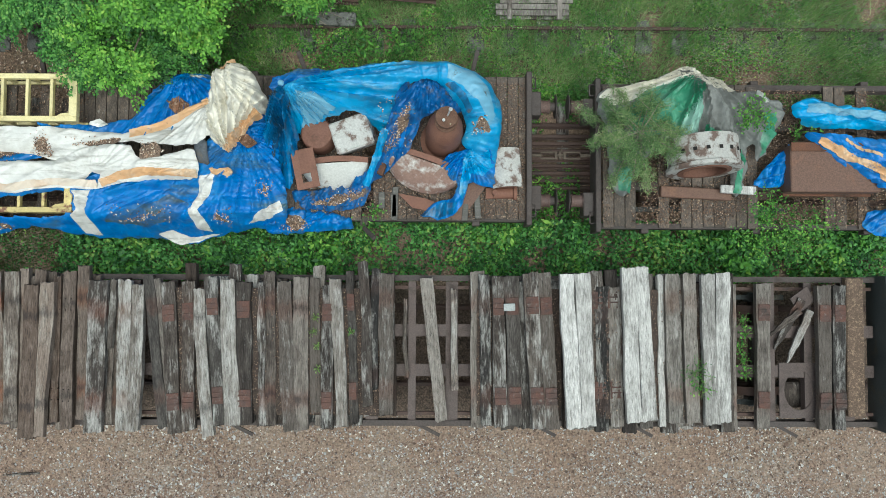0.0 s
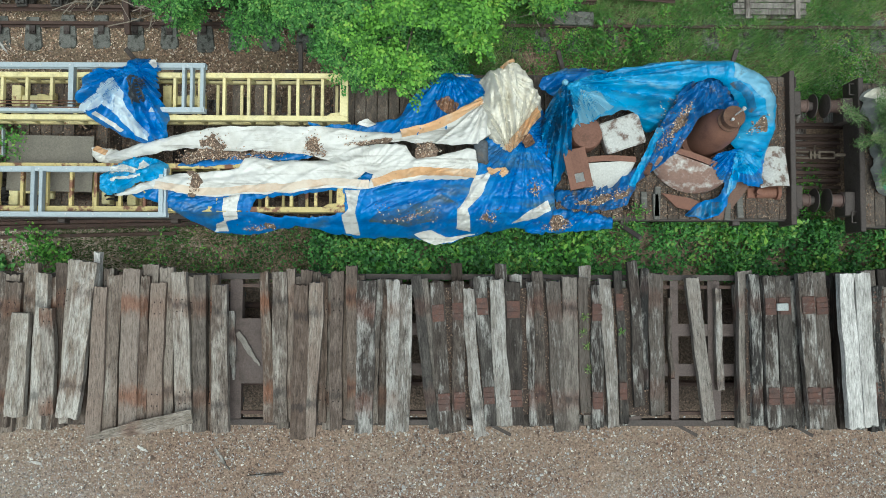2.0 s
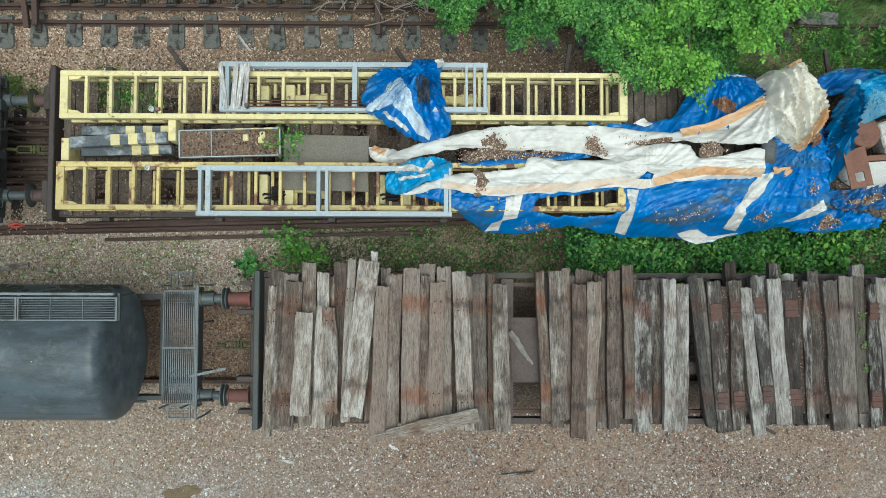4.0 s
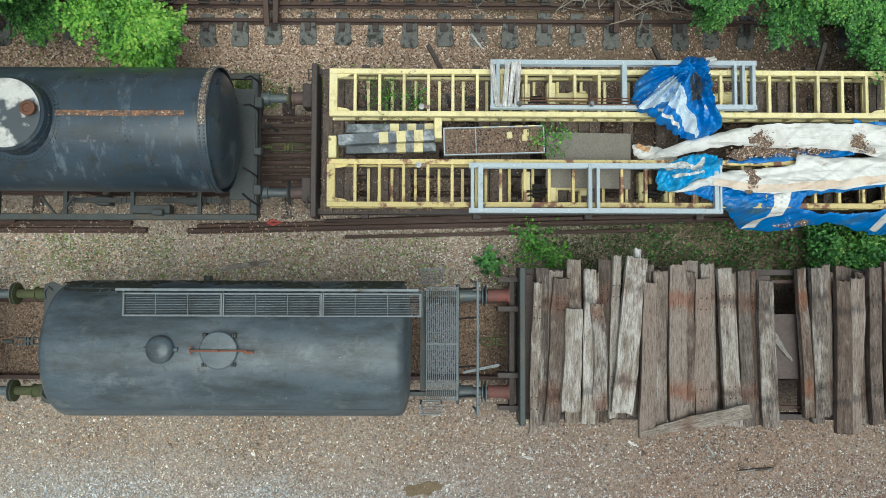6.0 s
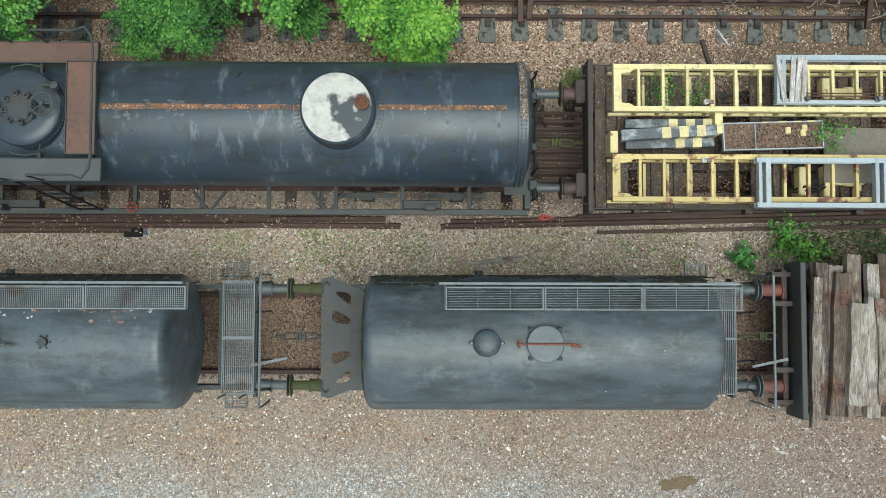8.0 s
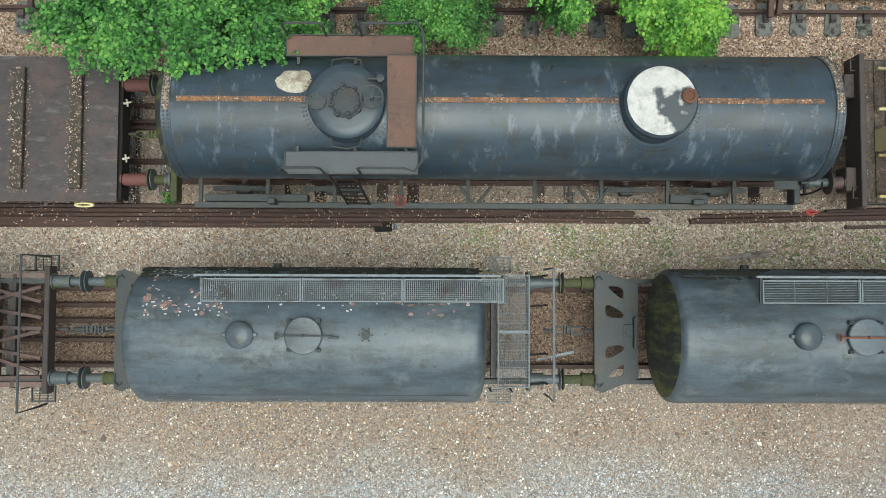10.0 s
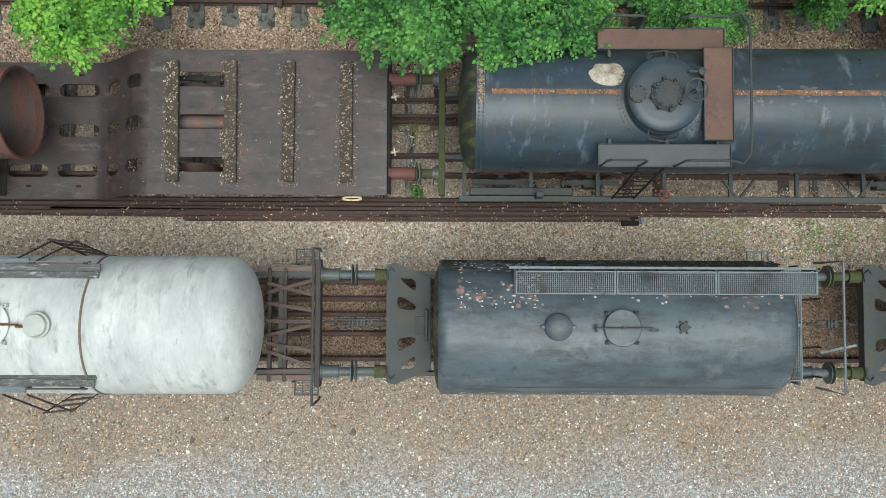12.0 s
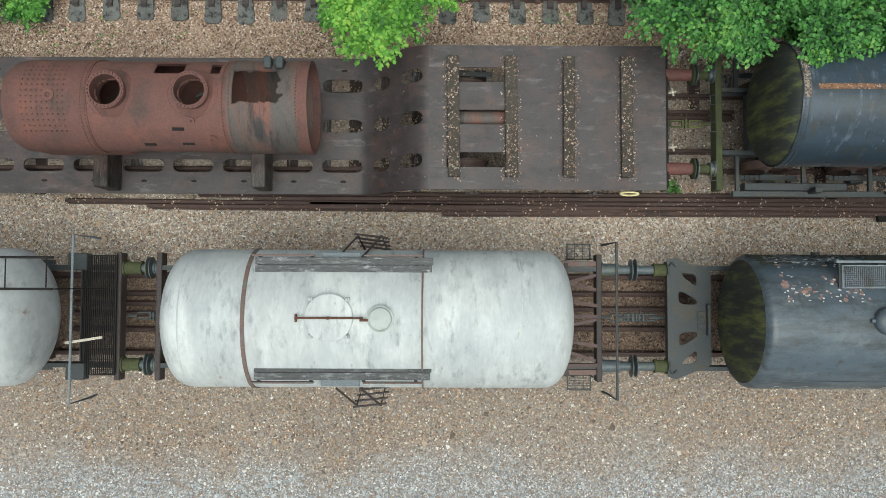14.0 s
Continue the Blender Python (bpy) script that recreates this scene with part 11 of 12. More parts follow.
def north_track():
    t = thing("track_north", 0, 0, 0, "disused track with weathered concrete sleepers", "track", kind="structure")
    for y in (N_RAIL, N_RAIL + 1.505):
        s = Shape()
        rail_section(s, -50, 14, y, 0.04)
        part("rail", s, M_rail, t)
    s = Shape()
    # bi-block sleeper end: tapered block, broad towards the end
    low = [(-0.15, 0.34), (-0.21, -0.26), (-0.19, -0.33), (-0.13, -0.37), (0.13, -0.37), (0.19, -0.33), (0.21, -0.26), (0.15, 0.34)]
    high = [(-0.125, 0.34), (-0.175, -0.24), (-0.155, -0.29), (-0.11, -0.32), (0.11, -0.32), (0.155, -0.29), (0.175, -0.24), (0.125, 0.34)]
    s.add([(x, y, 0) for x, y in low] + [(x, y, 0.17 + 0.05 * y) for x, y in high], [tuple(range(8)), tuple(range(15, 7, -1))] + [(k, (k + 1) % 8, 8 + (k + 1) % 8, 8 + k) for k in range(8)])
    me = s.mesh("concrete_sleeper", M_concrete, 30)
    s = Shape()
    s.box(-0.06, 0.06, -0.09, 0.09, 0, 0.03, c=0.006)
    s.tube((-0.03, -0.05, 0.03), (-0.03, -0.05, 0.07), 0.018, 6)
    s.tube((0.03, -0.05, 0.03), (0.03, -0.05, 0.07), 0.018, 6)
    clip = s.mesh("rail_clip", M_darkrust, 0)
    x = -49.0 + (-17.96 + 49.0) % 0.683
    r = random.Random(3)
    while x < 13:
        ob = part("concrete_sleeper", me, None, t)
        ob.location = (x + r.uniform(-0.03, 0.03), N_RAIL - 0.17 + r.uniform(-0.05, 0.03), -0.24 + r.uniform(-0.03, 0.01))
        ob.rotation_euler = (0, 0, radians(r.uniform(-3, 3)))
        cl = part("rail_clip", clip, None, t)
        cl.location = (x, N_RAIL - 0.12, -0.04)
        x += 0.683


north_track()


def track_panels(x0, x1, y0, z0):
    """Old track panels piled upside by side: rails on edge with chairs."""
    p = thing("track_panel", 0, 0, 0, "stack of rusty track panels with chairs", "track panel", group="stacked track panels")
    r = random.Random(int(x0 * 10) + 100)
    for k in range(4):
        s = Shape()
        rail_section(s, x0, x1, y0 + 0.21 * k, z0 + 0.16 + 0.12 * (k % 2))
        part("rail", s, M_rail, p)
    x = x0 + 0.2
    s = Shape()
    s.box(-0.1, 0.1, -0.16, 0.16, 0, 0.05, c=0.008)
    s.box(-0.085, -0.035, -0.13, 0.13, 0.05, 0.12, c=0.008)
    s.box(0.035, 0.085, -0.13, 0.13, 0.05, 0.12, c=0.008)
    for py in (-0.11, 0.11):
        s.tube((0, py, 0.04), (0, py, 0.12), 0.022, 6)
    me = s.mesh("rail_chair", M_chair, 0)
    while x < x1:
        for k in (0.12, 0.44):
            ob = part("rail_chair", me, None, p)
            ob.location = (x + r.uniform(-0.04, 0.04), y0 + k, z0 + 0.2)
            ob.rotation_euler = (0, 0, radians(r.uniform(-6, 6)))
        s = Shape()
        s.box(-0.1, 0.1, 0, 0.85, 0, 0.13, c=0.012)
        ob = part("panel_sleeper", s, M_wooddark, p)
        ob.location = (x, y0 - 0.02, z0 - 0.1)
        x += 0.68


M_chair = surface("dark_iron_chairs", (0.045, 0.042, 0.04), (0.07, 0.062, 0.056), scale=6, grain=40, rough=0.8)
track_panels(-19.5, -8.3, 6.62, 0.12)
track_panels(-33.5, -20.5, 6.70, 0.10)
for x, y, lean in ((-17.35, 6.55, 2), (-17.15, 6.6, -3), (-10.45, 6.45, 0), (-23.0, 6.5, 2), (-31.9, 6.55, -4), (-24.5, 6.4, 3)):
    s = Shape()
    s.box(-0.055, 0.055, -0.4, 0.5, 0, 0.1, c=0.01)
    solo("iron_post", s, M_rail, "short rusty iron post leaning on stacked track", "iron post", at=pose(x, y, 0.33, 12, 0, lean), group="iron posts")
stored_rails("rail", [(-4.4, -1.2, 6.98 + 0.13 * k, 0.16 + 0.13 * (k % 2), 6.86 + 0.13 * k) for k in range(5)], "rusty rail in a loose pile", "northern rail pile")
stored_rails("rail", [(-2.6, 0.35, 7.05 + 0.14 * k, 0.3 + 0.1 * (k % 2), 6.85 + 0.14 * k) for k in range(3)], "rusty rail in a loose pile", "northern rail pile")
s = Shape()
s.box(-0.4, 0.4, -0.14, 0.14, 0, 0.24, c=0.02)
solo("concrete_block", s, M_concrete, "grey concrete block beside stacked rails", "concrete block", at=pose(-1.66, 6.5, -0.1, 0, 0, -2))


def pallet_stack(x, y, z):
    p = thing("plank_stack", x, y, z, "small stack of silvery grey planks with battens", "plank stack")
    g = random.Random(4)
    for k in range(6):
        s = Shape()
        s.box(-0.74 + g.uniform(-0.06, 0.06), 0.74 + g.uniform(-0.06, 0.06), -0.055, 0.055, 0, 0.05, c=0.006)
        ob = part("plank", s, M_woodlight, p)
        ob.location = (0, -0.3 + 0.125 * k, 0.12)
        ob.rotation_euler = (0, 0, radians(g.uniform(-0.8, 0.8)))
        s = Shape()
        s.box(-0.7, 0.7, -0.055, 0.055, 0, 0.05, c=0.006)
        ob = part("plank", s, M_wood, p)
        ob.location = (0.02, -0.34 + 0.13 * k, 0.0)
    for xx in (-0.5, 0.5):
        s = Shape()
        s.box(-0.05, 0.05, -0.45, 0.42, 0, 0.05, c=0.006)
        ob = part("batten", s, M_woodlight, p)
        ob.location = (xx, 0, 0.172)


pallet_stack(2.32, 6.95, -0.05)

# rails laid along the south side of the middle train
stored_rails("rail", [(-38.6 + 1.1 * (k % 3), -22.4 + 0.5 * (k % 2) - 0.35 * k, 2.36 - 0.085 * k, 0.15 + 0.03 * (k % 2), 2.37 - 0.085 * k) for k in range(4)], "rusty rail laid beside the wagons", "rails beside the wagons")
stored_rails("rail", [(-41.2, -31.0, 2.22, 0.15, 2.14), (-39.6, -30.2, 2.12, 0.15, 2.06), (-33.8, -25.0, 2.0, 0.14, 2.02)], "rusty rail laid beside the wagons", "rails beside the wagons")
stored_rails("rail", [(-26.0, -20.7, 2.33, 0.16, 2.35), (-26.2, -20.0, 2.24, 0.14, 2.26), (-25.6, -19.7, 2.13, 0.15, 2.12)], "rusty rail laid beside the wagons", "rails beside the wagons")
stored_rails("rail", [(-18.9, -8.0, 2.11, 0.15, 2.38), (-18.7, -8.4, 2.2, 0.14, 2.45), (-15.8, -9.5, 2.0, 0.1, 2.16), (-16.2, -10.5, 2.3, 0.14, 2.5)], "rusty rail laid beside the wagons", "rails beside the wagons")

# small things on the ground
s = Shape()
s.box(-0.17, 0.17, -0.09, 0.09, 0, 0.1, c=0.015)
solo("rubber_block", s, M_dark, "black rubber block lying on gravel", "rubber block", at=pose(-24.98, 1.97, 0.01, 0, 0, 2))
s = Shape()
s.tube((0, 0, 0), (0.0, 0.0, 0.11), 0.033, 12)
M_can = surface("blue_silver_can", (0.55, 0.58, 0.62), (0.05, 0.15, 0.45), scale=14, grain=40, rough=0.3, metal=0.6)
solo("can", s, M_can, "crushed blue and silver drinks can", "can", at=pose(-24.76, 2.03, 0.04, 80, 0, 20))
splintered_board("board", (-18.35, 1.36, 0.06), (-17.3, 1.5, 0.07), 0.11, 0.035, M_woodlight, "pale broken board lying on gravel", 11)
splintered_board("board", (-8.05, -2.56, 0.04), (-7.35, -2.52, 0.04), 0.045, 0.03, M_wooddark, "thin dark stick lying on gravel", 12)
splintered_board("board", (-8.4, -2.46, 0.04), (-8.68, -2.05, 0.04), 0.06, 0.03, M_wood, "short brown stick lying on gravel", 13)
splintered_board("board", (-10.0, -2.1, 0.03), (-10.2, -2.0, 0.03), 0.05, 0.02, M_woodpale, "small pale wood chip on gravel", 14)
splintered_board("board", (-13.0, 5.75, -0.09), (-13.3, 6.15, -0.09), 0.05, 0.03, M_woodpale, "pale stick on leaf litter", 15)
splintered_board("board", (-12.3, -2.3, 0.03), (-12.05, -2.34, 0.03), 0.05, 0.02, M_woodpale, "small white wood chip on gravel", 16)
s = Shape()
rr = random.Random(2)
s.plate([((0.42 * math.cos(i * math.pi / 10)) * rr.uniform(0.7, 1.1), (0.13 * math.sin(i * math.pi / 10)) * rr.uniform(0.7, 1.2)) for i in range(20)], 0.012, pose(0, 0, 0))
M_earth = surface("damp_earth", (0.17, 0.125, 0.075), (0.12, 0.09, 0.055), scale=6, grain=40, rough=0.95, bump=0.8)
solo("earth_patch", s, M_earth, "dark damp patch of earth on gravel", "earth", at=pose(-14.25, -2.93, 0.012, 0, 0, 12), kind="structure")


# ---- loose stones and dead leaves ----
def stone_material():
    """Crushed stone: rust and brown near the rails, clean blue-grey further south, each chip of one tone."""
    m = bpy.data.materials.new("ballast_stones")
    m.use_nodes = True
    N, L = m.node_tree.nodes, m.node_tree.links
    geo, tc = N.new("ShaderNodeNewGeometry"), N.new("ShaderNodeTexCoord")
    sep = N.new("ShaderNodeSeparateXYZ")
    L.new(tc.outputs["Object"], sep.inputs[0])

    def palette(stops):
        r = N.new("ShaderNodeValToRGB")
        r.color_ramp.interpolation = "CONSTANT"
        e = r.color_ramp.elements
        e[0].color = (*stops[0][1], 1)
        e[1].position, e[1].color = stops[-1][0], (*stops[-1][1], 1)
        for p, c in stops[1:-1]:
            k = e.new(p)
            k.color = (*c, 1)
        L.new(geo.outputs["Random Per Island"], r.inputs["Fac"])
        return r.outputs["Color"]

    def rng(f, a, b, lo=0.0, hi=1.0):
        r = N.new("ShaderNodeMapRange")
        for k, v in zip(("From Min", "From Max", "To Min", "To Max"), (a, b, lo, hi)):
            r.inputs[k].default_value = v
        L.new(f, r.inputs["Value"])
        return r.outputs["Result"]

    def mix(fac, a, b, kind="MIX"):
        x = N.new("ShaderNodeMix")
        x.data_type, x.blend_type = "RGBA", kind
        if isinstance(fac, float):
            x.inputs["Factor"].default_value = fac
        else:
            L.new(fac, x.inputs["Factor"])
        for sock, c in zip([i for i in x.inputs if i.type == "RGBA"], (a, b)):
            if isinstance(c, tuple):
                sock.default_value = (*c, 1)
            else:
                L.new(c, sock)
        return [o for o in x.outputs if o.type == "RGBA"][0]

    def add(a, b, k=1.0):
        o = N.new("ShaderNodeMath")
        o.operation = "MULTIPLY_ADD"
        L.new(a, o.inputs[0])
        o.inputs[1].default_value = k
        L.new(b, o.inputs[2])
        return o.outputs[0]

    clean = palette(((0.0, (0.20, 0.215, 0.225)), (0.18, (0.33, 0.35, 0.365)), (0.40, (0.45, 0.47, 0.485)), (0.60, (0.36, 0.29, 0.225)), (0.70, (0.53, 0.54, 0.545)), (0.84, (0.27, 0.18, 0.13)), (0.92, (0.72, 0.71, 0.68))))
    rusty = palette(((0.0, (0.15, 0.115, 0.09)), (0.16, (0.29, 0.195, 0.135)), (0.34, (0.39, 0.265, 0.175)), (0.52, (0.31, 0.295, 0.27)), (0.64, (0.48, 0.35, 0.235)), (0.78, (0.23, 0.215, 0.20)), (0.88, (0.60, 0.54, 0.45)), (0.96, (0.76, 0.73, 0.67))))
    wander = N.new("ShaderNodeTexNoise")
    wander.inputs["Scale"].default_value, wander.inputs["Detail"].default_value = 0.6, 7.0
    wander.inputs["Roughness"].default_value = 0.65
    L.new(tc.outputs["Object"], wander.inputs["Vector"])
    east = rng(sep.outputs["X"], -17.0, -7.0)
    lean = add(wander.outputs["Fac"], add(east, sep.outputs["Y"], -0.9), 3.4)
    col = mix(rng(lean, -1.7, -0.6), clean, rusty)
    soiled = palette(((0.0, (0.10, 0.068, 0.054)), (0.18, (0.17, 0.112, 0.086)), (0.38, (0.245, 0.165, 0.128)), (0.55, (0.22, 0.21, 0.205)), (0.66, (0.33, 0.335, 0.335)), (0.78, (0.16, 0.105, 0.082)), (0.88, (0.47, 0.465, 0.455)), (0.96, (0.62, 0.60, 0.56))))
    col = mix(rng(sep.outputs["X"], -19.0, -9.0, 0.0, 1.0), col, soiled)
    n = N.new("ShaderNodeTexNoise")
    n.inputs["Scale"].default_value = 70
    L.new(tc.outputs["Object"], n.inputs["Vector"])
    g = N.new("ShaderNodeCombineColor")
    for i in range(3):
        L.new(rng(n.outputs["Fac"], 0.3, 0.7, 0.75, 1.2), g.inputs[i])
    col = mix(1.0, col, g.outputs[0], "MULTIPLY")
    L.new(col, N["Principled BSDF"].inputs["Base Color"])
    N["Principled BSDF"].inputs["Roughness"].default_value = 0.9
    return m


def stones(name, count, area, size, label, weight=None):
    """Angular chips half sunk in the ground."""
    r = plant_rng
    x0, x1, y0, y1 = area
    x, y = r.uniform(x0, x1, count), r.uniform(y0, y1, count)
    if weight is not None:
        k = r.uniform(size=count) < weight(x, y)
        x, y = x[k], y[k]
    n = len(x)
    z = np.where(y > 4.2, -0.13 * np.clip((y - 4.2) / 1.8, 0, 1), 0.0)
    S = size * np.exp(r.normal(0, 0.30, n)) * np.where(r.uniform(size=n) < 0.03, 1.6, 1.0)
    base = np.array([(1, 0, 0), (0, 1, 0), (-1, 0, 0), (0, -1, 0), (0, 0, 1)], float)
    V = base[None] * (0.5 * S)[:, None, None] * r.uniform(0.6, 1.25, (n, 5, 3))
    V += r.normal(0, 0.1, (n, 5, 3)) * S[:, None, None]
    V[:, :, 2] *= 0.95
    yaw = r.uniform(0, 6.28, n)
    c, s = np.cos(yaw)[:, None], np.sin(yaw)[:, None]
    vx, vy = V[:, :, 0] * c - V[:, :, 1] * s, V[:, :, 0] * s + V[:, :, 1] * c
    V[:, :, 0], V[:, :, 1] = vx + x[:, None], vy + y[:, None]
    V[:, :, 2] += (z + S * 0.03)[:, None]
    F = np.array([(0, 1, 4), (1, 2, 4), (2, 3, 4), (3, 0, 4)], np.int32)
    idx = (F[None] + (np.arange(n, dtype=np.int32) * 5)[:, None, None]).reshape(-1)
    me = bpy.data.meshes.new(name)
    me.vertices.add(n * 5)
    me.vertices.foreach_set("co", V.reshape(-1).astype(np.float32))
    me.loops.add(len(idx))
    me.loops.foreach_set("vertex_index", idx.astype(np.int32))
    me.polygons.add(n * 4)
    me.polygons.foreach_set("loop_start", np.arange(0, n * 12, 3, dtype=np.int32))
    me.polygons.foreach_set("loop_total", np.full(n * 4, 3, np.int32))
    me.materials.append(M_stone)
    me.update(calc_edges=True)
    return solo(name, me, None, label, "gravel", kind="stuff")


M_stone = stone_material()
stones("gravel", 520000, (-43.5, 9.5, -6.6, -1.0), 0.033, "coarse mixed grey and tan gravel", lambda x, y: np.where((x > -12.6) & (y > -1.4), 0.0, (0.4 + 0.6 * np.clip((-1.2 - y) / 2.2, 0, 1)) * np.clip((y + 6.6) / 2.2, 0, 1) * np.where(x > -13, 0.35 + 0.65 * ease(-0.25, 0.3, ripple(x * 0.55, y * 1.1, 4)), 1.0)))
stones("gravel", 80000, (-43.5, -12.0, 0.85, 2.6), 0.032, "mixed gravel between the tracks")

def dead_leaf_material(name, tones):
    """Each fallen leaf of one tone: dark mould, russet, tan or bleached."""
    m = bpy.data.materials.new(name)
    m.use_nodes = True
    N, L = m.node_tree.nodes, m.node_tree.links
    geo = N.new("ShaderNodeNewGeometry")
    ramp = N.new("ShaderNodeValToRGB")
    ramp.color_ramp.interpolation = "CONSTANT"
    e = ramp.color_ramp.elements
    e[0].color = (*tones[0][1], 1)
    e[1].position, e[1].color = tones[-1][0], (*tones[-1][1], 1)
    for p, c in tones[1:-1]:
        k = e.new(p)
        k.color = (*c, 1)
    L.new(geo.outputs["Random Per Island"], ramp.inputs["Fac"])
    L.new(ramp.outputs["Color"], N["Principled BSDF"].inputs["Base Color"])
    N["Principled BSDF"].inputs["Roughness"].default_value = 0.8
    return m


M_deadleaf = dead_leaf_material("dead_brown_leaves", ((0.0, (0.045, 0.030, 0.024)), (0.24, (0.10, 0.058, 0.040)), (0.46, (0.17, 0.098, 0.062)), (0.64, (0.13, 0.095, 0.075)), (0.76, (0.25, 0.165, 0.11)), (0.92, (0.40, 0.30, 0.22))))
M_paleleaf = dead_leaf_material("bleached_leaf_litter", ((0.0, (0.08, 0.052, 0.040)), (0.13, (0.21, 0.125, 0.082)), (0.31, (0.34, 0.215, 0.145)), (0.50, (0.25, 0.19, 0.155)), (0.61, (0.45, 0.33, 0.24)), (0.80, (0.57, 0.455, 0.355)), (0.93, (0.71, 0.64, 0.55))))


def dead_leaves(name, count, area, top, leaf, label, patch=0.0, freq=1.2, mat=None):
    r = plant_rng
    x0, x1, y0, y1 = area
    x, y = r.uniform(x0, x1, count * 2), r.uniform(y0, y1, count * 2)
    d = np.array([noise.noise(Vector((a * freq, b * freq, 31.0))) + 0.5 * noise.noise(Vector((a * freq * 3, b * freq * 3, 8.0))) for a, b in zip(x, y)])
    k = d + patch > r.uniform(-0.3, 0.3, len(x))
    x, y = x[k][:count], y[k][:count]
    z = np.array([top(a, b) for a, b in zip(x, y)]) + r.uniform(0.004, 0.025, len(x))
    me = quads_mesh(name, leaves(np.stack([x, y, z], 1), leaf, 0.3, 0.55, 0.5), [mat or M_deadleaf])
    return solo(name, me, None, label, "leaf litter", kind="stuff")


dead_leaves("leaf_litter", 95000, (-44.0, -13.0, 4.85, 6.9), ground_height, 0.05, "brown leaf litter beside the track", 0.6, mat=M_paleleaf)
dead_leaves("leaf_litter", 12000, (-14.5, -4.0, 4.85, 6.9), ground_height, 0.045, "brown leaf litter below trees", 0.2, mat=M_paleleaf)
dead_leaves("leaf_litter", 7000, (-4.5, 9.0, 4.8, 7.4), ground_height, 0.055, "thin leaf litter in weeds", -0.05)
dead_leaves("leaf_litter", 14000, (-36.0, -14.0, 2.3, 4.9), lambda x, y: 0.02, 0.045, "leaf litter between wagons", 0.2, mat=M_paleleaf)
dead_leaves("leaf_litter", 1500, (-46.0, -16.5, 1.95, 2.34), lambda x, y: 0.17, 0.04, "dead leaves strewn over stored rails", -0.1, 2.0, M_paleleaf)
dead_leaves("leaf_litter", 20000, (-38.0, -12.5, -0.9, 0.9), lambda x, y: 0.03, 0.04, "leaf litter between the rails", 0.3)
dead_leaves("leaf_litter", 16000, (-16.1, -6.0, 2.4, 4.9), lambda x, y: DECK + 0.004, 0.032, "dead leaves on wagon boards", 0.3)
dead_leaves("leaf_litter", 20000, (-2.2, 2.0, 2.4, 4.9), lambda x, y: DECK + 0.004, 0.028, "crumbled leaves on wagon boards", 0.6)
dead_leaves("leaf_litter", 17000, (3.4, 9.3, 2.3, 4.8), lambda x, y: DECK + 0.004, 0.03, "dead leaves on wagon boards", 0.1)
dead_leaves("leaf_litter", 700, (-13.8, -12.1, 3.42, 3.86), lambda x, y: 1.62, 0.045, "dead leaves in a steel tray", 1.0)


def debris(poly, height, seed, label="mat of crumbled dead leaves on tarpaulin", n=None):
    """Crumbled litter caught in a hollow, with loose leaves on and round it."""
    ob = cloth("leaf_litter", poly, lambda x, y: height(x, y) + 0.012, M_litter, label, seed, droop=0.02, amount=0.16, rounds=2)
    ob["category"], ob["kind"] = "leaf litter", "stuff"
    xs, ys = np.array([p[0] for p in poly]), np.array([p[1] for p in poly])
    n = n or int(20 + 900 * (xs.max() - xs.min()) * (ys.max() - ys.min()))
    r = plant_rng
    x, y = r.uniform(xs.min() - 0.06, xs.max() + 0.06, n * 3), r.uniform(ys.min() - 0.05, ys.max() + 0.05, n * 3)
    k = inside(poly, x, y) | (r.uniform(size=len(x)) < 0.06)
    x, y = x[k][:n], y[k][:n]
    z = height(x, y) + 0.028
    solo("leaf_litter", quads_mesh("leaf_litter", leaves(np.stack([x, y, z], 1), 0.032, 0.25, 0.6), [M_paleleaf]), None, "loose dead leaves on tarpaulin", "leaf litter", kind="stuff")


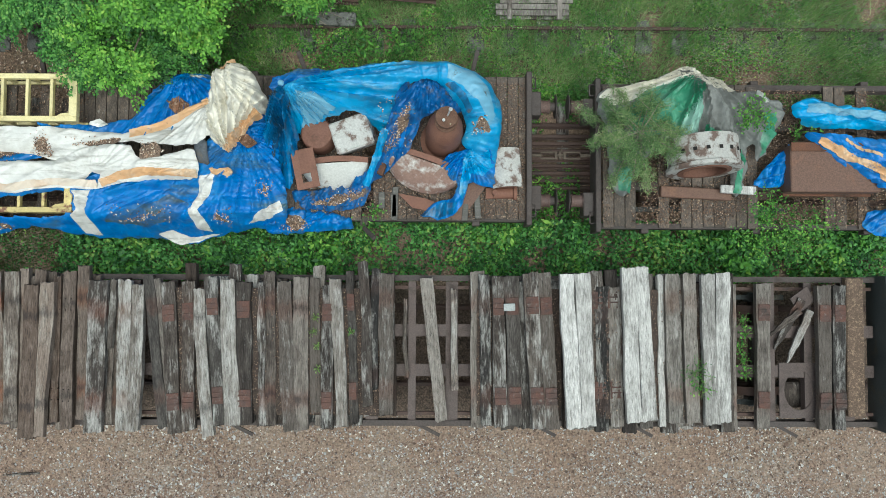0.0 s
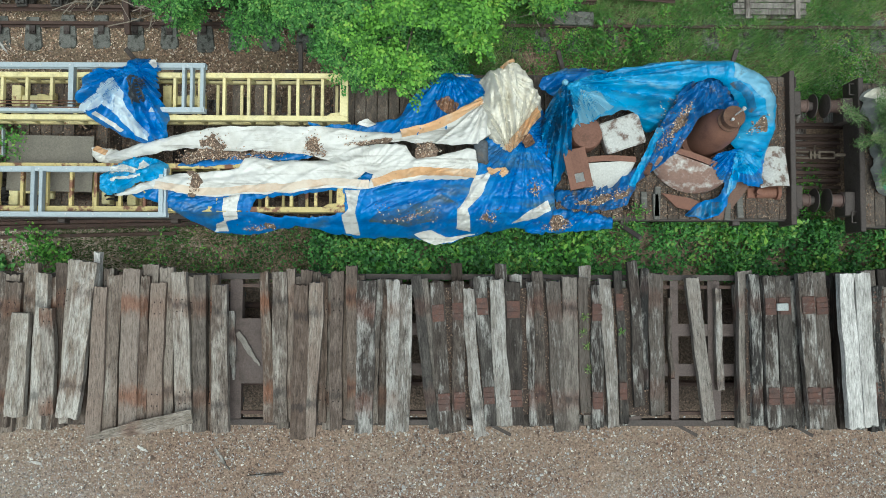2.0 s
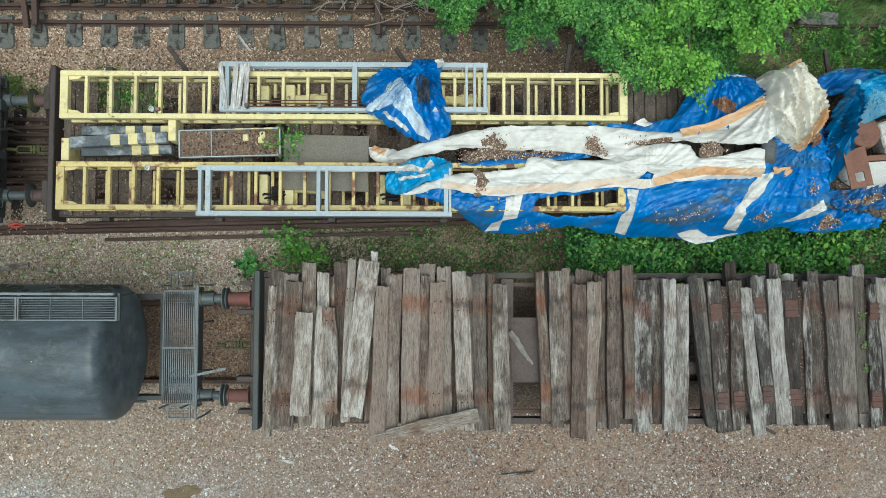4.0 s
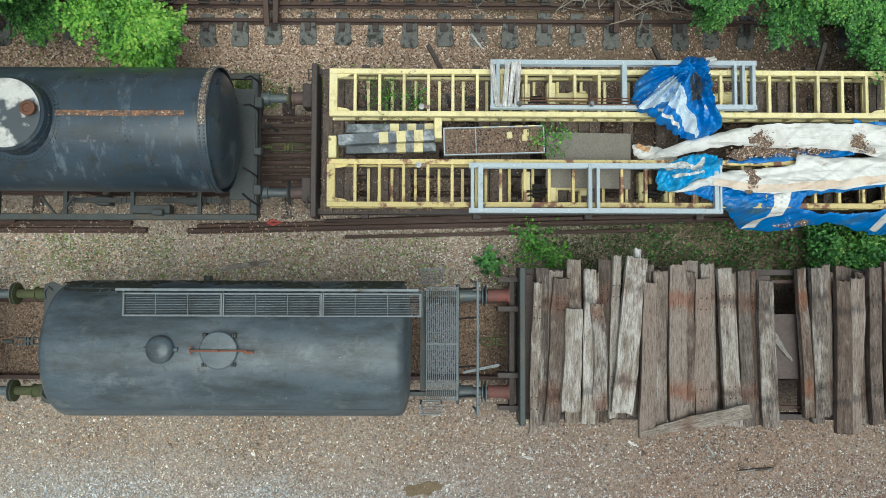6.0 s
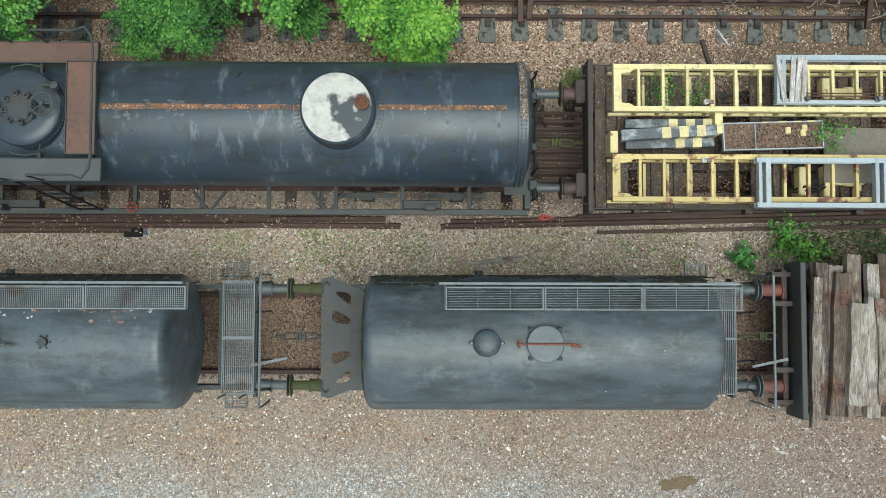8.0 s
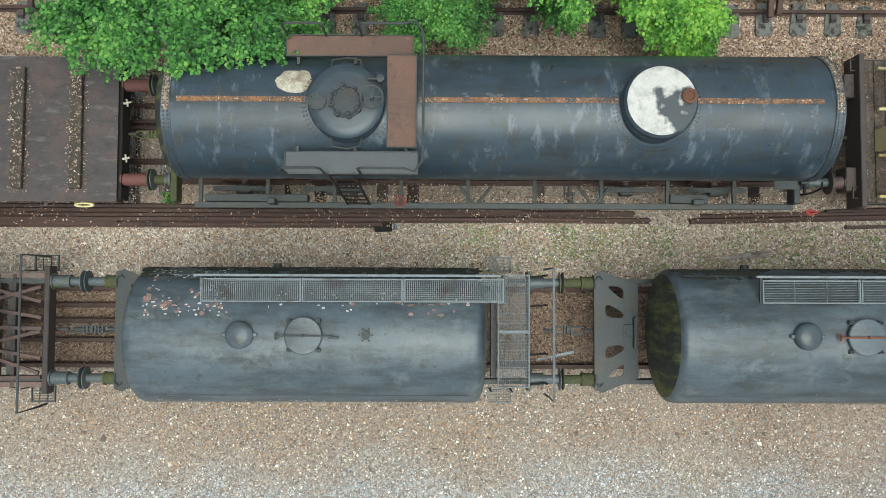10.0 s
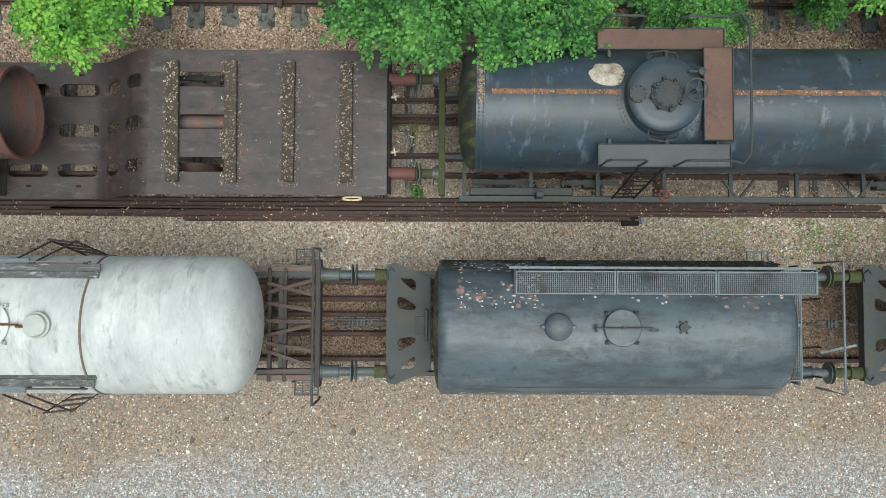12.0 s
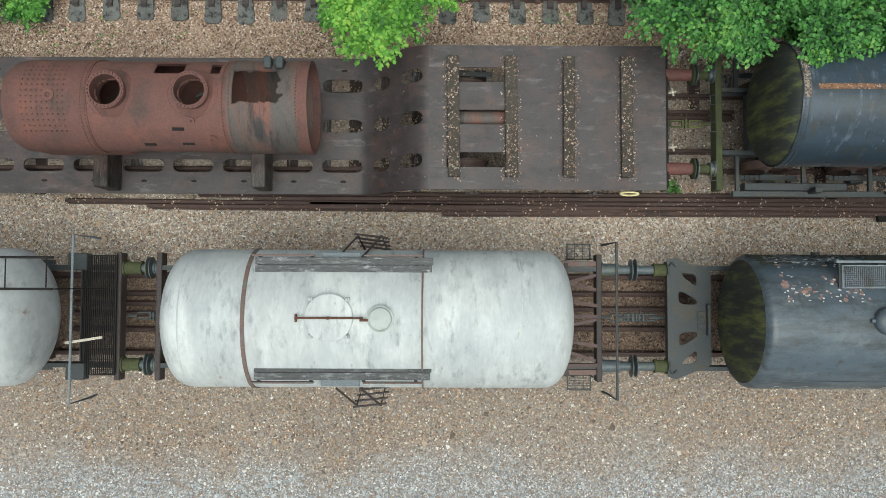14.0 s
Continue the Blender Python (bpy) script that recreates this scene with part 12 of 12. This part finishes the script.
for poly, which, seed in (([(-8.5, 3.70), (-8.23, 3.82), (-8.03, 3.6), (-8.1, 3.5), (-8.5, 3.5)], sheet_north, 61), ([(-6.69, 3.70), (-6.48, 3.82), (-6.38, 3.59), (-6.3, 3.38), (-6.55, 3.38), (-6.7, 3.56)], sheet_north, 62),
                          ([(-8.92, 3.40), (-8.59, 3.52), (-7.9, 3.48), (-7.3, 3.50), (-6.96, 3.42), (-7.3, 3.36), (-7.8, 3.33), (-8.65, 3.28)], lambda x, y: load_top(x, y) + 0.06, 63),
                          ([(-6.05, 3.63), (-5.69, 3.68), (-5.14, 3.72), (-5.2, 3.66), (-5.69, 3.6), (-5.99, 3.59)], sheet_north, 64),
                          ([(-8.62, 3.05), (-8.46, 3.08), (-8.43, 2.89), (-8.52, 2.66), (-8.61, 2.76)], sheet_south, 65), ([(-4.75, 3.6), (-4.47, 3.63), (-4.3, 3.45), (-4.55, 3.32), (-4.72, 3.39)], lambda x, y: load_top(x, y) + 0.10, 66),
                          ([(-5.4, 2.30), (-4.9, 2.3), (-4.45, 2.46), (-4.35, 2.54), (-4.9, 2.38)], sheet_blue, 67), ([(-3.6, 2.35), (-3.5, 2.5), (-3.3, 2.38), (-3.4, 2.26)], sheet_blue, 68), ([(-7.9, 2.16), (-7.3, 2.24), (-7.2, 2.2), (-7.7, 2.12)], sheet_blue, 69),
                          ([(-2.5, 2.2), (-2.3, 2.4), (-2.1, 2.42), (-1.9, 2.24), (-2.2, 2.14)], sheet_hem, 70), ([(-1.95, 2.62), (-1.5, 2.78), (-1.0, 2.9), (-1.0, 2.8), (-1.5, 2.62)], sheet_tail, 71), ([(-0.55, 3.5), (-0.35, 3.95), (-0.1, 4.3), (-0.05, 4.2), (-0.35, 3.6)], sheet_tail, 72),
                          ([(0.95, 3.8), (1.0, 4.0), (1.2, 4.0), (1.25, 3.8)], sheet_arch, 73), ([(-2.75, 2.8), (-2.68, 3.0), (-2.55, 2.9), (-2.6, 2.7)], sheet_blue, 74)):
    debris(poly, which, seed)
for x0, x1, top, n in ((-4.3, -0.6, 1.58, 1500), (1.1, 2.6, 1.63, 400), (2.7, 5.4, 1.89, 500)):
    dead_leaves("leaf_litter", n, (x0, x1, -1.1, 1.1), lambda x, y: top, 0.026, "dead leaves among bark crumbs between sleepers", 0.1, 2.2)
for x in (-30.45, -31.5, -32.55, -33.6):
    dead_leaves("leaf_litter", 260, (x - 0.2, x + 0.2, 2.45, 4.75), lambda a, b: 1.364 + 0.105 * (abs(a - x) < 0.105), 0.035, "dead leaves blown against a timber bearer", 0.15, 2.5, mat=M_paleleaf)
dead_leaves("leaf_litter", 260, (-35.0, -29.7, 2.4, 4.8), lambda a, b: 1.364, 0.03, "scattered dead leaves on a steel deck", -0.1, 2.0)
